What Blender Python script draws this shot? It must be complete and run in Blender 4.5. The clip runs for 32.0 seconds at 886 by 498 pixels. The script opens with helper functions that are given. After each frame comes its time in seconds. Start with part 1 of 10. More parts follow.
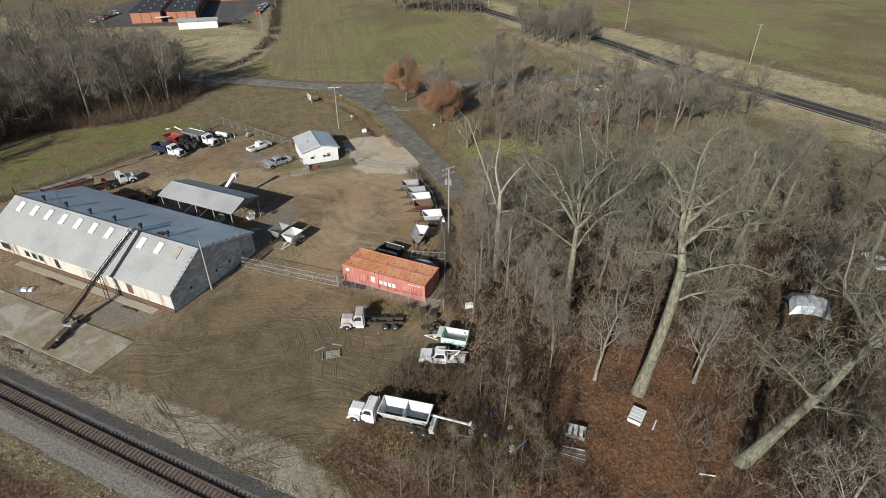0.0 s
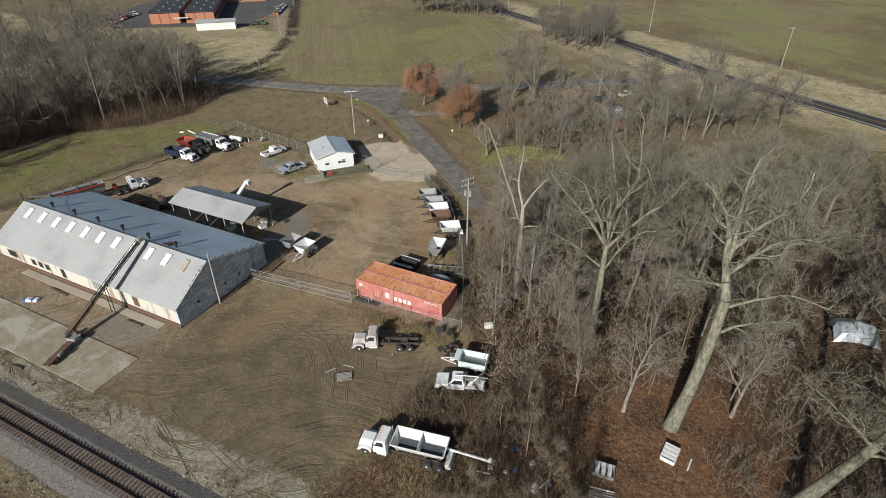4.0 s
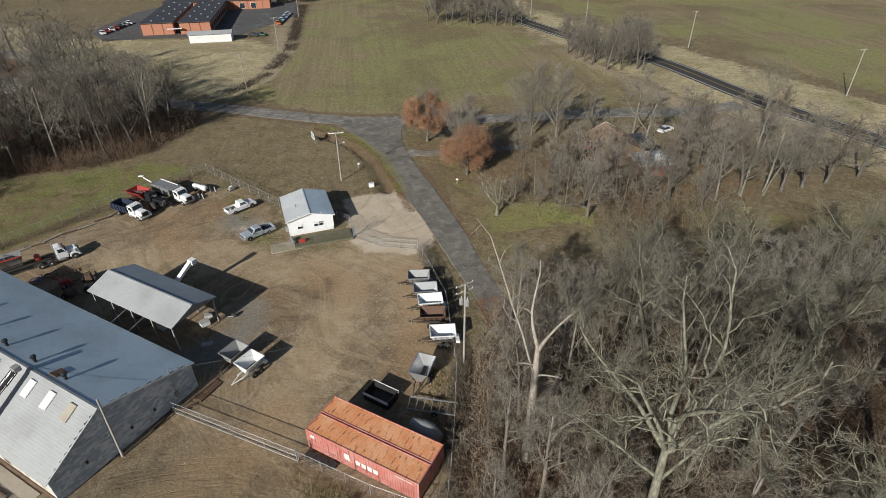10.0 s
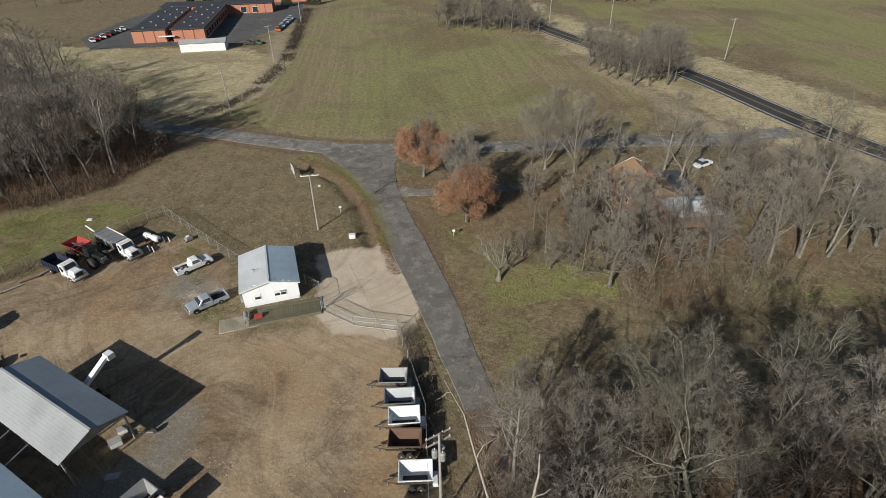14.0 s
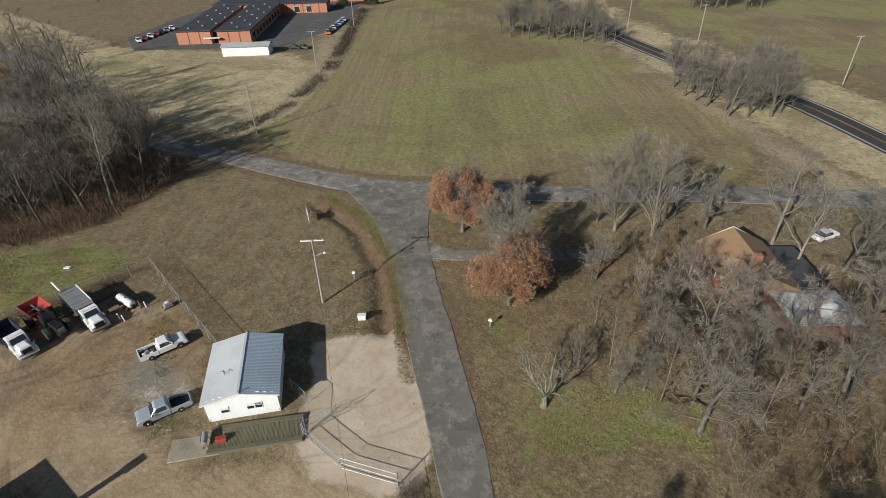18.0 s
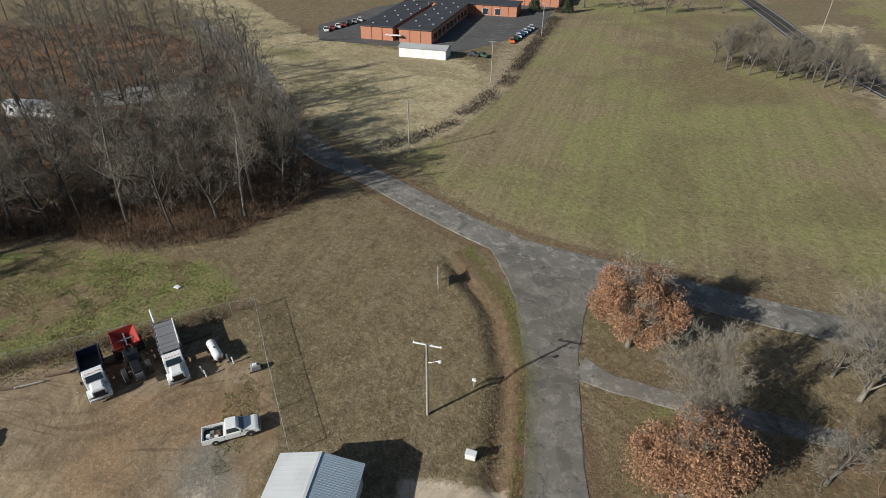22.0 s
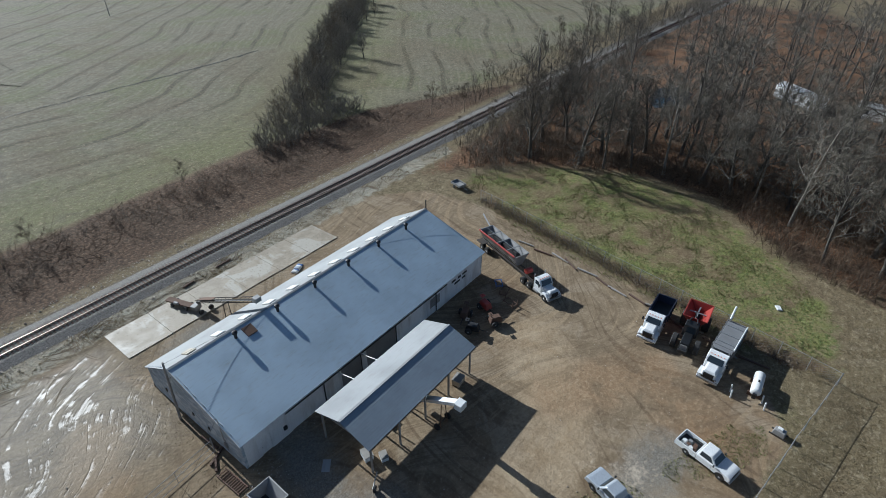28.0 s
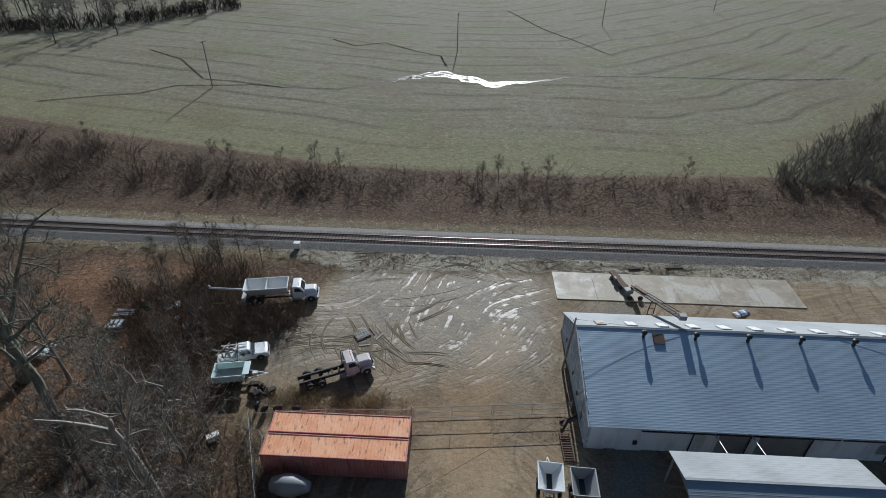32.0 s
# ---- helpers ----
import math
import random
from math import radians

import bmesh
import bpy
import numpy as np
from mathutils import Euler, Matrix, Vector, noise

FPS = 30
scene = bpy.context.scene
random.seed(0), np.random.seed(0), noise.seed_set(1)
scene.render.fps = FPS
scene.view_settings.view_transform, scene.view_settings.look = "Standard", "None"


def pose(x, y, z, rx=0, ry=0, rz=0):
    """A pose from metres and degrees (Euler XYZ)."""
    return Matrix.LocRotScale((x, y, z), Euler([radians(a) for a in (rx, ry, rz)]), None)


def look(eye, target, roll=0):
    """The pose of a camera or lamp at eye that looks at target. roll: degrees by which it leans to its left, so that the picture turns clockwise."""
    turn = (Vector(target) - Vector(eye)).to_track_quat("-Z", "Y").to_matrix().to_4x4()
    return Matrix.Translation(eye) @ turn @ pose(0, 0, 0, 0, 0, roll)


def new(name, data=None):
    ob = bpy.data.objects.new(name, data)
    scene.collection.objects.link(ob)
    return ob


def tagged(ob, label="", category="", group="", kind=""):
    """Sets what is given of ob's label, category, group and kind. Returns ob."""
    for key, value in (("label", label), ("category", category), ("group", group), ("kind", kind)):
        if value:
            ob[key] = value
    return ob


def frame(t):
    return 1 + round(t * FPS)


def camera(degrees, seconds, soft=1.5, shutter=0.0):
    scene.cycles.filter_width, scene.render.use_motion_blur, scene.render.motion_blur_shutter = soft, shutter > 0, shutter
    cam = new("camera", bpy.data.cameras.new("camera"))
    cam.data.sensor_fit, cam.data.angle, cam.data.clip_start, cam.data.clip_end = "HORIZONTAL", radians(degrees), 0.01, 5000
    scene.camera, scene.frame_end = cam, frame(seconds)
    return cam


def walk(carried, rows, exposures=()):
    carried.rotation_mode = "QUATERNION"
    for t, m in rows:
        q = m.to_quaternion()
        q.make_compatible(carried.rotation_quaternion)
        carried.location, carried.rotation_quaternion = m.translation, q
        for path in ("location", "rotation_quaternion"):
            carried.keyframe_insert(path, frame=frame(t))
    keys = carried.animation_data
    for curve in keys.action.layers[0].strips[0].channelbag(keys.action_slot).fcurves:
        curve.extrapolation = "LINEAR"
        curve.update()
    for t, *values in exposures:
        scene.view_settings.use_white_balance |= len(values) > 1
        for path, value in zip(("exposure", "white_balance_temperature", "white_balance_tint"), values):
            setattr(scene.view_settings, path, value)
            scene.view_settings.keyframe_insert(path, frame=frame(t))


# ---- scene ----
cam = camera(78.38, 32.0, soft=0.6)
PATH = [
    (0, pose(41.03, -55.17, 49.49, 56.80, 0, 23.91) @ pose(0, 0, 0, 0, 0, 0.07)),
    (1, pose(41.05, -55.04, 49.17, 56.79, 0, 27.84) @ pose(0, 0, 0, 0, 0, 0.35)),
    (2, pose(40.74, -54.64, 48.97, 56.75, 0, 29.37) @ pose(0, 0, 0, 0, 0, 0.30)),
    (3, pose(39.93, -53.31, 48.94, 56.77, 0, 29.28) @ pose(0, 0, 0, 0, 0, 0.12)),
    (3.5, pose(39.36, -52.40, 48.98, 56.87, 0, 26.65) @ pose(0, 0, 0, 0, 0, -0.05)),
    (5.5, pose(36.44, -46.62, 49.24, 56.89, 0, 25.08) @ pose(0, 0, 0, 0, 0, -0.15)),
    (6, pose(35.72, -44.77, 49.32, 56.90, 0, 24.89) @ pose(0, 0, 0, 0, 0, -0.15)),
    (7, pose(34.24, -40.64, 49.46, 56.91, 0, 24.35) @ pose(0, 0, 0, 0, 0, -0.18)),
    (8, pose(32.86, -35.99, 49.58, 56.82, 0, 25.89) @ pose(0, 0, 0, 0, 0, -0.23)),
    (9, pose(31.68, -31.05, 49.65, 56.79, 0, 25.94) @ pose(0, 0, 0, 0, 0, -0.45)),
    (10, pose(30.38, -25.89, 49.69, 56.70, 0, 28.18) @ pose(0, 0, 0, 0, 0, -0.41)),
    (11, pose(29.08, -20.76, 49.73, 56.70, 0, 29.94) @ pose(0, 0, 0, 0, 0, -0.46)),
    (12, pose(27.64, -15.75, 49.75, 56.63, 0, 30.39) @ pose(0, 0, 0, 0, 0, -0.65)),
    (13, pose(26.09, -10.62, 49.74, 56.52, 0, 30.43) @ pose(0, 0, 0, 0, 0, -0.81)),
    (13.5, pose(25.21, -8.05, 49.71, 56.42, 0, 30.45) @ pose(0, 0, 0, 0, 0, -0.90)),
    (15.5, pose(20.82, 2.83, 49.20, 56.31, 0, 31.04) @ pose(0, 0, 0, 0, 0, -0.97)),
    (16, pose(19.61, 5.66, 49.14, 56.26, 0, 32.48) @ pose(0, 0, 0, 0, 0, -1.03)),
    (17, pose(17.05, 11.29, 49.05, 56.12, 0, 35.00) @ pose(0, 0, 0, 0, 0, -1.18)),
    (18, pose(14.03, 16.76, 48.97, 55.98, 0, 37.48) @ pose(0, 0, 0, 0, 0, -1.24)),
    (19, pose(10.34, 21.83, 48.81, 55.89, 0, 41.73) @ pose(0, 0, 0, 0, 0, -1.06)),
    (20, pose(6.02, 26.51, 48.66, 55.76, 0, 48.87) @ pose(0, 0, 0, 0, 0, -0.55)),
    (21, pose(1.27, 30.25, 48.65, 55.74, 0, 49.86) @ pose(0, 0, 0, 0, 0, 0.02)),
    (22, pose(-2.66, 32.68, 48.65, 55.86, 0, 55.40) @ pose(0, 0, 0, 0, 0, 0.38)),
    (23, pose(-3.50, 32.97, 48.39, 55.69, 0, 66.27) @ pose(0, 0, 0, 0, 0, 0.51)),
    (24, pose(-3.28, 32.92, 48.11, 55.60, 0, 75.49) @ pose(0, 0, 0, 0, 0, 0.56)),
    (24.5, pose(-3.23, 32.96, 47.98, 55.65, 0, 80.02) @ pose(0, 0, 0, 0, 0, 0.49)),
    (26.5, pose(-3.75, 34.78, 47.21, 55.77, 0, 104.60) @ pose(0, 0, 0, 0, 0, -0.25)),
    (27, pose(-3.84, 34.85, 47.12, 55.90, 0, 112.13) @ pose(0, 0, 0, 0, 0, -0.26)),
    (27.5, pose(-3.90, 34.88, 47.02, 55.91, 0, 121.02) @ pose(0, 0, 0, 0, 0, -0.17)),
    (28, pose(-3.98, 34.87, 46.94, 55.98, 0, 127.75) @ pose(0, 0, 0, 0, 0, -0.11)),
    (29, pose(-4.26, 34.88, 46.88, 56.16, 0, 138.69) @ pose(0, 0, 0, 0, 0, -0.05)),
    (29.5, pose(-4.28, 35.00, 46.93, 56.19, 0, 144.79) @ pose(0, 0, 0, 0, 0, 0.05)),
    (30, pose(-4.28, 35.11, 46.99, 56.18, 0, 151.08) @ pose(0, 0, 0, 0, 0, 0.20)),
    (30.5, pose(-4.24, 35.16, 47.05, 56.12, 0, 158.69) @ pose(0, 0, 0, 0, 0, 0.37)),
    (31, pose(-4.18, 35.15, 47.12, 56.05, 0, 165.84) @ pose(0, 0, 0, 0, 0, 0.53)),
    (31.5, pose(-4.15, 35.17, 47.19, 55.84, 0, 174.90) @ pose(0, 0, 0, 0, 0, 0.71)),
    (32, pose(-4.15, 35.14, 47.27, 55.68, 0, 182.10) @ pose(0, 0, 0, 0, 0, 0.94)),
]
EXPOSURES = ((0, 0.13, 6250, 8), (20, 0.17, 6250, 9), (24, 0.24, 6100, 8), (25, 0.25, 5950, 8), (27, 0.25, 5700, 7), (28, 0.26, 5450, 6), (30, 0.09, 5450, 6), (32, 0.0, 5500, 7))
walk(cam, PATH, EXPOSURES)

# ---- daylight: low winter sun from the south (-y), clear sky ----
SUN_EL = radians(26.0)
world = bpy.data.worlds.new("sky")
scene.world = world
world.use_nodes = True
wn = world.node_tree.nodes
sky = wn.new("ShaderNodeTexSky")
sky.sky_type = "NISHITA"
sky.sun_disc = False
sky.sun_elevation = SUN_EL
sky.sun_rotation = radians(180)
sky.air_density, sky.dust_density, sky.ozone_density = 1.0, 1.2, 1.0
world.node_tree.links.new(sky.outputs[0], wn["Background"].inputs[0])
wn["Background"].inputs[1].default_value = 0.050
sun_data = bpy.data.lights.new("sun", "SUN")
sun_data.energy, sun_data.angle, sun_data.color = 5.0, radians(0.55), (1.0, 0.945, 0.85)
sun = new("sun", sun_data)
sun.matrix_world = look((-0.04 * math.cos(SUN_EL) * 100, -math.cos(SUN_EL) * 100, math.sin(SUN_EL) * 100), (0, 0, 0))

# ---- materials ----
MATS = {}


class Nodes:
    """A small builder for node materials."""

    def __init__(self, name):
        self.m = bpy.data.materials.new(name)
        self.m.use_nodes = True
        self.n, self.l = self.m.node_tree.nodes, self.m.node_tree.links
        self.b = self.n["Principled BSDF"]
        self.geo = self.n.new("ShaderNodeNewGeometry").outputs["Position"]
        self.obj = self.n.new("ShaderNodeTexCoord").outputs["Object"]

    def link(self, a, b):
        if hasattr(a, "is_linked"):
            self.l.new(a, b)
        else:
            b.default_value = a

    def scaled(self, vec, s):
        k = self.n.new("ShaderNodeMapping")
        self.l.new(vec, k.inputs[0])
        k.inputs["Scale"].default_value = s
        return k.outputs[0]

    def noise(self, scale, detail=4, vec=None, rough=0.6, dist=0.0):
        k = self.n.new("ShaderNodeTexNoise")
        self.l.new(vec if vec is not None else self.geo, k.inputs["Vector"])
        k.inputs["Scale"].default_value, k.inputs["Detail"].default_value = scale, detail
        k.inputs["Roughness"].default_value, k.inputs["Distortion"].default_value = rough, dist
        return k.outputs[0]

    def ramp(self, f, lo, hi, a=0.0, b=1.0):
        k = self.n.new("ShaderNodeMapRange")
        k.interpolation_type = "SMOOTHSTEP"
        self.link(f, k.inputs[0])
        for i, v in zip((1, 2, 3, 4), (lo, hi, a, b)):
            k.inputs[i].default_value = v
        return k.outputs[0]

    def math(self, op, a, b=0.0):
        k = self.n.new("ShaderNodeMath")
        k.operation = op
        self.link(a, k.inputs[0]), self.link(b, k.inputs[1])
        return k.outputs[0]

    def mix(self, f, a, b, mode="MIX"):
        k = self.n.new("ShaderNodeMix")
        k.data_type, k.blend_type = "RGBA", mode
        self.link(f, k.inputs[0])
        for v, i in ((a, 6), (b, 7)):
            if isinstance(v, tuple):
                k.inputs[i].default_value = (*v, 1)
            else:
                self.l.new(v, k.inputs[i])
        return k.outputs[2]

    def attr(self, name):
        k = self.n.new("ShaderNodeAttribute")
        k.attribute_name = name
        sep = self.n.new("ShaderNodeSeparateColor")
        self.l.new(k.outputs["Color"], sep.inputs[0])
        return [sep.outputs[0], sep.outputs[1], sep.outputs[2], k.outputs["Alpha"]]

    def rnd(self):
        return self.n.new("ShaderNodeObjectInfo").outputs["Random"]

    def island(self):
        return self.n.new("ShaderNodeNewGeometry").outputs["Random Per Island"]

    def bump(self, f, strength=0.4, dist=0.05):
        k = self.n.new("ShaderNodeBump")
        k.inputs["Strength"].default_value, k.inputs["Distance"].default_value = strength, dist
        self.link(f, k.inputs["Height"])
        self.l.new(k.outputs[0], self.b.inputs["Normal"])

    def done(self, color, rough=0.8, metal=0.0):
        if isinstance(color, tuple):
            self.b.inputs["Base Color"].default_value = (*color, 1)
        else:
            self.l.new(color, self.b.inputs["Base Color"])
        self.link(rough, self.b.inputs["Roughness"])
        self.link(metal, self.b.inputs["Metallic"])
        return self.m


def paint(name, c, rough=0.45, dirt=(0.16, 0.12, 0.08), wear=0.35, metal=0.0, scale=1.5, vary=0.0):
    """Painted or plain surface with grime at two scales and a slight bump."""
    if name in MATS:
        return MATS[name]
    k = Nodes(name)
    big, fine = k.noise(scale * 0.45, 3, k.obj), k.noise(scale * 6, 5, k.obj)
    f = k.ramp(k.math("ADD", k.math("MULTIPLY", big, 0.6), k.math("MULTIPLY", fine, 0.4)), 0.42, 0.75, 0, wear)
    base = k.mix(k.ramp(fine, 0.3, 0.7), tuple(v * 0.9 for v in c), tuple(min(1, v * 1.06) for v in c))
    if vary:
        base = k.mix(k.math("MULTIPLY", k.rnd(), vary), base, tuple(v * 0.45 for v in c))
    k.bump(fine, 0.12, 0.01)
    MATS[name] = k.done(k.mix(f, base, dirt), k.ramp(fine, 0.2, 0.8, rough * 0.85, min(1, rough * 1.25)), metal)
    return MATS[name]


WHITE = paint("white_paint", (0.76, 0.77, 0.76), 0.35, wear=0.22)
TRUCK_WHITE = paint("truck_white", (0.78, 0.79, 0.79), 0.28, wear=0.12)
SILVER = paint("silver_paint", (0.46, 0.50, 0.55), 0.3, wear=0.12, metal=0.35)
FADED = paint("faded_paint", (0.52, 0.475, 0.48), 0.6, (0.20, 0.14, 0.11), 0.8)
BLACK = paint("black_paint", (0.02, 0.021, 0.024), 0.5, (0.07, 0.06, 0.05), 0.4)
NAVY = paint("navy_paint", (0.025, 0.035, 0.07), 0.4, wear=0.3)
RED = paint("red_paint", (0.34, 0.042, 0.034), 0.4, wear=0.3)
RUST = paint("rusty_steel", (0.13, 0.075, 0.05), 0.85, (0.05, 0.035, 0.03), 0.6)
STEEL = paint("galvanised_steel", (0.42, 0.43, 0.44), 0.42, (0.2, 0.18, 0.16), 0.4, 0.7)
GREY = paint("weathered_grey", (0.32, 0.32, 0.32), 0.6, (0.13, 0.11, 0.09), 0.5, 0.3)
STAINLESS = paint("stainless_box", (0.60, 0.61, 0.62), 0.32, (0.3, 0.27, 0.24), 0.4, 0.75)
RUBBER = paint("tyre_rubber", (0.025, 0.025, 0.026), 0.85, (0.11, 0.09, 0.07), 0.5)
TRUSS = paint("dark_truss_steel", (0.030, 0.026, 0.024), 0.85, (0.09, 0.055, 0.035), 0.5)
CHASSIS = paint("dark_chassis", (0.045, 0.04, 0.038), 0.7, (0.12, 0.08, 0.05), 0.6)
GREEN_P = paint("green_paint", (0.04, 0.10, 0.05), 0.5)
ORANGE_P = paint("orange_paint", (0.7, 0.16, 0.03), 0.45)
BLUE_P = paint("blue_paint", (0.05, 0.14, 0.4), 0.4)
TAN_P = paint("tan_paint", (0.45, 0.38, 0.28), 0.5)
LOAD = paint("dark_load", (0.022, 0.022, 0.024), 0.95, (0.06, 0.055, 0.05), 0.5, scale=4)
POLE_WOOD = paint("pole_wood", (0.34, 0.325, 0.30), 0.9, (0.09, 0.07, 0.055), 0.6, scale=2)
PLANK_WOOD = paint("weathered_plank", (0.17, 0.155, 0.10), 0.9, (0.07, 0.07, 0.035), 0.6, scale=2, vary=0.5)
TIE_WOOD = paint("creosote_tie", (0.15, 0.095, 0.072), 0.95, (0.055, 0.036, 0.029), 0.5, scale=2, vary=0.7)
INSULATOR = paint("porcelain", (0.6, 0.6, 0.58), 0.3)
CERAMIC_LAMP = paint("lamp_glass", (0.7, 0.72, 0.7), 0.2)


def glass_mat(name, c=(0.03, 0.04, 0.05)):
    k = Nodes(name)
    k.b.inputs["Specular IOR Level"].default_value = 0.8
    return k.done(c, 0.06)


GLASS = glass_mat("dark_window_glass")


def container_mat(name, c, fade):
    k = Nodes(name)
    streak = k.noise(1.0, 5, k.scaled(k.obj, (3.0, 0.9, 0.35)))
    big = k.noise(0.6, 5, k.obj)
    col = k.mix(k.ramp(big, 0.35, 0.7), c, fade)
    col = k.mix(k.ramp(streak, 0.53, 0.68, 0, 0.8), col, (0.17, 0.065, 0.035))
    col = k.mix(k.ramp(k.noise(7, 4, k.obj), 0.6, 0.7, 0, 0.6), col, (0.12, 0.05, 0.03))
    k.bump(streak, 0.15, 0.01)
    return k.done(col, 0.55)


# roof: faded orange paint, with colour lifted to carry the sun's sheen
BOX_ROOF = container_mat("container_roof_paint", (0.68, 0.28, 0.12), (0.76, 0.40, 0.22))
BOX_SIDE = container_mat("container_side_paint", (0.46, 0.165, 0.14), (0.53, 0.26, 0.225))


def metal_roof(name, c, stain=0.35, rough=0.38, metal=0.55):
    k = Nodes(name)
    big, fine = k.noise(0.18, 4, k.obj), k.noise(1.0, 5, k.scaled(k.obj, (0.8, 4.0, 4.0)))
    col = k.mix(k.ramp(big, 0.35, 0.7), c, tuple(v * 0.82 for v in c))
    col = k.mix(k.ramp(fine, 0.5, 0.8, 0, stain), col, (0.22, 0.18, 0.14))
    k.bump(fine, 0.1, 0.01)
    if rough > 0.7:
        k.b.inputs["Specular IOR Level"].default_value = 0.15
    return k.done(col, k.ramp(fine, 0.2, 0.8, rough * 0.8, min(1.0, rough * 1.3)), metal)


# galvanised sheet; blue in the base colour stands for reflected sky
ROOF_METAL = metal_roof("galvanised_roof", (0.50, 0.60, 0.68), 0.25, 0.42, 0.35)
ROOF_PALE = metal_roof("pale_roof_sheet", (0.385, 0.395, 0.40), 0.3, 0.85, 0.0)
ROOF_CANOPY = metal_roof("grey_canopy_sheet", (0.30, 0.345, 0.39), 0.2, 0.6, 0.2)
ROOF_WHITE = metal_roof("white_roof_sheet", (0.66, 0.68, 0.69), 0.12, 0.4, 0.2)


def wall_mat(name, c, stain, amount):
    k = Nodes(name)
    run = k.noise(0.9, 5, k.scaled(k.obj, (1.2, 1.2, 0.16)))
    big, fine = k.noise(0.25, 3, k.obj), k.noise(5, 5, k.obj)
    col = k.mix(k.ramp(fine, 0.3, 0.7), tuple(v * 0.92 for v in c), c)
    col = k.mix(k.ramp(k.math("ADD", k.math("MULTIPLY", run, 0.7), k.math("MULTIPLY", big, 0.3)), 0.46, 0.68, 0, amount), col, stain)
    k.bump(fine, 0.2, 0.01)
    return k.done(col, 0.75)


def peeling_wall():
    k = Nodes("peeling_block_wall")
    big, mid, fine = k.noise(1.3, 6, k.scaled(k.obj, (1, 0.7, 1.3)), dist=0.5), k.noise(1.6, 5, k.scaled(k.obj, (1, 0.5, 2.2))), k.noise(7, 4, k.obj)
    col = k.mix(k.ramp(mid, 0.35, 0.65), (0.33, 0.39, 0.45), (0.46, 0.52, 0.57))
    col = k.mix(k.ramp(big, 0.46, 0.56, 0, 0.8), col, (0.66, 0.69, 0.70))
    col = k.mix(k.ramp(mid, 0.56, 0.66, 0, 0.7), col, (0.22, 0.22, 0.22))
    col = k.mix(k.ramp(fine, 0.58, 0.72, 0, 0.5), col, (0.17, 0.15, 0.13))
    k.bump(fine, 0.3, 0.02)
    return k.done(col, 0.85)


WALL_BLOCK = peeling_wall()
WALL_WHITE = wall_mat("stained_white_wall", (0.56, 0.54, 0.49), (0.19, 0.125, 0.08), 0.95)
WALL_TIN = wall_mat("grey_tin_wall", (0.43, 0.48, 0.53), (0.20, 0.19, 0.18), 0.7)
SIDING = wall_mat("white_siding", (0.78, 0.79, 0.80), (0.45, 0.43, 0.4), 0.2)
BRICK = wall_mat("red_brick_wall", (0.33, 0.13, 0.085), (0.22, 0.10, 0.07), 0.4)
ORANGE_BRICK = wall_mat("orange_brick_wall", (0.44, 0.19, 0.115), (0.30, 0.14, 0.09), 0.35)


def concrete_mat(name, c, crack=0.5):
    k = Nodes(name)
    big, mid, fine = k.noise(0.12, 4), k.noise(0.9, 5), k.noise(9, 5)
    col = k.mix(k.ramp(big, 0.35, 0.68), tuple(v * 0.8 for v in c), c)
    col = k.mix(k.ramp(mid, 0.52, 0.72, 0, crack), col, tuple(v * 0.55 for v in c))
    col = k.mix(k.ramp(fine, 0.3, 0.8, 0, 0.25), col, (0.12, 0.11, 0.1))
    k.bump(fine, 0.3, 0.02)
    return k.done(col, 0.85)


CONCRETE = concrete_mat("old_concrete", (0.43, 0.375, 0.30))


def silted_slab():
    k = Nodes("silted_concrete")
    big, mid, fine, grit = k.noise(0.16, 4, dist=0.7), k.noise(0.7, 6, dist=0.4), k.noise(3.5, 5), k.noise(15, 3, rough=0.8)
    col = k.mix(k.ramp(mid, 0.35, 0.65), (0.27, 0.225, 0.16), (0.36, 0.31, 0.235))
    col = k.mix(k.ramp(big, 0.50, 0.58, 0, 0.8), col, (0.45, 0.42, 0.36))
    col = k.mix(k.ramp(fine, 0.54, 0.7, 0, 0.6), col, (0.15, 0.115, 0.075))
    col = k.mix(k.ramp(grit, 0.58, 0.72, 0, 0.5), col, (0.46, 0.41, 0.33))
    k.bump(fine, 0.25, 0.02)
    return k.done(col, k.ramp(mid, 0.35, 0.65, 0.48, 0.7))


SLAB_MAT = silted_slab()


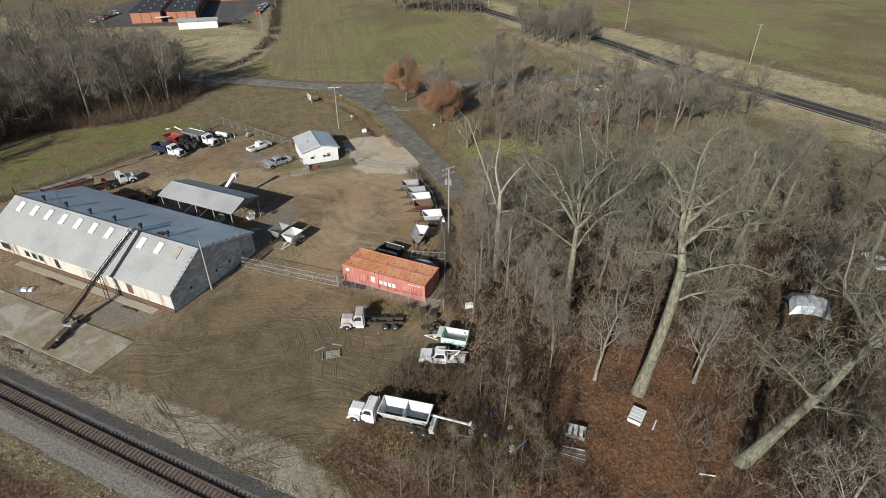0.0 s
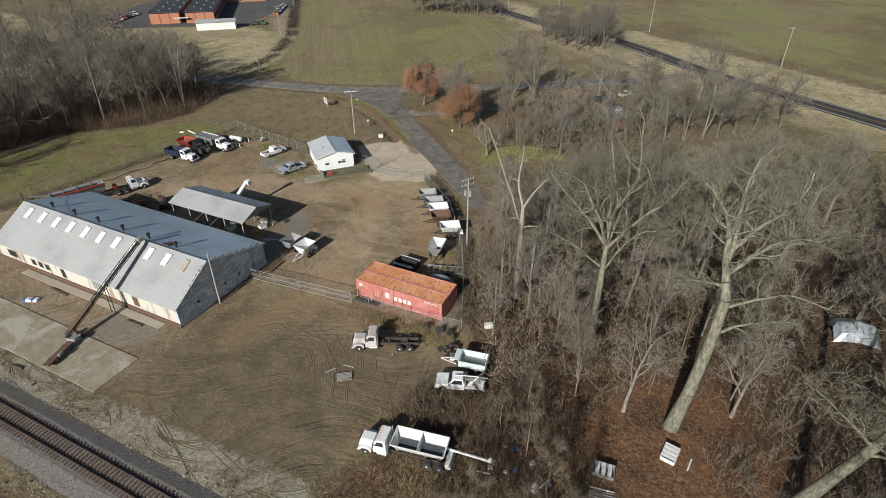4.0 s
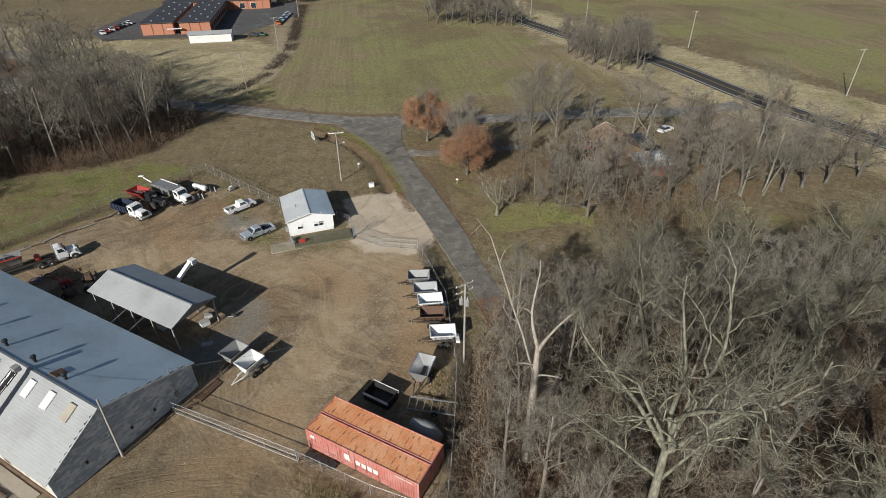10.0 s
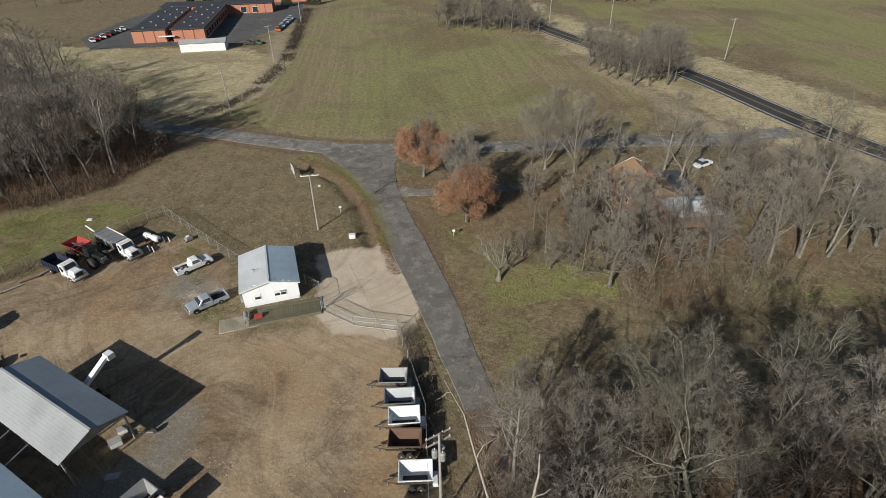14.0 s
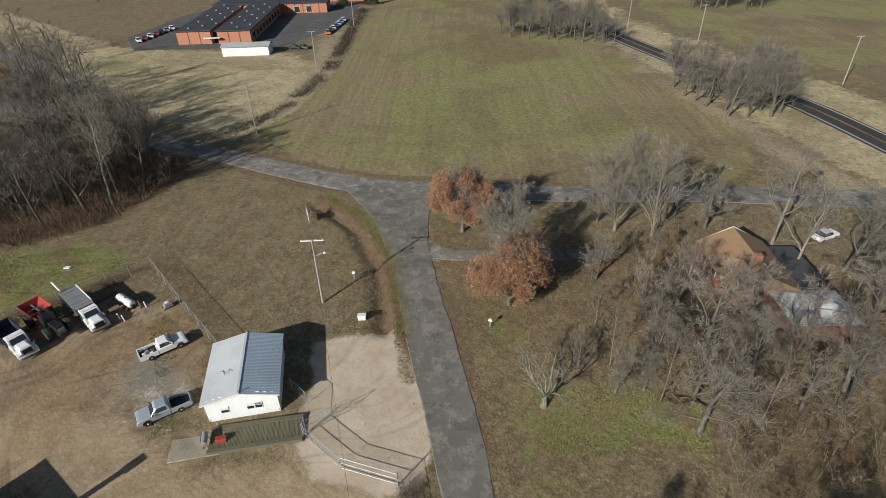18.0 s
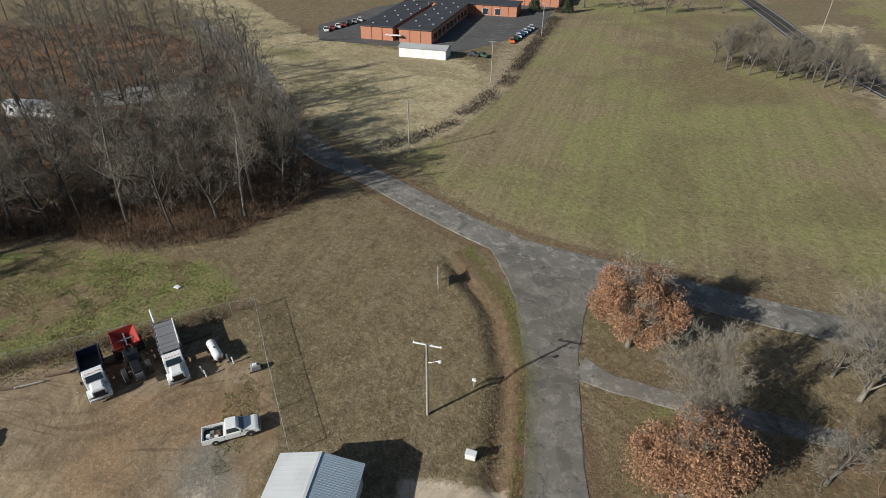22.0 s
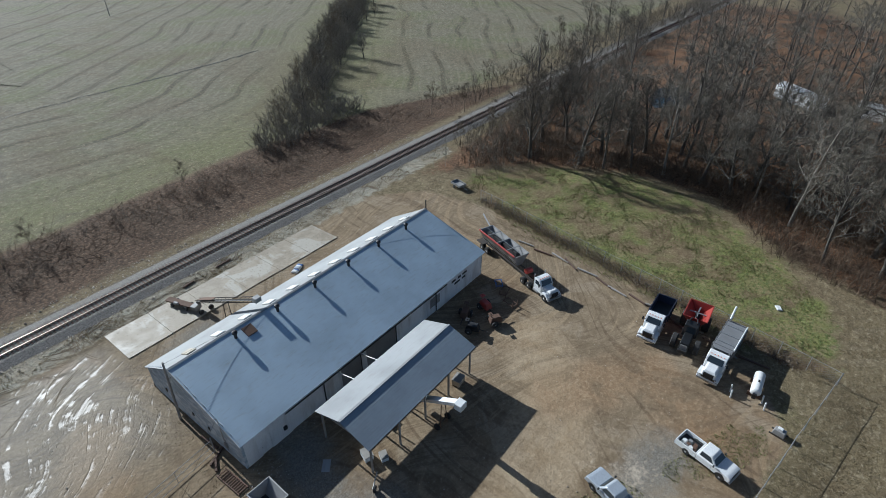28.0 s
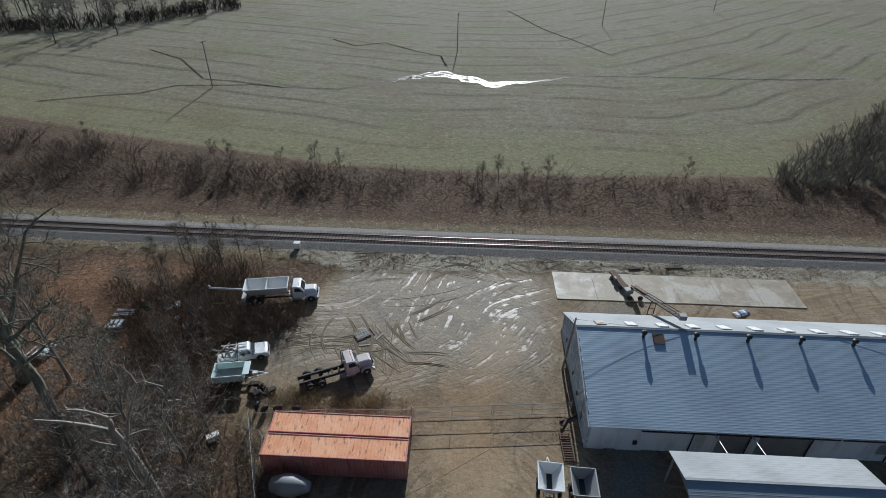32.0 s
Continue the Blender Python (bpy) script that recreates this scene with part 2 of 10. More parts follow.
def asphalt_mat(name, c, patch, amount):
    k = Nodes(name)
    big, mid, fine = k.noise(0.10, 4), k.noise(0.5, 5, dist=0.6), k.noise(14, 4)
    v = k.n.new("ShaderNodeTexVoronoi")
    v.feature = "DISTANCE_TO_EDGE"
    k.l.new(k.geo, v.inputs["Vector"])
    v.inputs["Scale"].default_value = 0.16
    warp = k.n.new("ShaderNodeVectorMath")
    warp.operation = "MULTIPLY_ADD"
    wob = k.n.new("ShaderNodeTexNoise")
    wob.inputs["Scale"].default_value, wob.inputs["Detail"].default_value = 0.5, 5.0
    k.l.new(k.geo, wob.inputs["Vector"])
    k.l.new(wob.outputs["Color"], warp.inputs[0])
    warp.inputs[1].default_value = (5.0, 5.0, 0)
    k.l.new(k.geo, warp.inputs[2])
    k.l.new(warp.outputs[0], v.inputs["Vector"])
    col = k.mix(k.ramp(big, 0.3, 0.7), c, tuple(min(1, x * 1.35) for x in c))
    col = k.mix(k.ramp(k.math("ADD", k.math("MULTIPLY", mid, 0.65), k.math("MULTIPLY", k.noise(2.6, 5), 0.35)), 0.48, 0.62, 0, amount), col, patch)
    col = k.mix(k.ramp(k.noise(0.19, 5, dist=1.2), 0.55, 0.6, 0, amount * 0.7), col, tuple(x * 0.55 for x in c))
    col = k.mix(k.ramp(v.outputs["Distance"], 0.0, 0.012, 0.6, 0), col, (0.04, 0.038, 0.036))
    col = k.mix(k.ramp(fine, 0.35, 0.75, 0, 0.3), col, (0.2, 0.18, 0.15))
    k.bump(fine, 0.3, 0.01)
    k.b.inputs["Specular IOR Level"].default_value = 0.25
    return k.done(col, 0.92)


ROAD_OLD = asphalt_mat("worn_asphalt", (0.155, 0.145, 0.13), (0.35, 0.33, 0.30), 0.8)
ROAD_DARK = asphalt_mat("patched_asphalt", (0.135, 0.124, 0.11), (0.29, 0.27, 0.24), 0.65)
ROAD_NEW = asphalt_mat("dark_asphalt", (0.028, 0.028, 0.031), (0.04, 0.04, 0.042), 0.4)
LANE_LEAFY = asphalt_mat("leafy_lane", (0.11, 0.085, 0.06), (0.17, 0.12, 0.075), 0.8)
LOT_MAT = asphalt_mat("lot_asphalt", (0.075, 0.075, 0.078), (0.12, 0.118, 0.115), 0.5)
LINE_YELLOW = paint("yellow_line", (0.17, 0.125, 0.05), 0.8)
LINE_WHITE = paint("white_line", (0.30, 0.30, 0.29), 0.8)


def ballast_mat():
    k = Nodes("ballast_stone")
    fine, mid = k.noise(5, 6, rough=0.8), k.noise(0.4, 4)
    col = k.mix(k.ramp(fine, 0.3, 0.7), (0.062, 0.057, 0.052), (0.275, 0.255, 0.23))
    col = k.mix(k.ramp(mid, 0.5, 0.75, 0, 0.5), col, (0.16, 0.13, 0.105))
    k.bump(fine, 1.0, 0.08)
    return k.done(col, 0.9)


BALLAST = ballast_mat()


def bark_mat(name, a, b):
    k = Nodes(name)
    n = k.noise(1.0, 5, k.scaled(k.obj, (5, 5, 1.2)))
    col = k.mix(k.ramp(n, 0.35, 0.65), a, b)
    col = k.mix(k.math("MULTIPLY", k.rnd(), 0.4), col, tuple(v * 0.6 for v in a))
    k.bump(n, 0.6, 0.03)
    return k.done(col, 0.95)


BARK_PALE = bark_mat("pale_lichen_bark", (0.115, 0.112, 0.083), (0.275, 0.265, 0.20))
BARK_GREY = bark_mat("grey_bark", (0.14, 0.125, 0.105), (0.30, 0.275, 0.235))
TWIG_GREEN = bark_mat("lichened_twig", (0.11, 0.10, 0.073), (0.23, 0.215, 0.155))
BARK_DARK = bark_mat("dark_bark", (0.075, 0.066, 0.056), (0.18, 0.16, 0.138))
BARK_DEAD = bark_mat("barkless_dead_wood", (0.27, 0.235, 0.195), (0.44, 0.40, 0.345))
TWIG = bark_mat("grey_twig", (0.112, 0.09, 0.064), (0.225, 0.182, 0.132))
SAPLING = bark_mat("pale_sapling_bark", (0.145, 0.115, 0.084), (0.28, 0.228, 0.168))
TWIG_DARK = bark_mat("brown_twig", (0.12, 0.098, 0.074), (0.24, 0.20, 0.155))
TWIG_MID = bark_mat("grey_brown_twig", (0.15, 0.132, 0.107), (0.29, 0.26, 0.213))
BRUSH = bark_mat("red_brown_brush", (0.10, 0.069, 0.047), (0.21, 0.15, 0.10))
THICK_BRUSH = bark_mat("dark_brown_brush", (0.035, 0.027, 0.022), (0.095, 0.072, 0.056))
RAIL_BRUSH = bark_mat("rust_brown_brush", (0.065, 0.046, 0.034), (0.15, 0.105, 0.075))
WEED = bark_mat("straw_weed", (0.22, 0.17, 0.09), (0.38, 0.30, 0.17))


def leaf_mat(name, a, b):
    k = Nodes(name)
    k.b.inputs["Subsurface Weight"].default_value = 0.0
    return k.done(k.mix(k.island(), a, b), 0.7)


OAK_LEAF = leaf_mat("russet_oak_leaf", (0.17, 0.085, 0.048), (0.41, 0.235, 0.135))
DEAD_LEAF = leaf_mat("fallen_leaf", (0.12, 0.062, 0.034), (0.30, 0.165, 0.09))
GRASS_BLADE = leaf_mat("grass_blade", (0.13, 0.155, 0.045), (0.33, 0.31, 0.125))
EVERGREEN = leaf_mat("evergreen_leaf", (0.015, 0.03, 0.012), (0.04, 0.07, 0.025))


# ---- mesh helpers ----
class MB:
    """Gathers boxes, prisms and tubes into one mesh."""

    def __init__(self):
        self.v, self.f = [], []

    def add(self, verts, faces, m=None):
        o = len(self.v)
        self.v += [tuple(m @ Vector(p)) for p in verts] if m is not None else [tuple(p) for p in verts]
        self.f += [tuple(i + o for i in q) for q in faces]
        return self

    def box(self, x0, x1, y0, y1, z0, z1, m=None):
        p = [(x, y, z) for z in (z0, z1) for x, y in ((x0, y0), (x1, y0), (x1, y1), (x0, y1))]
        return self.add(p, [(3, 2, 1, 0), (4, 5, 6, 7), (0, 1, 5, 4), (1, 2, 6, 5), (2, 3, 7, 6), (3, 0, 4, 7)], m)

    def prism(self, outline, y0, y1, m=None, inset=0.0):
        """An outline of (x, z), counter-clockwise seen from -y, pushed from y0 to y1."""
        n = len(outline)
        p = [(x, y0, z) for x, z in outline] + [(x, y1, z) for x, z in outline]
        q = [tuple(range(n)), tuple(range(2 * n - 1, n - 1, -1))] + [((i + 1) % n, i, i + n, (i + 1) % n + n) for i in range(n)]
        return self.add(p, q, m)

    def hull8(self, lo, hi, m=None):
        """A box with its own rectangle at the bottom and the top: (x0, x1, y0, y1, z)."""
        p = []
        for x0, x1, y0, y1, z in (lo, hi):
            p += [(x0, y0, z), (x1, y0, z), (x1, y1, z), (x0, y1, z)]
        return self.add(p, [(3, 2, 1, 0), (4, 5, 6, 7), (0, 1, 5, 4), (1, 2, 6, 5), (2, 3, 7, 6), (3, 0, 4, 7)], m)

    def tube(self, a, b, r0, r1=None, n=8, caps=True):
        a, b = Vector(a), Vector(b)
        r1 = r0 if r1 is None else r1
        d = (b - a).normalized()
        u = d.orthogonal().normalized()
        w = d.cross(u)
        p = []
        for c, r in ((a, r0), (b, r1)):
            p += [c + (u * math.cos(k * 2 * math.pi / n) + w * math.sin(k * 2 * math.pi / n)) * r for k in range(n)]
        q = [(k, (k + 1) % n, (k + 1) % n + n, k + n) for k in range(n)]
        if caps:
            q += [tuple(range(n - 1, -1, -1)), tuple(range(n, 2 * n))]
        return self.add(p, q)

    def lathe(self, profile, a, axis, n=16):
        """Rings of (distance along axis, radius) from the point a."""
        a, d = Vector(a), Vector(axis).normalized()
        u = d.orthogonal().normalized()
        w = d.cross(u)
        p = [a + d * s + (u * math.cos(k * 2 * math.pi / n) + w * math.sin(k * 2 * math.pi / n)) * r for s, r in profile for k in range(n)]
        q = [(j * n + k, j * n + (k + 1) % n, (j + 1) * n + (k + 1) % n, (j + 1) * n + k) for j in range(len(profile) - 1) for k in range(n)]
        q += [tuple(range(n - 1, -1, -1)), tuple(range((len(profile) - 1) * n, len(profile) * n))]
        return self.add(p, q)

    def mesh(self, name, mat, bevel=0.0, smooth=False):
        me = bpy.data.meshes.new(name)
        me.from_pydata(self.v, [], self.f)
        if bevel:
            bm = bmesh.new()
            bm.from_mesh(me)
            bmesh.ops.recalc_face_normals(bm, faces=bm.faces)
            bmesh.ops.bevel(bm, geom=bm.edges[:], offset=bevel, segments=1, affect="EDGES", clamp_overlap=True)
            bm.to_mesh(me)
            bm.free()
        if smooth:
            me.shade_smooth()
        me.materials.append(mat)
        me.update()
        return me


def part(name, mb, mat, parent=None, label="", bevel=0.0, smooth=False, at=None):
    """One mesh object under a thing or a part."""
    me = mb.mesh(name, mat, bevel, smooth) if isinstance(mb, MB) else mb
    ob = new(name, me)
    if parent is not None:
        ob.parent = parent
    if at is not None:
        ob.matrix_basis = at
    return tagged(ob, label) if label else ob


def thing(name, label, category, group="", at=None, kind=""):
    ob = new(name)
    ob.empty_display_size = 0.3
    if at is not None:
        ob.matrix_basis = at
    return tagged(ob, label, category, group, kind)


def whole(name, mb, mat, label, category="", group="", kind="", at=None, bevel=0.0, smooth=False):
    ob = part(name, mb, mat, None, "", bevel, smooth, at)
    return tagged(ob, label, category, group, kind)


def from_arrays(name, verts, faces, mat):
    """A mesh from numpy arrays; all faces have the same number of corners."""
    me = bpy.data.meshes.new(name)
    n, k = faces.shape
    me.vertices.add(len(verts))
    me.vertices.foreach_set("co", np.asarray(verts, dtype=np.float32).ravel())
    me.loops.add(n * k)
    me.loops.foreach_set("vertex_index", faces.astype(np.int32).ravel())
    me.polygons.add(n)
    me.polygons.foreach_set("loop_start", np.arange(0, n * k, k, dtype=np.int32))
    me.materials.append(mat)
    me.update(calc_edges=True)
    me.validate()
    return me

# ---- the ground: one sheet out to the horizon, with its kinds of cover as masks ----
YARD = [(-74, -10), (-71, 4), (-67.5, 20), (-62, 37), (-52, 41), (-43, 39.5), (-38, 36), (-33, 29), (-23, 35), (-9, 38.5), (1, 28), (8, 17), (13, 7), (18.5, -1), (20.5, -9), (19.5, -16), (16, -21), (12, -28), (-18, -29), (-64, -29), (-72, -22)]
APRON = [(-31, 47), (-24, 55.5), (-17, 51.5), (-10, 45.5), (-7, 41), (-9, 37), (-16, 34), (-23, 37), (-25, 42)]
WOOD_W = [(-78, -27), (-90, -14), (-100, 5), (-100, 21), (-87, 35), (-85, 50), (-90, 68), (-122, 73), (-190, 84), (-270, 60), (-320, -40), (-150, -32)]
WOOD_E = [(13, 6), (19, -2), (21, -10), (20, -17), (16, -22), (14, -29), (30, -30), (74, -31), (120, -20), (120, 58), (62, 58), (34, 46), (20, 38), (11, 30), (10, 16)]
GREEN_W = [(-78, -18), (-71, -2), (-67.5, 16), (-65.5, 32), (-67, 43), (-78, 42), (-88, 33), (-98, 20), (-101, 6), (-94, -10), (-84, -18)]
GREEN_E = [(-5.5, 56.5), (3.5, 64), (13, 66), (15, 60), (8, 56), (0, 48.5), (-3, 50)]
GREEN_E2 = [(24, 75), (36, 79), (52, 83.5), (70, 92), (66, 84), (50, 75), (33, 71)]
SCHOOL_LAWN = [(-97, 82), (-100, 104), (-118, 134), (-150, 142), (-176, 128), (-205, 112), (-420, 120), (-420, 85), (-230, 88), (-130, 80)]
FIELD_N = [(-96, 86), (-60, 84), (-44, 95), (-20, 110), (4, 126), (0, 150), (-34, 180), (-75, 228), (-120, 290), (-260, 420), (-330, 420), (-196, 238), (-118, 136), (-100, 104)]
FIELD_S = [(-2500, -2500), (2500, -2500), (2500, -140), (104, -84), (60, -72), (20, -63), (-24, -61), (-62, -64), (-94, -58), (-130, -50), (-2500, -60)]
FIELD_NE = [(-110, 330), (-60, 268), (10, 216), (74, 168), (124, 128), (440, -20), (2800, -600), (2800, 2800), (-600, 2800), (-300, 620)]
HWY_VERGE = [(-120, 300), (-78, 236), (-36, 190), (14, 148), (60, 108), (110, 75), (400, -90), (430, -30), (120, 120), (70, 160), (6, 206), (-70, 258), (-110, 310)]
# brown litter, drawn up to the track to darken it like the brush's shadows
BRUSH_S = [(-140, -41), (-60, -41.5), (0, -41.5), (110, -42), (110, -84), (60, -71), (20, -62), (-24, -60.5), (-62, -63), (-98, -60)]


def mask(px, py, poly, soft):
    """1 inside the outline, 0 outside, with a soft edge."""
    inside = np.zeros(px.shape, bool)
    best = np.full(px.shape, 1e12)
    for (x0, y0), (x1, y1) in zip(poly, poly[1:] + poly[:1]):
        if y0 != y1:
            inside ^= ((y0 > py) != (y1 > py)) & (px < (x1 - x0) * (py - y0) / (y1 - y0) + x0)
        dx, dy = x1 - x0, y1 - y0
        s = np.clip(((px - x0) * dx + (py - y0) * dy) / (dx * dx + dy * dy), 0, 1)
        best = np.minimum(best, (px - x0 - s * dx) ** 2 + (py - y0 - s * dy) ** 2)
    d = np.sqrt(best) * np.where(inside, 1, -1)
    return np.clip(0.5 + d / (2 * soft), 0, 1)


def axis_lines(lo, hi, step, reach):
    mid = list(np.arange(lo, hi + 0.01, step))
    out, s, v = [], step, 0.0
    while v < reach:
        s *= 1.16
        v += s
        out.append(v)
    return np.array([lo - q for q in reversed(out)] + mid + [hi + q for q in out])


gx, gy = axis_lines(-125, 85, 0.9, 3000), axis_lines(-75, 125, 0.9, 3000)
GX, GY = np.meshgrid(gx, gy)
zones = {k: mask(GX, GY, p, s) for k, p, s in (("yard", YARD, 1.6), ("apron", APRON, 1.2), ("pad", [(-42, 27), (-36, 24), (-31, 28), (-34, 33), (-38, 35.5), (-43, 33)], 2.5), ("ww", WOOD_W, 5), ("we", WOOD_E, 4), ("gw", GREEN_W, 5), ("ge", GREEN_E, 3), ("ge2", GREEN_E2, 3), ("gl", [(-30, 76), (-16, 61), (-4, 48), (8, 36), (15, 41), (4, 54), (-6, 66), (-20, 80)], 4), ("pale", SCHOOL_LAWN, 6), ("fn", FIELD_N, 2.5), ("fne", FIELD_NE, 4), ("fs", FIELD_S, 2), ("verge", HWY_VERGE, 5), ("bs", BRUSH_S, 2.5), ("house", [(-9, 72), (6, 67), (16, 64), (19, 56), (30, 64), (42, 74), (46, 96), (20, 106), (-4, 104), (-15, 90)], 5))}
litter = np.maximum.reduce([zones["ww"], zones["we"], zones["bs"], zones["house"] * 0.46])
litter *= 1 - np.clip(zones["gw"] + zones["ge"] + zones["ge2"], 0, 1)
ballast = np.clip(1.6 - np.abs(GY + 36.0) / 2.9, 0, 1)
zones["apron"] = np.maximum(zones["apron"], zones["pad"] * 0.42)
yard = zones["yard"]
rough = np.array([noise.fractal((x * 0.25, y * 0.25, 3.1), 0.8, 2.0, 3) for x, y in zip(GX.ravel(), GY.ravel())]).reshape(GX.shape)
near = np.clip(1.4 - np.maximum(np.abs(GX + 20) / 130, np.abs(GY - 25) / 120), 0, 1)
GZ = rough * near * (0.05 + 0.10 * np.maximum(litter, zones["gw"])) * (1 - 0.85 * yard) * (1 - zones["apron"] * 0.9)
# the roadside ditch beside the access road
for (x0, y0), (x1, y1) in zip([(-58, 72.5), (-46, 70.5), (-36, 64.5)], [(-46, 70.5), (-36, 64.5), (-25, 54.5)]):
    s = np.clip(((GX - x0) * (x1 - x0) + (GY - y0) * (y1 - y0)) / ((x1 - x0) ** 2 + (y1 - y0) ** 2), 0, 1)
    d = np.hypot(GX - x0 - s * (x1 - x0), GY - y0 - s * (y1 - y0))
    GZ = np.minimum(GZ, -1.0 * np.clip(1 - d / 1.5, 0, 1) + np.where(d > 1.5, 9, 0))
GZ -= 0.03
ny, nx = GX.shape
idx = np.arange(nx * ny).reshape(ny, nx)
quads = np.stack([idx[:-1, :-1], idx[:-1, 1:], idx[1:, 1:], idx[1:, :-1]], -1).reshape(-1, 4)


def ground_mat():
    k = Nodes("ground_cover")
    a, b, c, d = k.attr("cover_a"), k.attr("cover_b"), k.attr("cover_c"), k.attr("cover_d")
    big, mid, fine, tiny, grit = k.noise(0.045, 4), k.noise(0.35, 5, dist=0.5), k.noise(2.2, 5), k.noise(6.5, 4, rough=0.75), k.noise(16, 3, rough=0.8)
    edge = k.math("MULTIPLY", k.math("SUBTRACT", k.math("ADD", k.math("MULTIPLY", mid, 0.6), k.math("MULTIPLY", fine, 0.4)), 0.5), 1.5)

    def zone(m, soft=0.18):
        return k.ramp(k.math("ADD", m, k.math("MULTIPLY", edge, k.math("MULTIPLY", 4.0, k.math("MULTIPLY", m, k.math("SUBTRACT", 1.0, m))))), 0.5 - soft, 0.5 + soft)

    def streak(scale, along, bend, turned):
        """Noise drawn out along slowly bending lines, as wheels leave it."""
        w = k.n.new("ShaderNodeTexNoise")
        k.l.new(k.geo, w.inputs["Vector"])
        w.inputs["Scale"].default_value, w.inputs["Detail"].default_value = 0.035, 1.0
        add = k.n.new("ShaderNodeVectorMath")
        add.operation = "MULTIPLY_ADD"
        k.l.new(w.outputs["Color"], add.inputs[0])
        add.inputs[1].default_value = (bend, bend, 0)
        k.l.new(k.geo, add.inputs[2])
        t = k.n.new("ShaderNodeVectorRotate")
        t.rotation_type = "Z_AXIS"
        k.l.new(add.outputs[0], t.inputs["Vector"])
        t.inputs["Angle"].default_value = radians(turned)
        return k.noise(1.0, 4, k.scaled(t.outputs[0], (scale, along, 1.0)))

    # dry winter turf
    col = k.mix(k.ramp(mid, 0.35, 0.65), (0.185, 0.14, 0.08), (0.27, 0.215, 0.125))
    col = k.mix(k.ramp(big, 0.52, 0.72, 0, 0.7), col, (0.17, 0.16, 0.07))
    col = k.mix(k.ramp(fine, 0.46, 0.62, 0, 0.7), col, (0.10, 0.073, 0.042))
    # mown brown grass with faint swaths
    mown = k.mix(k.ramp(mid, 0.35, 0.65), (0.165, 0.124, 0.069), (0.235, 0.184, 0.104))
    mown = k.mix(k.ramp(streak(0.7, 0.04, 8, -36), 0.48, 0.62, 0, 0.4), mown, (0.27, 0.225, 0.15))
    mown = k.mix(k.ramp(big, 0.5, 0.7, 0, 0.5), mown, (0.17, 0.145, 0.07))
    mown = k.mix(k.ramp(fine, 0.55, 0.66, 0, 0.5), mown, (0.31, 0.26, 0.18))
    col = k.mix(zone(c[0]), col, mown)
    # plain lawn by the far buildings
    lawn = k.mix(k.ramp(mid, 0.3, 0.7), (0.40, 0.335, 0.19), (0.56, 0.475, 0.30))
    lawn = k.mix(k.ramp(big, 0.50, 0.70, 0, 0.7), lawn, (0.19, 0.19, 0.07))
    col = k.mix(zone(b[3]), col, lawn)
    col = k.mix(k.math("MULTIPLY", zone(d[0], 0.4), 0.85), col, k.mix(k.ramp(fine, 0.35, 0.65), (0.36, 0.285, 0.185), (0.46, 0.38, 0.265)))
    # sown field with drill rows
    rows = streak(1.1, 0.02, 3, -36)
    field = k.mix(k.ramp(rows, 0.4, 0.6), (0.245, 0.195, 0.11), (0.315, 0.255, 0.145))
    field = k.mix(k.ramp(k.noise(0.02, 4), 0.42, 0.55, 0, 0.95), field, (0.255, 0.258, 0.095))
    field = k.mix(k.ramp(k.noise(0.013, 3, k.scaled(k.geo, (1.0, 1.0, 2.0))), 0.52, 0.6, 0, 0.7), field, (0.17, 0.12, 0.068))
    field = k.mix(k.ramp(streak(0.3, 0.012, 4, -36), 0.47, 0.62, 0, 0.35), field, (0.175, 0.128, 0.074))
    field = k.mix(k.ramp(mid, 0.5, 0.68, 0, 0.55), field, (0.31, 0.25, 0.15))
    field = k.mix(k.ramp(fine, 0.55, 0.75, 0, 0.6), field, (0.10, 0.08, 0.045))
    col = k.mix(zone(b[2]), col, field)
    # the wide south field, with wheelings that follow its edge
    line = k.math("SINE", k.math("ADD", k.math("MULTIPLY", c[1], 62.0), k.math("MULTIPLY", k.noise(0.012, 2), 14.0)))
    narrow = k.math("SINE", k.math("ADD", k.math("MULTIPLY", c[1], 251.0), k.math("MULTIPLY", k.noise(0.012, 2), 56.0)))
    south = k.mix(k.ramp(mid, 0.3, 0.7), (0.165, 0.15, 0.105), (0.225, 0.205, 0.145))
    south = k.mix(k.ramp(big, 0.46, 0.64, 0, 0.8), south, (0.155, 0.168, 0.075))
    south = k.mix(k.ramp(fine, 0.5, 0.64, 0, 0.5), south, (0.12, 0.108, 0.072))
    south = k.mix(k.math("MULTIPLY", k.ramp(narrow, 0.2, 0.9, 0, 0.58), k.ramp(mid, 0.35, 0.6)), south, (0.26, 0.24, 0.17))
    south = k.mix(k.math("MULTIPLY", k.ramp(line, 0.80, 0.97, 0, 0.9), k.ramp(k.noise(0.03, 3), 0.36, 0.56)), south, (0.085, 0.078, 0.05))
    south = k.mix(k.math("MULTIPLY", k.ramp(c[1], 0.04, 0.30, 0.75, 0.0), k.ramp(mid, 0.3, 0.6, 0.5, 1.0)), south, (0.20, 0.195, 0.085))
    col = k.mix(zone(b[1]), col, south)
    col = k.mix(k.ramp(k.noise(0.028, 5, dist=1.0), 0.50, 0.62, 0, 0.38), col, (0.14, 0.105, 0.058))
    col = k.mix(k.ramp(k.noise(0.8, 6, rough=0.75), 0.51, 0.60, 0, 0.48), col, (0.105, 0.085, 0.048))
    col = k.mix(k.ramp(k.noise(1.3, 6, k.scaled(k.geo, (1.0, 1.0, 3.0)), rough=0.75), 0.54, 0.62, 0, 0.5), col, (0.40, 0.335, 0.215))
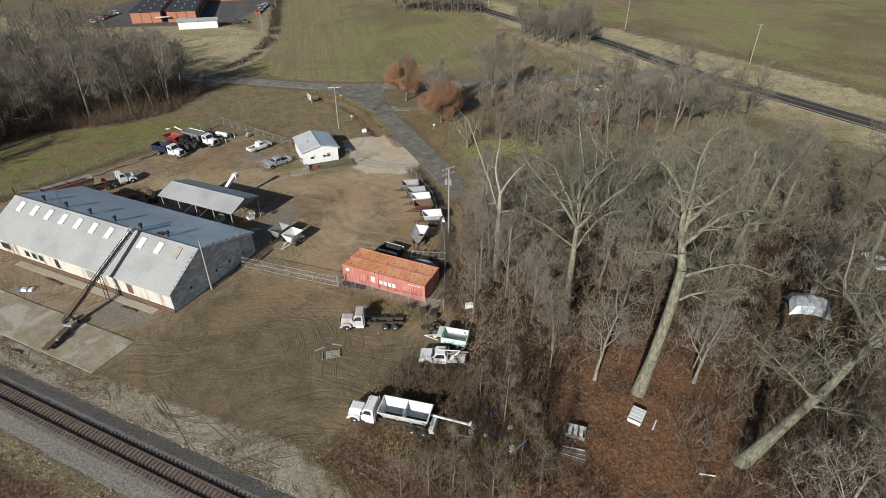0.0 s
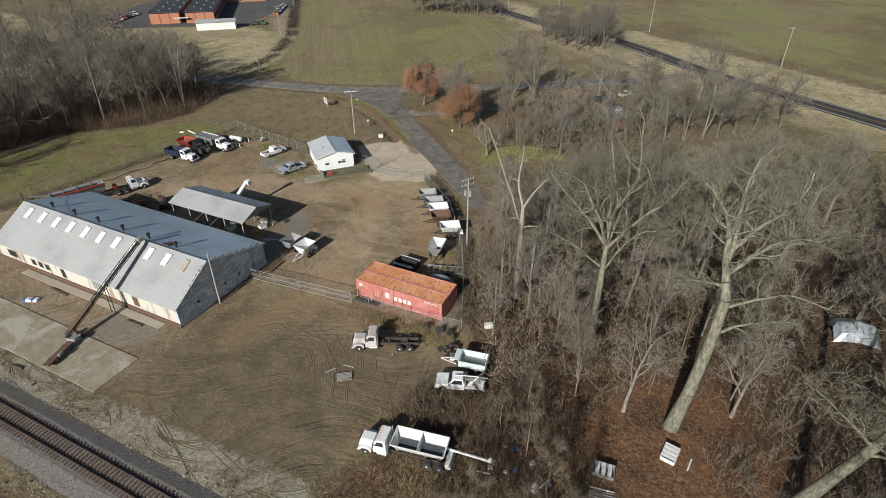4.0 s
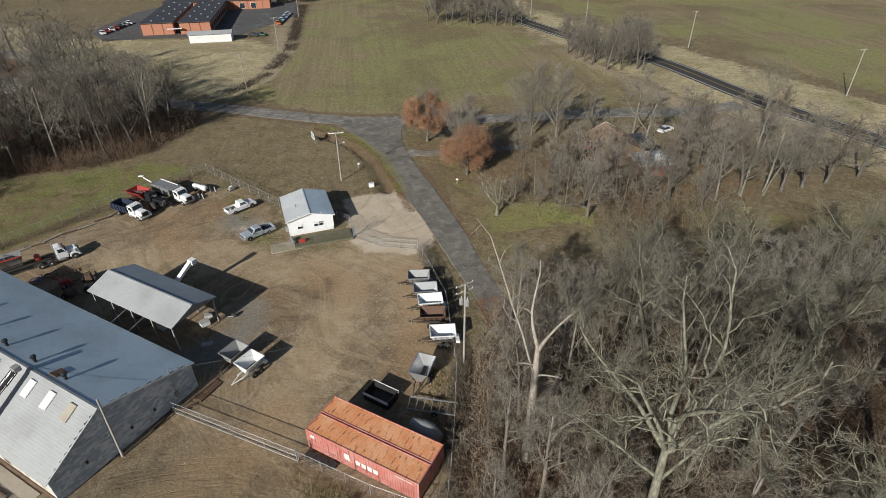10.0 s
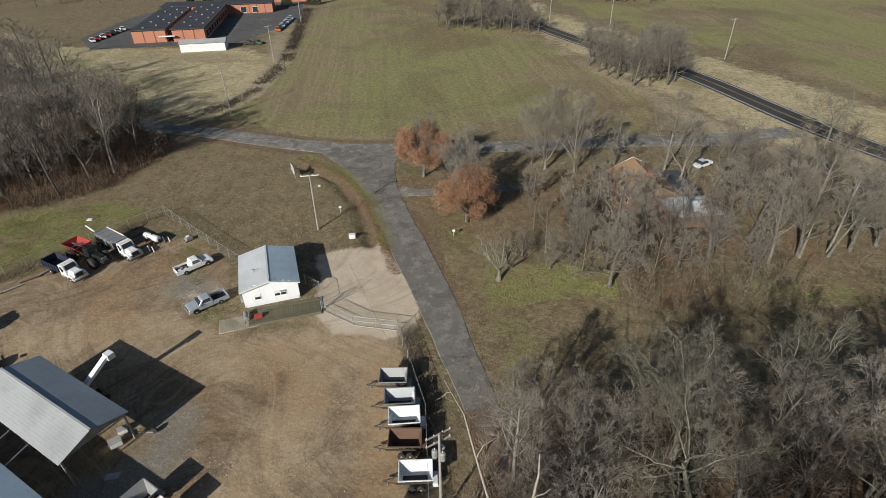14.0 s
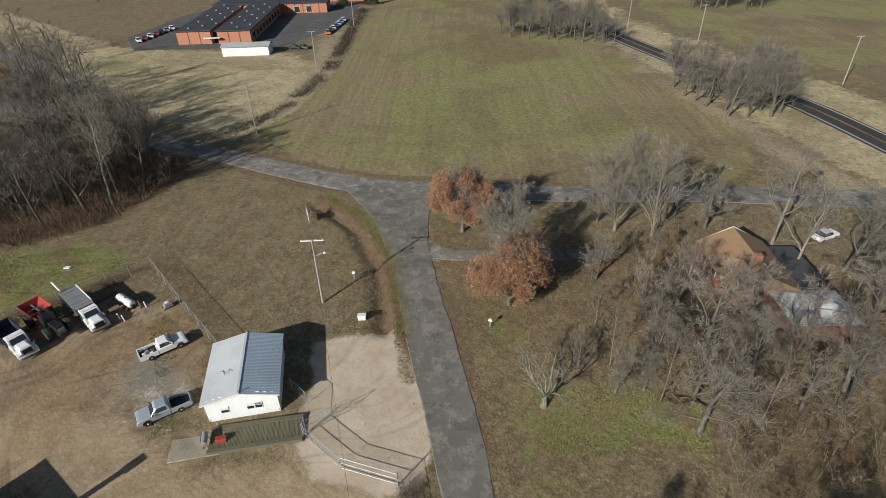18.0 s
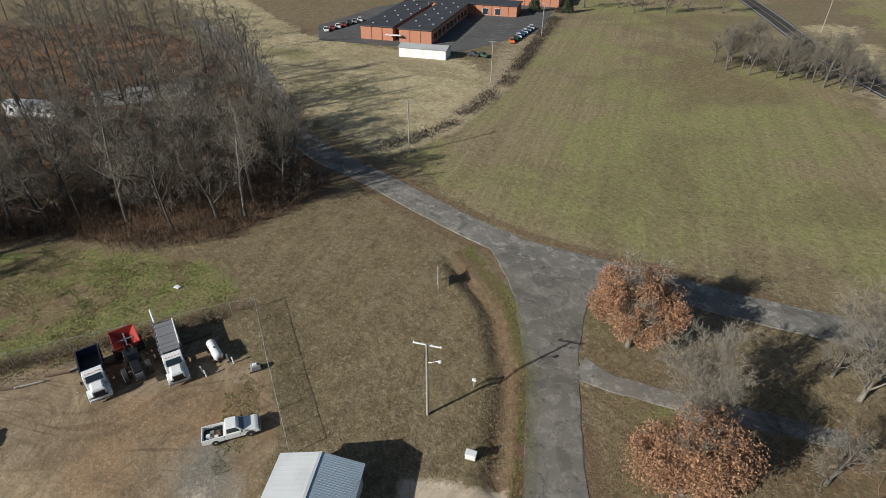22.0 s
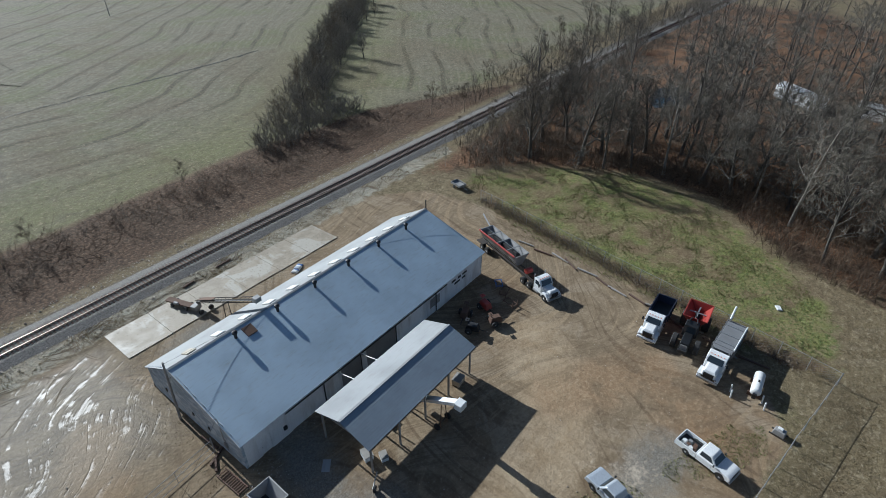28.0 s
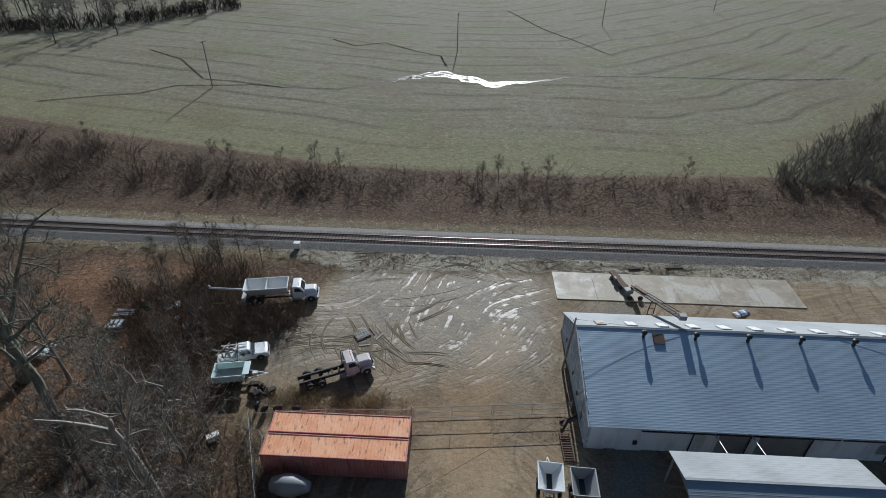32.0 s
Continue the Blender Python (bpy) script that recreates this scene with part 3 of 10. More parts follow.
    col = k.mix(k.ramp(tiny, 0.48, 0.64, 0, 0.45), col, (0.055, 0.043, 0.024))
    col = k.mix(k.ramp(grit, 0.54, 0.70, 0, 0.25), col, (0.38, 0.315, 0.215))
    # green weeds and grass
    green = k.mix(k.ramp(mid, 0.38, 0.62), (0.265, 0.215, 0.105), (0.212, 0.222, 0.07))
    green = k.mix(k.ramp(fine, 0.44, 0.6, 0, 0.85), green, (0.085, 0.115, 0.03))
    green = k.mix(k.ramp(tiny, 0.52, 0.68, 0, 0.5), green, (0.30, 0.29, 0.12))
    green = k.mix(k.ramp(k.noise(0.075, 5, dist=0.8), 0.47, 0.6, 0, 0.85), green, k.mix(k.ramp(fine, 0.4, 0.62), (0.15, 0.108, 0.06), (0.27, 0.21, 0.12)))
    green = k.mix(k.ramp(k.noise(0.16, 5, dist=1.2), 0.50, 0.60, 0, 0.75), green, (0.19, 0.135, 0.078))
    col = k.mix(zone(a[3]), col, green)
    # leaf litter
    leaves = k.mix(k.ramp(fine, 0.35, 0.65), (0.055, 0.037, 0.024), (0.135, 0.085, 0.052))
    leaves = k.mix(k.math("MULTIPLY", k.ramp(k.noise(0.11, 5, dist=0.8), 0.40, 0.56), k.ramp(d[3], 0.1, 0.9, 0.12, 0.95)), leaves, k.mix(k.ramp(fine, 0.35, 0.65), (0.15, 0.076, 0.038), (0.24, 0.132, 0.07)))
    leaves = k.mix(k.ramp(tiny, 0.5, 0.7, 0, 0.7), leaves, (0.055, 0.038, 0.025))
    leaves = k.mix(k.ramp(grit, 0.6, 0.74, 0, 0.3), leaves, (0.25, 0.17, 0.11))
    col = k.mix(zone(a[2]), col, leaves)
    # bare yard: tan soil, red-brown clay, dark damp ground, old wheel marks
    xyz = k.n.new("ShaderNodeSeparateXYZ")
    k.l.new(k.geo, xyz.inputs[0])
    wetness = k.math("MULTIPLY", k.ramp(xyz.outputs[1], 0.0, -13.0), k.ramp(xyz.outputs[0], -22.0, -13.0))
    s1, s2 = streak(0.9, 0.05, 40, 20), streak(0.75, 0.05, 46, 95)
    soil = k.mix(k.ramp(mid, 0.33, 0.67), (0.205, 0.152, 0.094), (0.295, 0.228, 0.148))
    soil = k.mix(k.ramp(big, 0.50, 0.66, 0, 0.8), soil, (0.225, 0.152, 0.088))
    soil = k.mix(k.ramp(k.noise(0.11, 5, dist=1.0), 0.54, 0.62, 0, 0.65), soil, (0.33, 0.265, 0.185))
    soil = k.mix(k.ramp(s1, 0.52, 0.64, 0, 0.65), soil, (0.135, 0.094, 0.058))
    s3 = streak(1.5, 0.10, 34, 62)
    s4 = streak(2.4, 0.10, 50, 118)
    soil = k.mix(k.ramp(s4, 0.50, 0.60, 0, 0.45), soil, (0.14, 0.10, 0.064))
    soil = k.mix(k.ramp(s2, 0.53, 0.65, 0, 0.5), soil, (0.38, 0.285, 0.175))
    soil = k.mix(k.math("MULTIPLY", zone(d[0], 0.4), k.ramp(s2, 0.3, 0.6, 0.35, 0.9)), soil, k.mix(k.ramp(mid, 0.35, 0.65), (0.36, 0.265, 0.16), (0.43, 0.335, 0.22)))
    soil = k.mix(k.math("MULTIPLY", zone(d[1], 0.4), k.ramp(mid, 0.35, 0.6, 0.15, 0.55)), soil, k.mix(k.ramp(fine, 0.4, 0.65), (0.29, 0.175, 0.09), (0.34, 0.22, 0.12)))
    soil = k.mix(k.math("MULTIPLY", zone(d[2], 0.4), k.ramp(mid, 0.3, 0.55, 0.5, 0.95)), soil, k.mix(k.ramp(tiny, 0.4, 0.65), (0.165, 0.15, 0.125), (0.28, 0.26, 0.225)))
    mud = k.mix(k.ramp(mid, 0.35, 0.65), (0.125, 0.092, 0.05), (0.19, 0.145, 0.083))
    mud = k.mix(k.ramp(k.noise(0.09, 4, dist=0.8), 0.54, 0.64, 0, 0.7), mud, (0.225, 0.15, 0.08))
    mud = k.mix(k.ramp(s1, 0.54, 0.7, 0, 0.35), mud, (0.10, 0.073, 0.045))
    mud = k.mix(k.ramp(s4, 0.51, 0.62, 0, 0.5), mud, (0.085, 0.064, 0.04))
    mud = k.mix(k.math("MULTIPLY", zone(d[1], 0.4), 0.8), mud, (0.235, 0.165, 0.088))
    soil = k.mix(wetness, soil, mud)
    soil = k.mix(k.ramp(fine, 0.52, 0.72, 0, 0.3), soil, k.mix(wetness, (0.38, 0.30, 0.20), (0.22, 0.17, 0.105)))
    soil = k.mix(k.ramp(tiny, 0.54, 0.72, 0, 0.28), soil, k.mix(wetness, (0.10, 0.07, 0.045), (0.105, 0.075, 0.048)))
    soil = k.mix(k.ramp(grit, 0.62, 0.76, 0, 0.22), soil, (0.45, 0.38, 0.28))
    col = k.mix(zone(a[0]), col, soil)
    pale = k.mix(k.ramp(mid, 0.3, 0.7), (0.46, 0.375, 0.275), (0.55, 0.465, 0.36))
    pale = k.mix(k.ramp(s1, 0.52, 0.66, 0, 0.35), pale, (0.30, 0.235, 0.165))
    pale = k.mix(k.ramp(tiny, 0.62, 0.8, 0, 0.15), pale, (0.22, 0.17, 0.12))
    pale = k.mix(k.ramp(grit, 0.6, 0.75, 0, 0.15), pale, (0.58, 0.52, 0.44))
    col = k.mix(zone(a[1]), col, pale)
    # weedy grey verge of the siding
    weedy = k.mix(k.ramp(mid, 0.4, 0.6), (0.30, 0.26, 0.19), (0.36, 0.335, 0.265))
    weedy = k.mix(k.ramp(k.noise(0.16, 5, dist=0.8), 0.54, 0.63, 0, 0.85), weedy, (0.105, 0.068, 0.042))
    weedy = k.mix(k.ramp(s2, 0.52, 0.62, 0, 0.6), weedy, (0.125, 0.105, 0.07))
    weedy = k.mix(k.ramp(fine, 0.54, 0.7, 0, 0.5), weedy, (0.10, 0.085, 0.05))
    weedy = k.mix(k.ramp(tiny, 0.5, 0.66, 0, 0.6), weedy, (0.40, 0.375, 0.31))
    col = k.mix(zone(c[2]), col, weedy)
    # leaves gathered in the ditch and along the road edges
    col = k.mix(k.math("MULTIPLY", zone(k.math("MULTIPLY", c[3], 0.8)), k.ramp(fine, 0.35, 0.6, 0.35, 0.9)), col, k.mix(k.ramp(tiny, 0.4, 0.65), (0.11, 0.07, 0.043), (0.23, 0.155, 0.095)))
    stones = k.mix(k.ramp(tiny, 0.35, 0.65), (0.075, 0.066, 0.056), (0.23, 0.208, 0.178))
    stones = k.mix(k.ramp(mid, 0.5, 0.7, 0, 0.6), stones, (0.17, 0.125, 0.085))
    stones = k.mix(k.ramp(grit, 0.5, 0.7, 0, 0.5), stones, (0.05, 0.047, 0.043))
    col = k.mix(zone(b[0]), col, stones)
    speck = k.math("ADD", k.math("MULTIPLY", k.noise(3.6, 5, rough=0.8), 0.6), k.math("MULTIPLY", k.noise(1.1, 5, rough=0.75), 0.4))
    bare = k.math("MULTIPLY", k.ramp(a[0], 0.3, 0.7, 1.0, 0.5), k.ramp(a[1], 0.2, 0.7, 1.0, 0.3))
    col = k.mix(k.math("MULTIPLY", bare, k.ramp(speck, 0.40, 0.52, 0.5, 0)), col, k.mix(1.0, col, (0.42, 0.39, 0.36), "MULTIPLY"))
    col = k.mix(k.math("MULTIPLY", bare, k.ramp(speck, 0.51, 0.64, 0, 0.6)), col, k.mix(1.0, col, (0.19, 0.16, 0.115), "ADD"))
    sheen = k.math("ADD", k.math("MULTIPLY", s3, 0.45), k.math("ADD", k.math("MULTIPLY", k.noise(0.8, 6), 0.3), k.math("MULTIPLY", k.noise(0.12, 4, dist=0.8), 0.25)))
    pool = k.math("MULTIPLY", k.math("MULTIPLY", wetness, a[0]), k.ramp(sheen, 0.46, 0.60))
    relief = k.math("ADD", k.math("MULTIPLY", fine, 0.8), k.math("ADD", k.math("MULTIPLY", tiny, 0.35), k.math("MULTIPLY", grit, 0.12)))
    k.bump(k.math("MULTIPLY", k.math("MULTIPLY", relief, k.math("MULTIPLY", k.ramp(a[0], 0.3, 0.9, 1.0, 0.55), k.ramp(a[1], 0.2, 0.8, 1.0, 0.3))), k.ramp(pool, 0.0, 1.0, 1.0, 0.2)), 1.0, 0.14)
    k.link(k.ramp(k.math("MULTIPLY", wetness, a[0]), 0.0, 1.0, 0.25, 0.7), k.b.inputs["Specular IOR Level"])
    return k.done(col, k.ramp(k.math("MAXIMUM", pool, k.math("MULTIPLY", k.math("MULTIPLY", wetness, a[0]), 0.5)), 0.0, 1.0, 0.95, 0.47))


MOWN = [(-66, 42), (-40, 41), (-30, 49), (-26, 56), (-37, 65), (-46, 72), (-56, 79), (-84, 74), (-88, 60), (-80, 46)]
SIDING_STRIP = [(-90, -28.5), (-18, -29.3), (0, -28.6), (10, -27.5), (17, -29.5), (24, -31.8), (24, -33), (-90, -32.5)]
DRIFTS = [[(-58, 73.5), (-46, 71), (-36, 65), (-25.5, 55)], [(-100, 70.5), (-88, 72.4), (-66, 76.4), (-56, 79)], [(-98, 78), (-70, 83.6), (-55, 88.4), (-40, 97), (-26, 105)], [(-17, 50), (-26, 58.5), (-34, 66)], [(-3.5, 47), (-15, 58), (-24, 66.5)], [(-84, 46), (-89, 60), (-92, 68)], [(-75, -10), (-68.5, 22), (-65, 40)], [(-76, -10), (-69.5, 22), (-66, 42)]]


def to_line(pts):
    best = np.full(GX.shape, 1e9)
    for (x0, y0), (x1, y1) in zip(pts, pts[1:]):
        s = np.clip(((GX - x0) * (x1 - x0) + (GY - y0) * (y1 - y0)) / ((x1 - x0) ** 2 + (y1 - y0) ** 2), 0, 1)
        best = np.minimum(best, np.hypot(GX - x0 - s * (x1 - x0), GY - y0 - s * (y1 - y0)))
    return best


LANES = [[(-14, 38), (-13, 28), (-9, 14), (-5, 0)], [(-14, 36), (-24, 24), (-40, 22), (-50, 14)], [(-20, 40), (-6, 32), (0, 24)], [(-104, 104), (-121, 132), (-150, 162), (-186, 212)], [(-84, 234), (-40, 188), (10, 144), (50, 110)]]
CLAY = [[(-6, 2), (-6, -6), (-10, -14)], [(-44, 20), (-54, 26), (-48, 34)], [(-20, 26), (-12, 24)], [(-6, 32), (1, 23), (4, 14)], [(16, -21), (20, -20)]]
GRAVEL = [[(-22, 2), (-20, 9), (-22, 14)], [(-38, 31), (-44, 32)], [(-22, -19), (-26, -20)]]
edge_s = np.minimum(to_line([(600, -220), (104, -84), (60, -72), (20, -63), (-24, -61), (-62, -64)]), to_line([(-62, -64), (-94, -76), (-200, -166), (-500, -430)]))
drift = np.maximum.reduce([np.clip(1.5 - to_line(d) / 1.1, 0, 1) for d in DRIFTS])
gme = from_arrays("ground", np.stack([GX, GY, GZ], -1).reshape(-1, 3), quads, ground_mat())
for name, chans in (("cover_a", (yard, zones["apron"], litter, np.maximum(np.maximum(zones["gw"], zones["ge"] * 0.8), np.maximum(zones["ge2"] * 0.62, zones["gl"] * 0.50)))), ("cover_b", (ballast, zones["fs"], np.maximum(zones["fn"], zones["fne"]), np.maximum(zones["pale"], zones["verge"] * 0.95))), ("cover_c", (mask(GX, GY, MOWN, 2.0), edge_s / 100.0, mask(GX, GY, SIDING_STRIP, 1.6), drift)), ("cover_d", [np.maximum.reduce([np.clip(1.1 - to_line(q) / w, 0, 1) for q in lines]) for lines, w in ((LANES, 6.0), (CLAY, 5.0), (GRAVEL, 4.0))] + [mask(GX, GY, [(31, -12), (31, -26), (44, -30), (54, -24), (56, -6), (48, 2), (40, 2), (35, -6)], 4.0) + 0.95 * zones["ww"] + zones["house"]])):
    at = gme.color_attributes.new(name, "FLOAT_COLOR", "POINT")
    at.data.foreach_set("color", np.stack(chans, -1).astype(np.float32).ravel())
gme.shade_smooth()
tagged(new("ground", gme), "winter ground of bare yard soil, dry turf and ploughed fields", "ground", kind="structure")


def ribbon(name, pts, mat, label, z=0.03, drop=0.12, kind="structure", category="road"):
    """A paved strip with its edge: points of (x, y, half width)."""
    fine = []
    for i in range(len(pts) - 1):
        p0, p1, p2, p3 = (Vector(pts[max(0, min(len(pts) - 1, j))]) for j in (i - 1, i, i + 1, i + 2))
        for s in range(8):
            t = s / 8
            fine.append(0.5 * ((2 * p1) + (p2 - p0) * t + (2 * p0 - 5 * p1 + 4 * p2 - p3) * t * t + (3 * p1 - p0 - 3 * p2 + p3) * t ** 3))
    fine.append(Vector(pts[-1]))
    mb = MB()
    rows = []
    for i, p in enumerate(fine):
        d = (fine[min(i + 1, len(fine) - 1)] - fine[max(i - 1, 0)])
        n = Vector((-d.y, d.x)).normalized()
        jit = [noise.noise((p.x * 0.35, p.y * 0.35, q)) * 0.34 for q in (1.0, 7.0)]
        l, r = Vector((p.x, p.y)) + n * (p.z + jit[0]), Vector((p.x, p.y)) - n * (p.z + jit[1])
        l2, r2 = Vector((p.x, p.y)) + n * (p.z + 0.25), Vector((p.x, p.y)) - n * (p.z + 0.25)
        rows.append([(l2.x, l2.y, z - drop), (l.x, l.y, z), (p.x, p.y, z + 0.03), (r.x, r.y, z), (r2.x, r2.y, z - drop)])
    for i, row in enumerate(rows):
        mb.v += row
        if i:
            for j in range(4):
                a = (i - 1) * 5 + j
                mb.f.append((a + 1, a, a + 5, a + 6))
    return whole(name, mb, mat, label, category, kind=kind)


ribbon("road_access", [(34, 2, 1.5), (26, 12, 1.6), (17, 22, 1.7), (8, 31.5, 1.9), (-1, 40, 2.3), (-7.5, 46.5, 2.7), (-20.3, 58, 3.0), (-29.5, 66.5, 2.9), (-36.5, 72.8, 3.6), (-42.5, 78.5, 5.0), (-47, 83.2, 7.6), (-50, 86.5, 10.0)], ROAD_DARK, "worn grey asphalt lane with patched cracks", z=0.035)
ribbon("road_cross", [(-260, 84, 3.0), (-180, 82, 3.0), (-128, 73, 3.1), (-108, 72.5, 3.1), (-90, 76.2, 2.85), (-68, 80.2, 2.85), (-54, 84.2, 2.85), (-38, 93.5, 2.85), (-24, 101.5, 2.85), (0, 118, 3.1), (20, 130, 3.1), (34, 143, 3.1)], ROAD_OLD, "worn pale grey asphalt road with dark patches", z=0.045)
ribbon("road_drive", [(-31.5, 72.6, 2.0), (-27, 74.4, 1.3), (-20, 79.4, 1.25), (-8, 88.5, 1.25)], ROAD_OLD, "short cracked asphalt driveway", z=0.028)
hw = [(-330, 480), (-180, 345), (-84, 246), (-35, 206), (4, 182), (40, 148), (74, 123), (130, 82), (300, -40), (600, -250)]
ribbon("road_highway", [(x, y, 4.3) for x, y in hw], ROAD_NEW, "dark two-lane asphalt highway with painted lines", z=0.06)


def offset_line(name, pts, off, half, mat, label, z):
    out = []
    for i, (x, y) in enumerate(pts):
        a, b = pts[max(0, i - 1)], pts[min(len(pts) - 1, i + 1)]
        d = Vector((b[0] - a[0], b[1] - a[1])).normalized()
        out.append((x - d.y * off, y + d.x * off, half))
    ob = ribbon(name, out, mat, label, z=z, drop=0.03)
    return ob


for off, m, lab in ((0.16, LINE_YELLOW, "yellow centre line"), (-0.16, LINE_YELLOW, "yellow centre line"), (3.6, LINE_WHITE, "white edge line"), (-3.6, LINE_WHITE, "white edge line")):
    offset_line("road_marking", hw, off, 0.05 if m is LINE_YELLOW else 0.03, m, lab + " on the dark highway", 0.10)

# parking ground by the far brick building
whole("pavement_lot", MB().add([(-157, 142, 0.03), (-165, 190, 0.03), (-203, 236, 0.03), (-225, 228, 0.03), (-250, 190, 0.03), (-243, 160, 0.03), (-222, 122, 0.03), (-200, 113, 0.03), (-176, 132, 0.03)], [tuple(range(9))]), LOT_MAT, "dark asphalt parking lot beside the brick building", "pavement", kind="structure")

lines = MB()
for row, x0 in ((0, 4.0), (1, 17.0)):
    for i in range(14):
        m = pose(-171.6, 143.6, 0, 0, 0, 39.5)
        lines.box(x0, x0 + 5.0, 2 + i * 3.0, 2.14 + i * 3.0, 0.034, 0.04, m)
whole("pavement_markings", lines, LINE_WHITE, "worn white parking lines on the dark lot", "road marking", kind="structure")

# ---- concrete loading slab by the siding ----
slab = thing("loading_slab", "old pale concrete loading slab with stained joints", "slab", kind="structure")
for i in range(6):
    x1 = -17.7 - i * 5.6
    part("slab_panel", MB().box(x1 - 5.585, x1, -29.2, -23.0 - 0.05 * (i % 2), -0.2, 0.07 + 0.003 * (i % 3)), SLAB_MAT, slab, bevel=0.02)
whole("door_slab", MB().box(-50, -20, -17.9, -16.75, -0.2, 0.05), CONCRETE, "narrow broken concrete apron along the shed wall", "slab", kind="structure")

# ---- the railway: ballast bed, ties and two rails ----
RAIL_Y = -35.75


def rail_y(x):
    return RAIL_Y - 0.9 * max(0, (x - 20) / 60) ** 1.5 + 0.9 * max(0, (-60 - x) / 70) ** 1.6


bed = MB()
xs = [v for v in range(-560, 400, 8)]
for i, x in enumerate(xs):
    y = rail_y(x)
    bed.v += [(x, y - 3.7, -0.10), (x, y - 1.75, 0.32), (x, y + 1.75, 0.32), (x, y + 3.5, -0.10)]
    if i:
        for j in range(3):
            a = (i - 1) * 4 + j
            bed.f.append((a, a + 4, a + 5, a + 1))
whole("railway_bed", bed, BALLAST, "raised bed of grey crushed stone under the track", "ballast", kind="structure")
track = thing("railway_track", "single railway track with steel rails on timber ties", "railway", kind="structure")
RAIL_STEEL = paint("worn_rail_steel", (0.20, 0.15, 0.125), 0.35, (0.07, 0.045, 0.03), 0.7, 0.6)
for side in (-0.75, 0.75):
    r = MB()
    prof = [(-0.075, 0.0), (0.075, 0.0), (0.075, 0.02), (0.015, 0.04), (0.015, 0.12), (0.036, 0.13), (0.036, 0.17), (-0.036, 0.17), (-0.036, 0.13), (-0.015, 0.12), (-0.015, 0.04), (-0.075, 0.02)]
    for i, x in enumerate(xs):
        y = rail_y(x) + side
        r.v += [(x, y + u, 0.40 + w) for u, w in prof]
        if i:
            for j in range(12):
                a = (i - 1) * 12
                r.f.append((a + j, a + 12 + j, a + 12 + (j + 1) % 12, a + (j + 1) % 12))
    part("rail", r, RAIL_STEEL, track)
tie_me = MB().box(-0.115, 0.115, -1.3, 1.3, 0.24, 0.405).mesh("tie", TIE_WOOD)
for i in range(230):
    x = 45 - i * 0.52
    part("tie", tie_me, None, track, at=pose(x, rail_y(x) + random.uniform(-0.05, 0.05), random.uniform(-0.015, 0.01), 0, 0, random.uniform(-1.5, 1.5)))
rest = MB()
for i in range(700):
    x = 45 + 0.52 * (i + 1) if i < 150 else 45 - 0.52 * (230 + i - 150)
    rest.box(x - 0.115, x + 0.115, rail_y(x) - 1.3, rail_y(x) + 1.3, 0.24, 0.40)
tagged(part("far_ties", rest, TIE_WOOD, track), kind="stuff")


# ---- the long warehouse ----
def ribbed(x0, x1, ya, za, yb, zb, period=0.3, height=0.035, across=False, thick=0.05):
    """A roof sheet from the line (ya, za) to (yb, zb), x0 to x1, with ribs along x, or down the slope when across."""
    mb = MB()
    length = math.hypot(yb - ya, zb - za)
    dy, dz = (yb - ya) / length, (zb - za) / length
    nyv, nzv = -dz, dy
    if nzv < 0:
        nyv, nzv = -nyv, -nzv
    span = (x1 - x0) if across else length
    n = max(1, int(span / period))
    prof = []
    for i in range(n):
        for u, h in ((0, 0), (0.62, 0), (0.74, height), (0.88, height)):
            prof.append(((i + u) * span / n, h))
    prof.append((span, 0))

    def at(s, w, h):
        if across:
            return (x0 + s, ya + dy * w + nyv * h, za + dz * w + nzv * h)
        return (x0 + w, ya + dy * s + nyv * h, za + dz * s + nzv * h)

    wid = length if across else (x1 - x0)
    for s, h in prof:
        mb.v += [at(s, 0, h), at(s, wid, h)]
    k = len(prof)
    for i in range(k - 1):
        mb.f.append((2 * i, 2 * i + 2, 2 * i + 3, 2 * i + 1))
    low = len(mb.v)
    mb.v += [at(0, 0, -thick), at(0, wid, -thick), at(span, 0, -thick), at(span, wid, -thick)]
    mb.f += [(low, low + 1, low + 3, low + 2), (low, 0, 1, low + 1), (low + 2, low + 3, 2 * k - 1, 2 * k - 2)]
    return mb


WX0, WX1, WY0, WY1 = -57.3, -17.4, -16.35, 0.55
RIDGE_Y, RIDGE_Z, EAVE_N, EAVE_S = -10.0, 7.0, 3.75, 3.1
wh = thing("warehouse", "long white-walled metal warehouse with a low grey-blue metal roof", "building", kind="structure")
S_SLOPE = (RIDGE_Z - EAVE_S) / (RIDGE_Y - WY0 + 0.35)
N_SLOPE = (RIDGE_Z - EAVE_N) / (WY1 + 0.35 - RIDGE_Y)
wall = MB().box(WX0 + 0.25, WX1 - 0.25, WY0, WY0 + 0.25, 0, EAVE_S - 0.02)
part("wall_south", wall, WALL_WHITE, wh, "white wall with rusty runs and dark openings")
# yard wall with its door openings
doors = [(-19.9, 1.2, 2.2), (-25.3, 4.6, 3.0), (-31.6, 3.0, 3.0), (-36.5, 5.0, 3.0), (-44.5, 4.6, 3.0)]
xs_cut = sorted([WX0 + 0.25, WX1 - 0.25] + [d[0] - d[1] / 2 for d in doors] + [d[0] + d[1] / 2 for d in doors])
wall = MB()
for a, b in zip(xs_cut, xs_cut[1:]):
    mid = (a + b) / 2
    dz = next((d[2] for d in doors if abs(d[0] - mid) < d[1] / 2), 0)
    wall.box(a, b, WY1 - 0.25, WY1, dz, EAVE_N - 0.03)
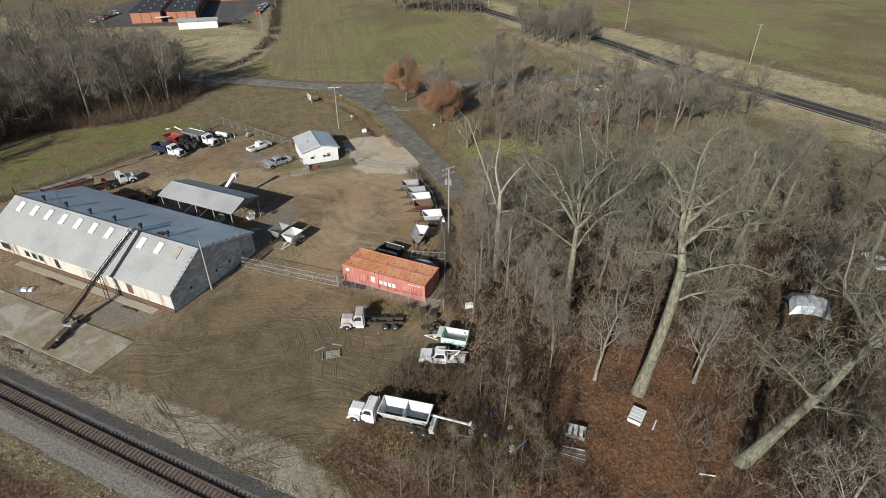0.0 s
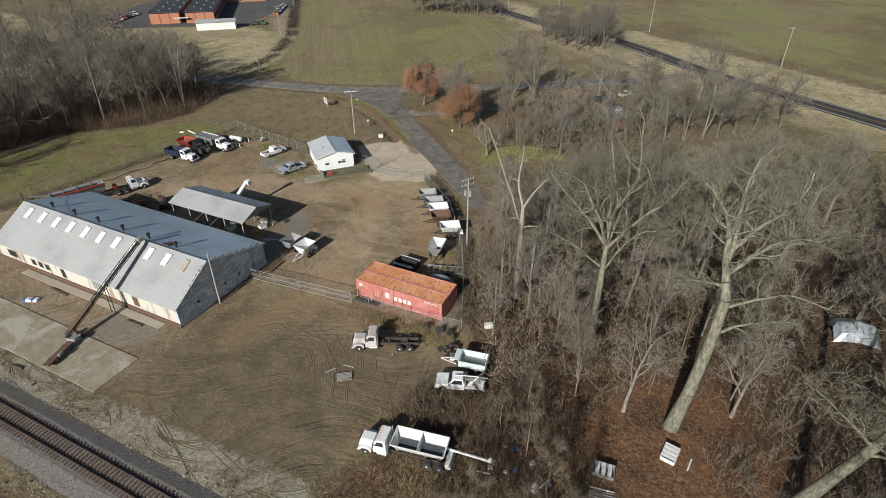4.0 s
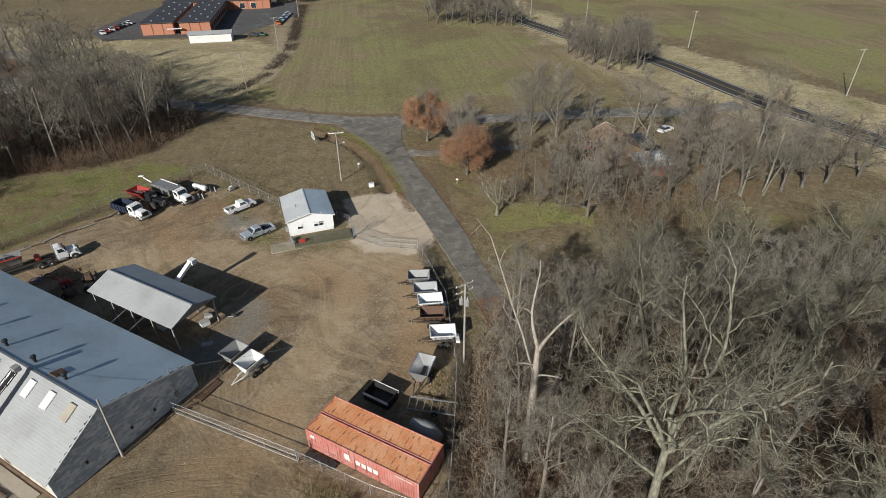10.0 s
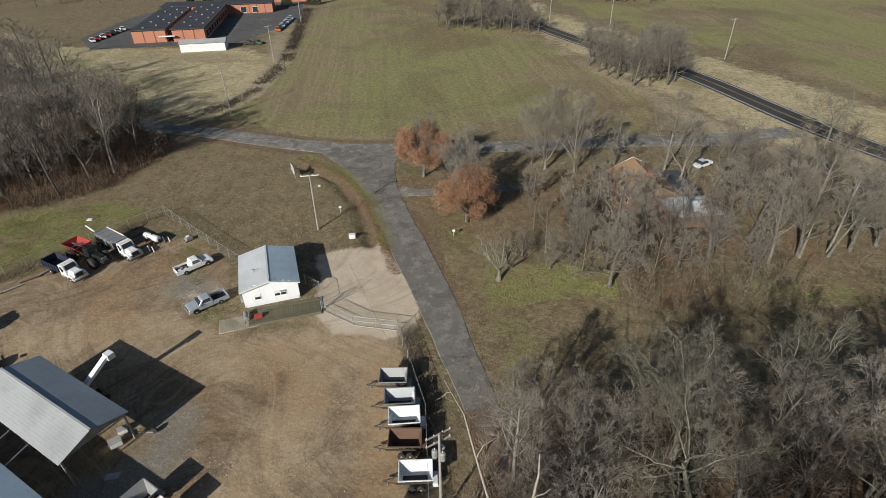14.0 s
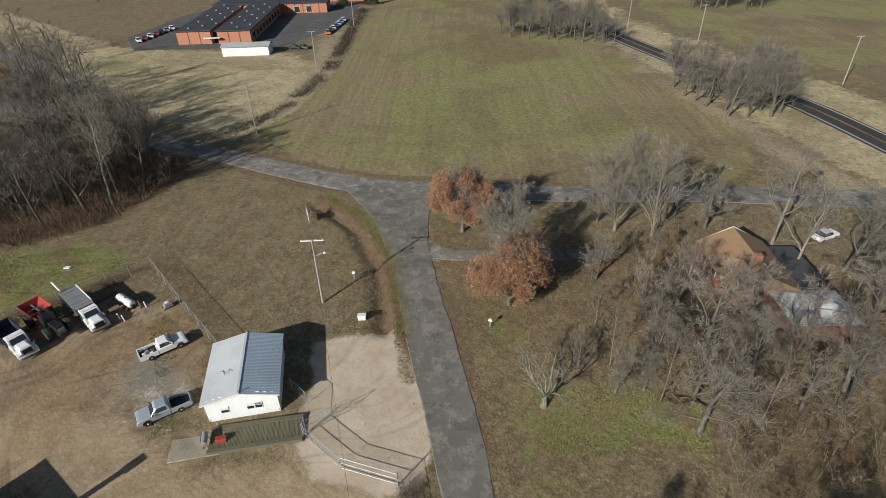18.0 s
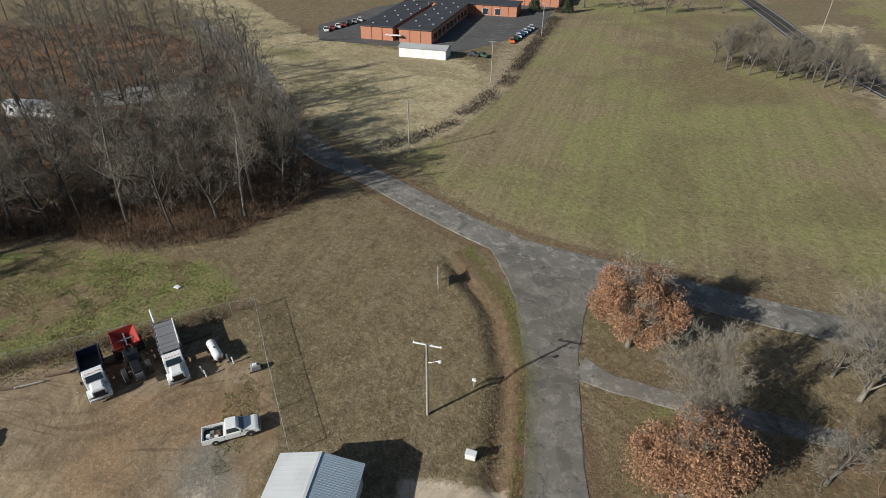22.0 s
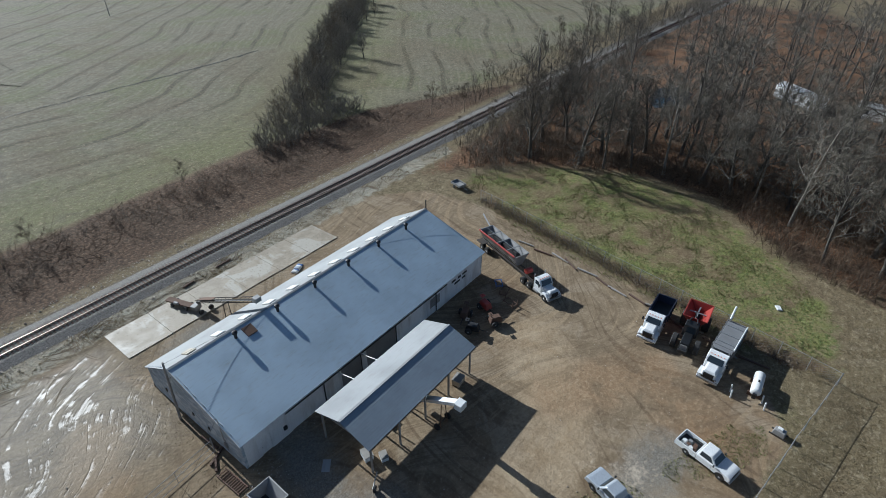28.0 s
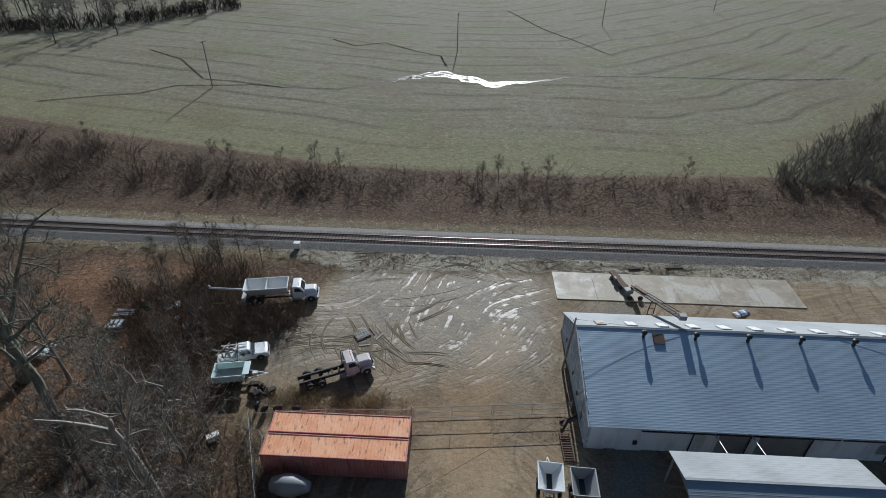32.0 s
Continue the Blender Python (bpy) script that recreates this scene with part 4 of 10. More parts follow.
# white paint set brighter than the south wall to include skylight on this side
WALL_YARD = wall_mat("white_yard_wall", (0.80, 0.81, 0.82), (0.34, 0.30, 0.26), 0.5)
part("wall_north", wall, WALL_YARD, wh, "white painted wall with sliding doors")
for x, w, h in doors:
    d = part("sliding_door" if w > 2 else "side_door", MB().box(x - w / 2, x + w / 2, WY1 - 0.17, WY1 - 0.08, 0, h), WALL_YARD if x > -30 or x < -40 else GREY, wh, bevel=0.02)
    if w > 2:
        part("door_track", MB().box(x - w, x + w * 0.6, WY1 + 0.02, WY1 + 0.10, h + 0.02, h + 0.16), BLACK, wh, "dark sliding-door track")
        part("door_batten", MB().box(x - w / 2 - 0.06, x - w / 2 + 0.06, WY1 + 0.003, WY1 + 0.06, 0.1, h), BLACK, wh)
    else:
        part("door_knob", MB().tube((x + 0.45, WY1 - 0.08, 1.0), (x + 0.45, WY1, 1.0), 0.04), STEEL, d)
for x, nm in ((WX1, "gable_east"), (WX0 + 0.25, "gable_west")):
    mb = MB()
    out = [(WY0, 0), (WY1, 0), (WY1, EAVE_N), (RIDGE_Y, RIDGE_Z - 0.05), (WY0, EAVE_S)]
    n = len(out)
    mb.v = [(x, y, z) for y, z in out] + [(x - 0.25, y, z) for y, z in out]
    mb.f = [tuple(range(n)), tuple(range(2 * n - 1, n - 1, -1))] + [((i + 1) % n, i, i + n, (i + 1) % n + n) for i in range(n)]
    part(nm, mb, WALL_BLOCK, wh, "blue-grey block gable with peeling paint")
for i in range(16):
    z = 0.4 + i * 0.4
    y0 = WY0 + 0.02 if z < EAVE_S else WY0 + (z - EAVE_S) * (RIDGE_Y - WY0) / (RIDGE_Z - EAVE_S) + 0.1
    y1 = WY1 - 0.02 if z < EAVE_N else WY1 - (z - EAVE_N) * (WY1 - RIDGE_Y) / (RIDGE_Z - EAVE_N) - 0.1
    part("block_course", MB().box(WX1 - 0.01, WX1 + 0.018, y0, y1, z + 0.02, z + 0.39 if z < 6.2 else z + 0.3), WALL_BLOCK, wh) if y1 - y0 > 0.5 else None
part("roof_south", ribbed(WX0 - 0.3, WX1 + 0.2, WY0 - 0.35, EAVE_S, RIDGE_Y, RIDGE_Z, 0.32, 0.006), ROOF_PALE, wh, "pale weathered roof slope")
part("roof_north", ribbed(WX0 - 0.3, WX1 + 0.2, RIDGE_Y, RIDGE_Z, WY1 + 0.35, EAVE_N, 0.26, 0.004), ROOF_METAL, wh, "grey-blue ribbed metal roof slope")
part("ridge_cap", MB().prism([(-0.25, -0.10), (0.25, -0.02), (0.0, 0.06)], WX0 - 0.32, WX1 + 0.22, Matrix(((0, 1, 0, 0), (1, 0, 0, RIDGE_Y), (0, 0, 1, RIDGE_Z + 0.02), (0, 0, 0, 1)))), ROOF_PALE, wh)
part("gable_trim", MB().add([(WX1 + 0.21, RIDGE_Y, RIDGE_Z + 0.04), (WX1 + 0.21, WY1 + 0.36, EAVE_N + 0.04), (WX1 + 0.21, WY1 + 0.36, EAVE_N - 0.14), (WX1 + 0.21, RIDGE_Y, RIDGE_Z - 0.14), (WX1 + 0.15, RIDGE_Y, RIDGE_Z + 0.04), (WX1 + 0.15, WY1 + 0.36, EAVE_N + 0.04), (WX1 + 0.15, WY1 + 0.36, EAVE_N - 0.14), (WX1 + 0.15, RIDGE_Y, RIDGE_Z - 0.14)], [(0, 3, 2, 1), (4, 5, 6, 7), (0, 1, 5, 4), (2, 3, 7, 6)]), WHITE, wh)
SKYLIGHT = paint("skylight_panel", (0.80, 0.80, 0.78), 0.3, wear=0.1)
sl_tan = paint("aged_skylight", (0.42, 0.38, 0.31), 0.5)
ang = math.degrees(math.atan(S_SLOPE))
for i in range(11):
    x, y = -20.2 - 3.42 * i, RIDGE_Y - 1.35
    m = pose(x, y, RIDGE_Z - 1.35 * S_SLOPE + 0.05, ang, 0, 0)
    s = part("skylight", MB().hull8((-0.55, 0.55, -0.95, 0.95, 0), (-0.5, 0.5, -0.9, 0.9, 0.12)), sl_tan if i == 0 else SKYLIGHT, wh, "raised white translucent skylight" if i else "yellowed skylight", at=m, bevel=0.02)
for i in range(6):
    x, y = -24.3 - 5.53 * i, RIDGE_Y + 1.15
    z = RIDGE_Z - 1.15 * N_SLOPE
    v = part("roof_vent", MB().tube((x, y, z - 0.1), (x, y, z + 0.62), 0.17, n=12), BLACK, wh, "dark round roof ventilator")
    part("vent_cowl", MB().lathe([(0, 0.2), (0.08, 0.3), (0.3, 0.3), (0.42, 0.1)], (x, y, z + 0.55), (0, 0, 1), 12), BLACK, v)
part("roof_hatch", MB().box(-0.6, 0.6, -0.65, 0.65, 0, 0.12), RUST, wh, "rusty open roof hatch", at=pose(-25.9, -8.7, RIDGE_Z - 1.3 * N_SLOPE + 0.03, -math.degrees(math.atan(N_SLOPE)), 0, 0), bevel=0.02)
# dark openings and patches of the siding wall
for x, w, z0, h, m, nm in ((-45.0, 1.0, 1.1, 1.0, BLACK, "window_opening"), (-46.6, 1.0, 1.1, 1.0, BLACK, "window_opening"), (-48.3, 1.0, 1.1, 1.0, BLACK, "window_opening"), (-41.2, 0.9, 0.9, 1.5, BLACK, "window_opening"), (-33.6, 2.0, 1.1, 1.3, GREY, "boarded_window"), (-53.5, 2.2, 1.2, 1.1, BLACK, "window_opening"), (-25.6, 1.1, 0.9, 1.6, RUST, "rusty_shutter")):
    part(nm, MB().box(x - w / 2, x + w / 2, WY0 - 0.03, WY0 - 0.003, z0, z0 + h), m, wh)
    part("window_trim", MB().box(x - w / 2 - 0.06, x + w / 2 + 0.06, WY0 - 0.06, WY0 - 0.031, z0 + h, z0 + h + 0.08), GREY, wh)
part("foundation", MB().box(WX0 - 0.05, WX1 + 0.05, WY0 - 0.12, WY0 - 0.002, 0, 0.55), RUST, wh, "rust-brown stained foundation")
for x, w, z in ((-50.6, 0.9, 2.5), (-51.9, 0.7, 2.5), (-53.1, 1.0, 2.5), (-51.4, 1.2, 1.9), (-52.9, 0.8, 1.9)):
    part("faded_lettering", MB().box(x - w / 2, x + w / 2, WY1 + 0.003, WY1 + 0.012, z, z + 0.34), BLACK, wh, "faded painted writing")
part("wall_stain", MB().box(-47.6, -45.6, WY1 + 0.003, WY1 + 0.01, 1.2, 2.6), GREY, wh)
part("meter_box", MB().box(-22.4, -22.0, WY1 + 0.002, WY1 + 0.18, 1.1, 1.6), BLACK, wh, bevel=0.02)
# service mast and cable on the east gable
part("service_mast", MB().tube((-17.25, -2.2, 2.2), (-17.25, -2.2, 5.4), 0.05).tube((-17.25, -2.2, 5.4), (-17.0, -2.2, 5.6), 0.05), STEEL, wh)
part("conduit", MB().tube((-17.34, -2.2, 0.6), (-17.34, -2.2, 2.3), 0.04).box(-17.38, -17.2, -2.4, -2.0, 1.2, 1.8), GREY, wh)
for z, y in ((1.8, -13), (1.6, -8), (1.5, -5.2)):
    part("wall_fitting", MB().box(WX1 + 0.035, WX1 + 0.12, y, y + 0.25, z, z + 0.4), BLACK, wh)

# ---- open-sided canopy ----
CX0, CX1, CYS, CYR, CYN, CZR, CZE = -41.0, -24.05, 3.4, 7.05, 10.8, 5.35, 4.1
can = thing("canopy", "open-sided shelter with a pale and grey ribbed metal roof", "shelter", kind="structure")
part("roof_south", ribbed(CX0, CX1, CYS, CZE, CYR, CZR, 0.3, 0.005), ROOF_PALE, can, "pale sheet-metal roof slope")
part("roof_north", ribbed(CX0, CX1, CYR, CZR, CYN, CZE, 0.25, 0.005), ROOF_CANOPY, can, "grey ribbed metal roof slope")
part("ridge_cap", MB().box(CX0, CX1, CYR - 0.12, CYR + 0.12, CZR - 0.01, CZR + 0.06), ROOF_PALE, can)
for x in np.linspace(CX0 + 0.5, CX1 - 0.5, 5):
    for y in (CYS + 0.4, CYN - 0.4):
        part("post", MB().box(x - 0.09, x + 0.09, y - 0.09, y + 0.09, -0.1, CZE - 0.12), POLE_WOOD, can, bevel=0.015)
    part("truss", MB().box(x - 0.05, x + 0.05, CYS + 0.3, CYN - 0.3, CZE - 0.28, CZE - 0.08).add([(x - 0.04, CYS + 0.3, CZE - 0.08), (x - 0.04, CYN - 0.3, CZE - 0.08), (x - 0.04, CYR, CZR - 0.15), (x + 0.04, CYS + 0.3, CZE - 0.08), (x + 0.04, CYN - 0.3, CZE - 0.08), (x + 0.04, CYR, CZR - 0.15)], [(0, 1, 2), (5, 4, 3), (0, 3, 4, 1), (1, 4, 5, 2), (2, 5, 3, 0)]), POLE_WOOD, can)
for y in (CYS + 0.4, CYN - 0.4):
    part("eave_beam", MB().box(CX0 + 0.2, CX1 - 0.2, y - 0.07, y + 0.07, CZE - 0.1, CZE - 0.06), POLE_WOOD, can)
for x in (-29.5, -33.0):
    whole("brace_pipe", MB().tube((x, WY1 + 0.05, 3.2), (x - 0.2, CYS + 0.45, 3.72), 0.07), STEEL, "grey pipe brace between the warehouse and the canopy", "pipe")

# ---- small white office ----
office = thing("office_house", "small white-sided office with a shallow pale metal roof", "house", at=pose(-31.5, 38.0, 0, 0, 0, -42.1), kind="structure")
HL, HW = 4.92, 4.2
hz0, hze, hzr = 0.35, 3.0, 4.05
for y0, y1 in ((-HW + 0.35, -HW + 0.55), (HW - 0.55, HW - 0.35)):
    part("side_wall", MB().box(-HL + 0.3, HL - 0.35, y0, y1, 0, hze + 0.05), SIDING, office)
for x, s in ((HL - 0.35, 1), (-HL + 0.3, -1)):
    mb = MB()
    out = [(-HW + 0.35, 0), (HW - 0.35, 0), (HW - 0.35, hze + 0.05), (0, hzr - 0.06), (-HW + 0.35, hze + 0.05)]
    mb.v = [(x, y, z) for y, z in out] + [(x - 0.2 * s, y, z) for y, z in out]
    mb.f = [tuple(range(5)), tuple(range(9, 4, -1))] + [((i + 1) % 5, i, i + 5, (i + 1) % 5 + 5) for i in range(5)]
    part("gable_wall", mb, SIDING, office)
for z in np.arange(0.45, 3.6, 0.2):
    half = HW - 0.36 if z < hze else (HW - 0.36) * (hzr - z) / (hzr - hze) - 0.1
    part("siding_board", MB().add([(HL - 0.349, -half, z), (HL - 0.349, half, z), (HL - 0.349, half, z + 0.19), (HL - 0.349, -half, z + 0.19), (HL - 0.325, -half, z), (HL - 0.325, half, z)], [(4, 5, 2, 3), (0, 1, 5, 4)]), SIDING, office)
part("roof_west", ribbed(-HL, HL, -HW, hze, 0, hzr, 0.5, 0.003, across=True), ROOF_WHITE, office, "pale metal roof slope")
part("roof_east", ribbed(-HL, HL, 0, hzr, HW, hze, 0.23, 0.010, across=True), ROOF_METAL, office, "grey ribbed metal roof slope")
part("ridge_cap", MB().box(-HL, HL, -0.14, 0.14, hzr - 0.02, hzr + 0.05), ROOF_WHITE, office)
part("fascia", MB().box(HL - 0.02, HL + 0.05, -HW, -HW + 0.12, hze - 0.15, hze), WHITE, office)
fas = MB()
for s in (-1, 1):
    fas.add([(HL + 0.003, 0, hzr), (HL + 0.003, s * HW, hze), (HL + 0.003, s * HW, hze - 0.16), (HL + 0.003, 0, hzr - 0.16), (HL + 0.05, 0, hzr), (HL + 0.05, s * HW, hze), (HL + 0.05, s * HW, hze - 0.16), (HL + 0.05, 0, hzr - 0.16)], [(0, 1, 2, 3), (4, 5, 6, 7), (0, 1, 5, 4), (2, 3, 7, 6)])
part("barge_board", fas, WHITE, office)
for y, w in ((-1.9, 0.9), (1.25, 1.7)):
    wn_ = part("window", MB().box(HL - 0.34, HL - 0.27, y - w / 2, y + w / 2, 1.15, 2.05), WHITE, office, "white-framed window with half-open blinds", bevel=0.01)
    panes = 1 if w < 1 else 2
    for i in range(panes):
        pw = w / panes
        part("pane", MB().box(HL - 0.272, HL - 0.262, y - w / 2 + i * pw + 0.06, y - w / 2 + (i + 1) * pw - 0.06, 1.21, 1.60), GLASS, wn_)
        part("blind", MB().box(HL - 0.272, HL - 0.258, y - w / 2 + i * pw + 0.06, y - w / 2 + (i + 1) * pw - 0.06, 1.66, 1.99), GREY if i else WHITE, wn_)
part("roof_antenna", MB().tube((1.2, -1.9, 3.5), (1.2, -1.9, 4.2), 0.03).tube((1.2, -2.2, 4.15), (1.5, -1.5, 4.15), 0.025).tube((0.9, -1.9, 3.95), (1.7, -1.7, 3.95), 0.02), BLACK, office, "small dark roof aerial")
part("air_conditioner", MB().box(3.0, 3.8, -HW - 0.15, -HW + 0.35, 0.5, 1.2), GREY, office, bevel=0.03)
part("chimney_pipe", MB().tube((HL - 0.15, 0.1, hzr - 0.1), (HL - 0.15, 0.1, hzr + 0.35), 0.06), GREY, office)

# plank deck in front of the office
deck = thing("plank_deck", "weathered greenish plank deck with worn boards", "deck", at=pose(-25.0, 34.1, 0, 0, 0, 46.5), kind="structure")
for i in range(70):
    part("plank", MB().box(-4.83 + i * 0.138, -4.83 + i * 0.138 + 0.12, -1.15 + (0.1 if i % 7 == 3 else 0), 1.15, 0.30, 0.345 + 0.006 * (i % 3)), PLANK_WOOD, deck) if i == 0 else part("plank", bpy.data.objects["plank"].data, None, deck, at=pose(i * 0.138, 0, 0.006 * (i % 4), 0, 0, random.uniform(-0.5, 0.5)))
for y in (-1.45, 1.45):
    part("rim_joist", MB().box(-4.9, 4.9, y - 0.28, y + 0.28, 0.02, 0.36), PLANK_WOOD, deck, bevel=0.02)
    part("edge_board", MB().box(-4.9, 4.9, y - 0.26, y + 0.26, 0.362, 0.40), PLANK_WOOD, deck, bevel=0.01)
whole("office_pad", MB().box(-1.4, 1.4, -2.6, 2.6, -0.2, 0.10), CONCRETE, "small pale concrete pad beside the deck", "slab", kind="structure", at=pose(-29.0, 29.3, 0, 0, 0, -42.1), bevel=0.03)
whole("cooler", MB().hull8((-0.55, 0.55, -0.28, 0.28, 0), (-0.5, 0.5, -0.24, 0.24, 0.4)).box(-0.57, 0.57, -0.3, 0.3, 0.4, 0.5), RED, "red plastic cooler on the plank deck", "cooler", at=pose(-27.2, 31.3, 0.36, 0, 0, 47), bevel=0.03)
bench = thing("grill", "grey metal barbecue grill on the concrete pad", "grill", at=pose(-28.4, 30.2, 0.1, 0, 0, -38))
part("barrel", MB().lathe([(0, 0.1), (0.05, 0.32), (1.5, 0.32), (1.55, 0.1)], (-0.78, 0, 0.85), (1, 0, 0), 14), GREY, bench)
part("lid_handle", MB().tube((-0.5, -0.34, 1.0), (0.5, -0.34, 1.0), 0.03), BLACK, bench)
for x, y in ((-0.6, -0.25), (-0.6, 0.25), (0.6, -0.25), (0.6, 0.25)):
    part("leg", MB().tube((x, y, 0), (x * 0.9, y * 0.7, 0.7), 0.03), BLACK, bench)

# ---- two shipping containers side by side ----
def shipping_container(y, mark):
    c = thing("shipping_container", "faded orange-red steel shipping container with white markings" if mark else "faded orange steel shipping container", "container", "containers side by side", at=pose(0, y, 0))
    L_, W_, H_ = 13.72, 2.44, 2.9
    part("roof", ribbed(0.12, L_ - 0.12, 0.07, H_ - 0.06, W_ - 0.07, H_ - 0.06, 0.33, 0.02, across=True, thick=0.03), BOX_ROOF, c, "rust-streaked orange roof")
    for yy, s in ((0, 1), (W_, -1)):
        mb = MB()
        n = 44
        pts = []
        for i in range(n):
            for u, d in ((0, 0), (0.45, 0), (0.55, 0.036), (0.9, 0.036)):
                pts.append((0.14 + (i + u) * (L_ - 0.28) / n, yy + s * (0.03 + d)))
        pts.append((L_ - 0.14, yy + s * 0.03))
        for x, q in pts:
            mb.v += [(x, q, 0.18), (x, q, H_ - 0.12)]
        for i in range(len(pts) - 1):
            mb.f.append((2 * i, 2 * i + 2, 2 * i + 3, 2 * i + 1) if s > 0 else (2 * i + 1, 2 * i + 3, 2 * i + 2, 2 * i))
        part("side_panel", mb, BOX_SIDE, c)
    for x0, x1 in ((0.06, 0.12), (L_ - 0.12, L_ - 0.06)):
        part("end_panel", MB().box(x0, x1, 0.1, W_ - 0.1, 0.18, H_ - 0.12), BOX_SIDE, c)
    for yy in (0, W_ - 0.1):
        part("top_rail", MB().box(0.0, L_, yy, yy + 0.1, H_ - 0.12, H_), BOX_SIDE, c, bevel=0.01)
        part("bottom_rail", MB().box(0.0, L_, yy, yy + 0.1, 0.08, 0.2), BOX_SIDE, c, bevel=0.01)
    for x in (0, L_ - 0.14):
        part("header", MB().box(x, x + 0.14, 0.1, W_ - 0.1, H_ - 0.13, H_ - 0.01), BOX_SIDE, c, bevel=0.01)
        for yy in (-0.005, W_ - 0.135):
            part("corner_post", MB().box(x - 0.004, x + 0.144, yy, yy + 0.14, 0, H_ + 0.01), BOX_SIDE, c, bevel=0.012)
    for i, yy in enumerate((0.45, 0.95, 1.5, 2.0)):
        part("lock_bar", MB().tube((-0.02, yy, 0.25), (-0.02, yy, H_ - 0.2), 0.02, n=6), STEEL, c)
    if mark:
        wm = paint("marking_white", (0.75, 0.72, 0.68), 0.6, wear=0.3)
        # a plain emblem and a run of plain shapes in place of the painted wordmark
        part("emblem", MB().box(4.9, 5.55, -0.015, 0.012, 1.15, 2.05), wm, c, "white painted emblem")
        for i in range(4):
            part("wordmark_bar", MB().box(6.3 + i * 0.72, 6.82 + i * 0.72, -0.015, 0.012, 1.1, 1.75), wm, c)
        part("mark_plate", MB().box(0.6, 1.1, -0.015, 0.012, 1.9, 2.35), wm, c)
        part("number_bar", MB().box(11.0, 13.0, -0.015, 0.012, 2.42, 2.52), wm, c)
    return c


shipping_container(0.0, True)
shipping_container(2.62, False)


PITCH = paint("pitch_black_paint", (0.012, 0.013, 0.014), 0.45, (0.03, 0.03, 0.028), 0.3)
DULL_STEEL = paint("dull_bed_steel", (0.30, 0.30, 0.305), 0.5, (0.14, 0.12, 0.1), 0.5, 0.4)
TARP = paint("mesh_tarp", (0.19, 0.195, 0.205), 0.8, (0.10, 0.09, 0.08), 0.5)


# ---- vehicles and farm machinery; each points along its own +x ----
def wheel(parent, x, y, r, w, rim=STEEL, name="wheel"):
    s = 1 if y > 0 else -1
    key = "tyre_%g_%g_%s" % (r, w, rim.name)
    if key not in MATS:
        MATS[key] = MB().lathe([(-w / 2, r * 0.55), (-w / 2, r * 0.88), (-w * 0.36, r), (w * 0.36, r), (w / 2, r * 0.88), (w / 2, r * 0.55)], (0, 0, 0), (0, 1, 0), 18).mesh("tyre", RUBBER, smooth=False)
        MATS[key + "rim"] = MB().lathe([(0, r * 0.16), (0.02, r * 0.2), (-0.05, r * 0.36), (-0.02, r * 0.56), (-0.06, r * 0.57)], (0, 0, 0), (0, 1, 0), 14).mesh("rim", rim)
    t = part(name, MATS[key], None, parent, at=pose(x, y, r))
    part("rim", MATS[key + "rim"], None, t, at=pose(0, s * (w / 2 + 0.005), 0, 0, 0, 0 if s > 0 else 180))
    return t


def shell(mb, top, bottom, t=0.06):
    """An open hopper: (x0, x1, y0, y1, z) at the rim and at the floor, with wall thickness."""
    rings = []
    for (x0, x1, y0, y1, z), d in ((bottom, 0), (top, 0), (top, t), ((*bottom[:4], bottom[4] + t), t)):
        rings.append([(x0 + d, y0 + d, z), (x1 - d, y0 + d, z), (x1 - d, y1 - d, z), (x0 + d, y1 - d, z)])
    v = [p for r in rings for p in r]
    f = [(3, 2, 1, 0)]
    for a in range(3):
        f += [(4 * a + i, 4 * a + (i + 1) % 4, 4 * a + 4 + (i + 1) % 4, 4 * a + 4 + i) for i in range(4)]
    f.append((12, 13, 14, 15))
    return mb.add(v, f)


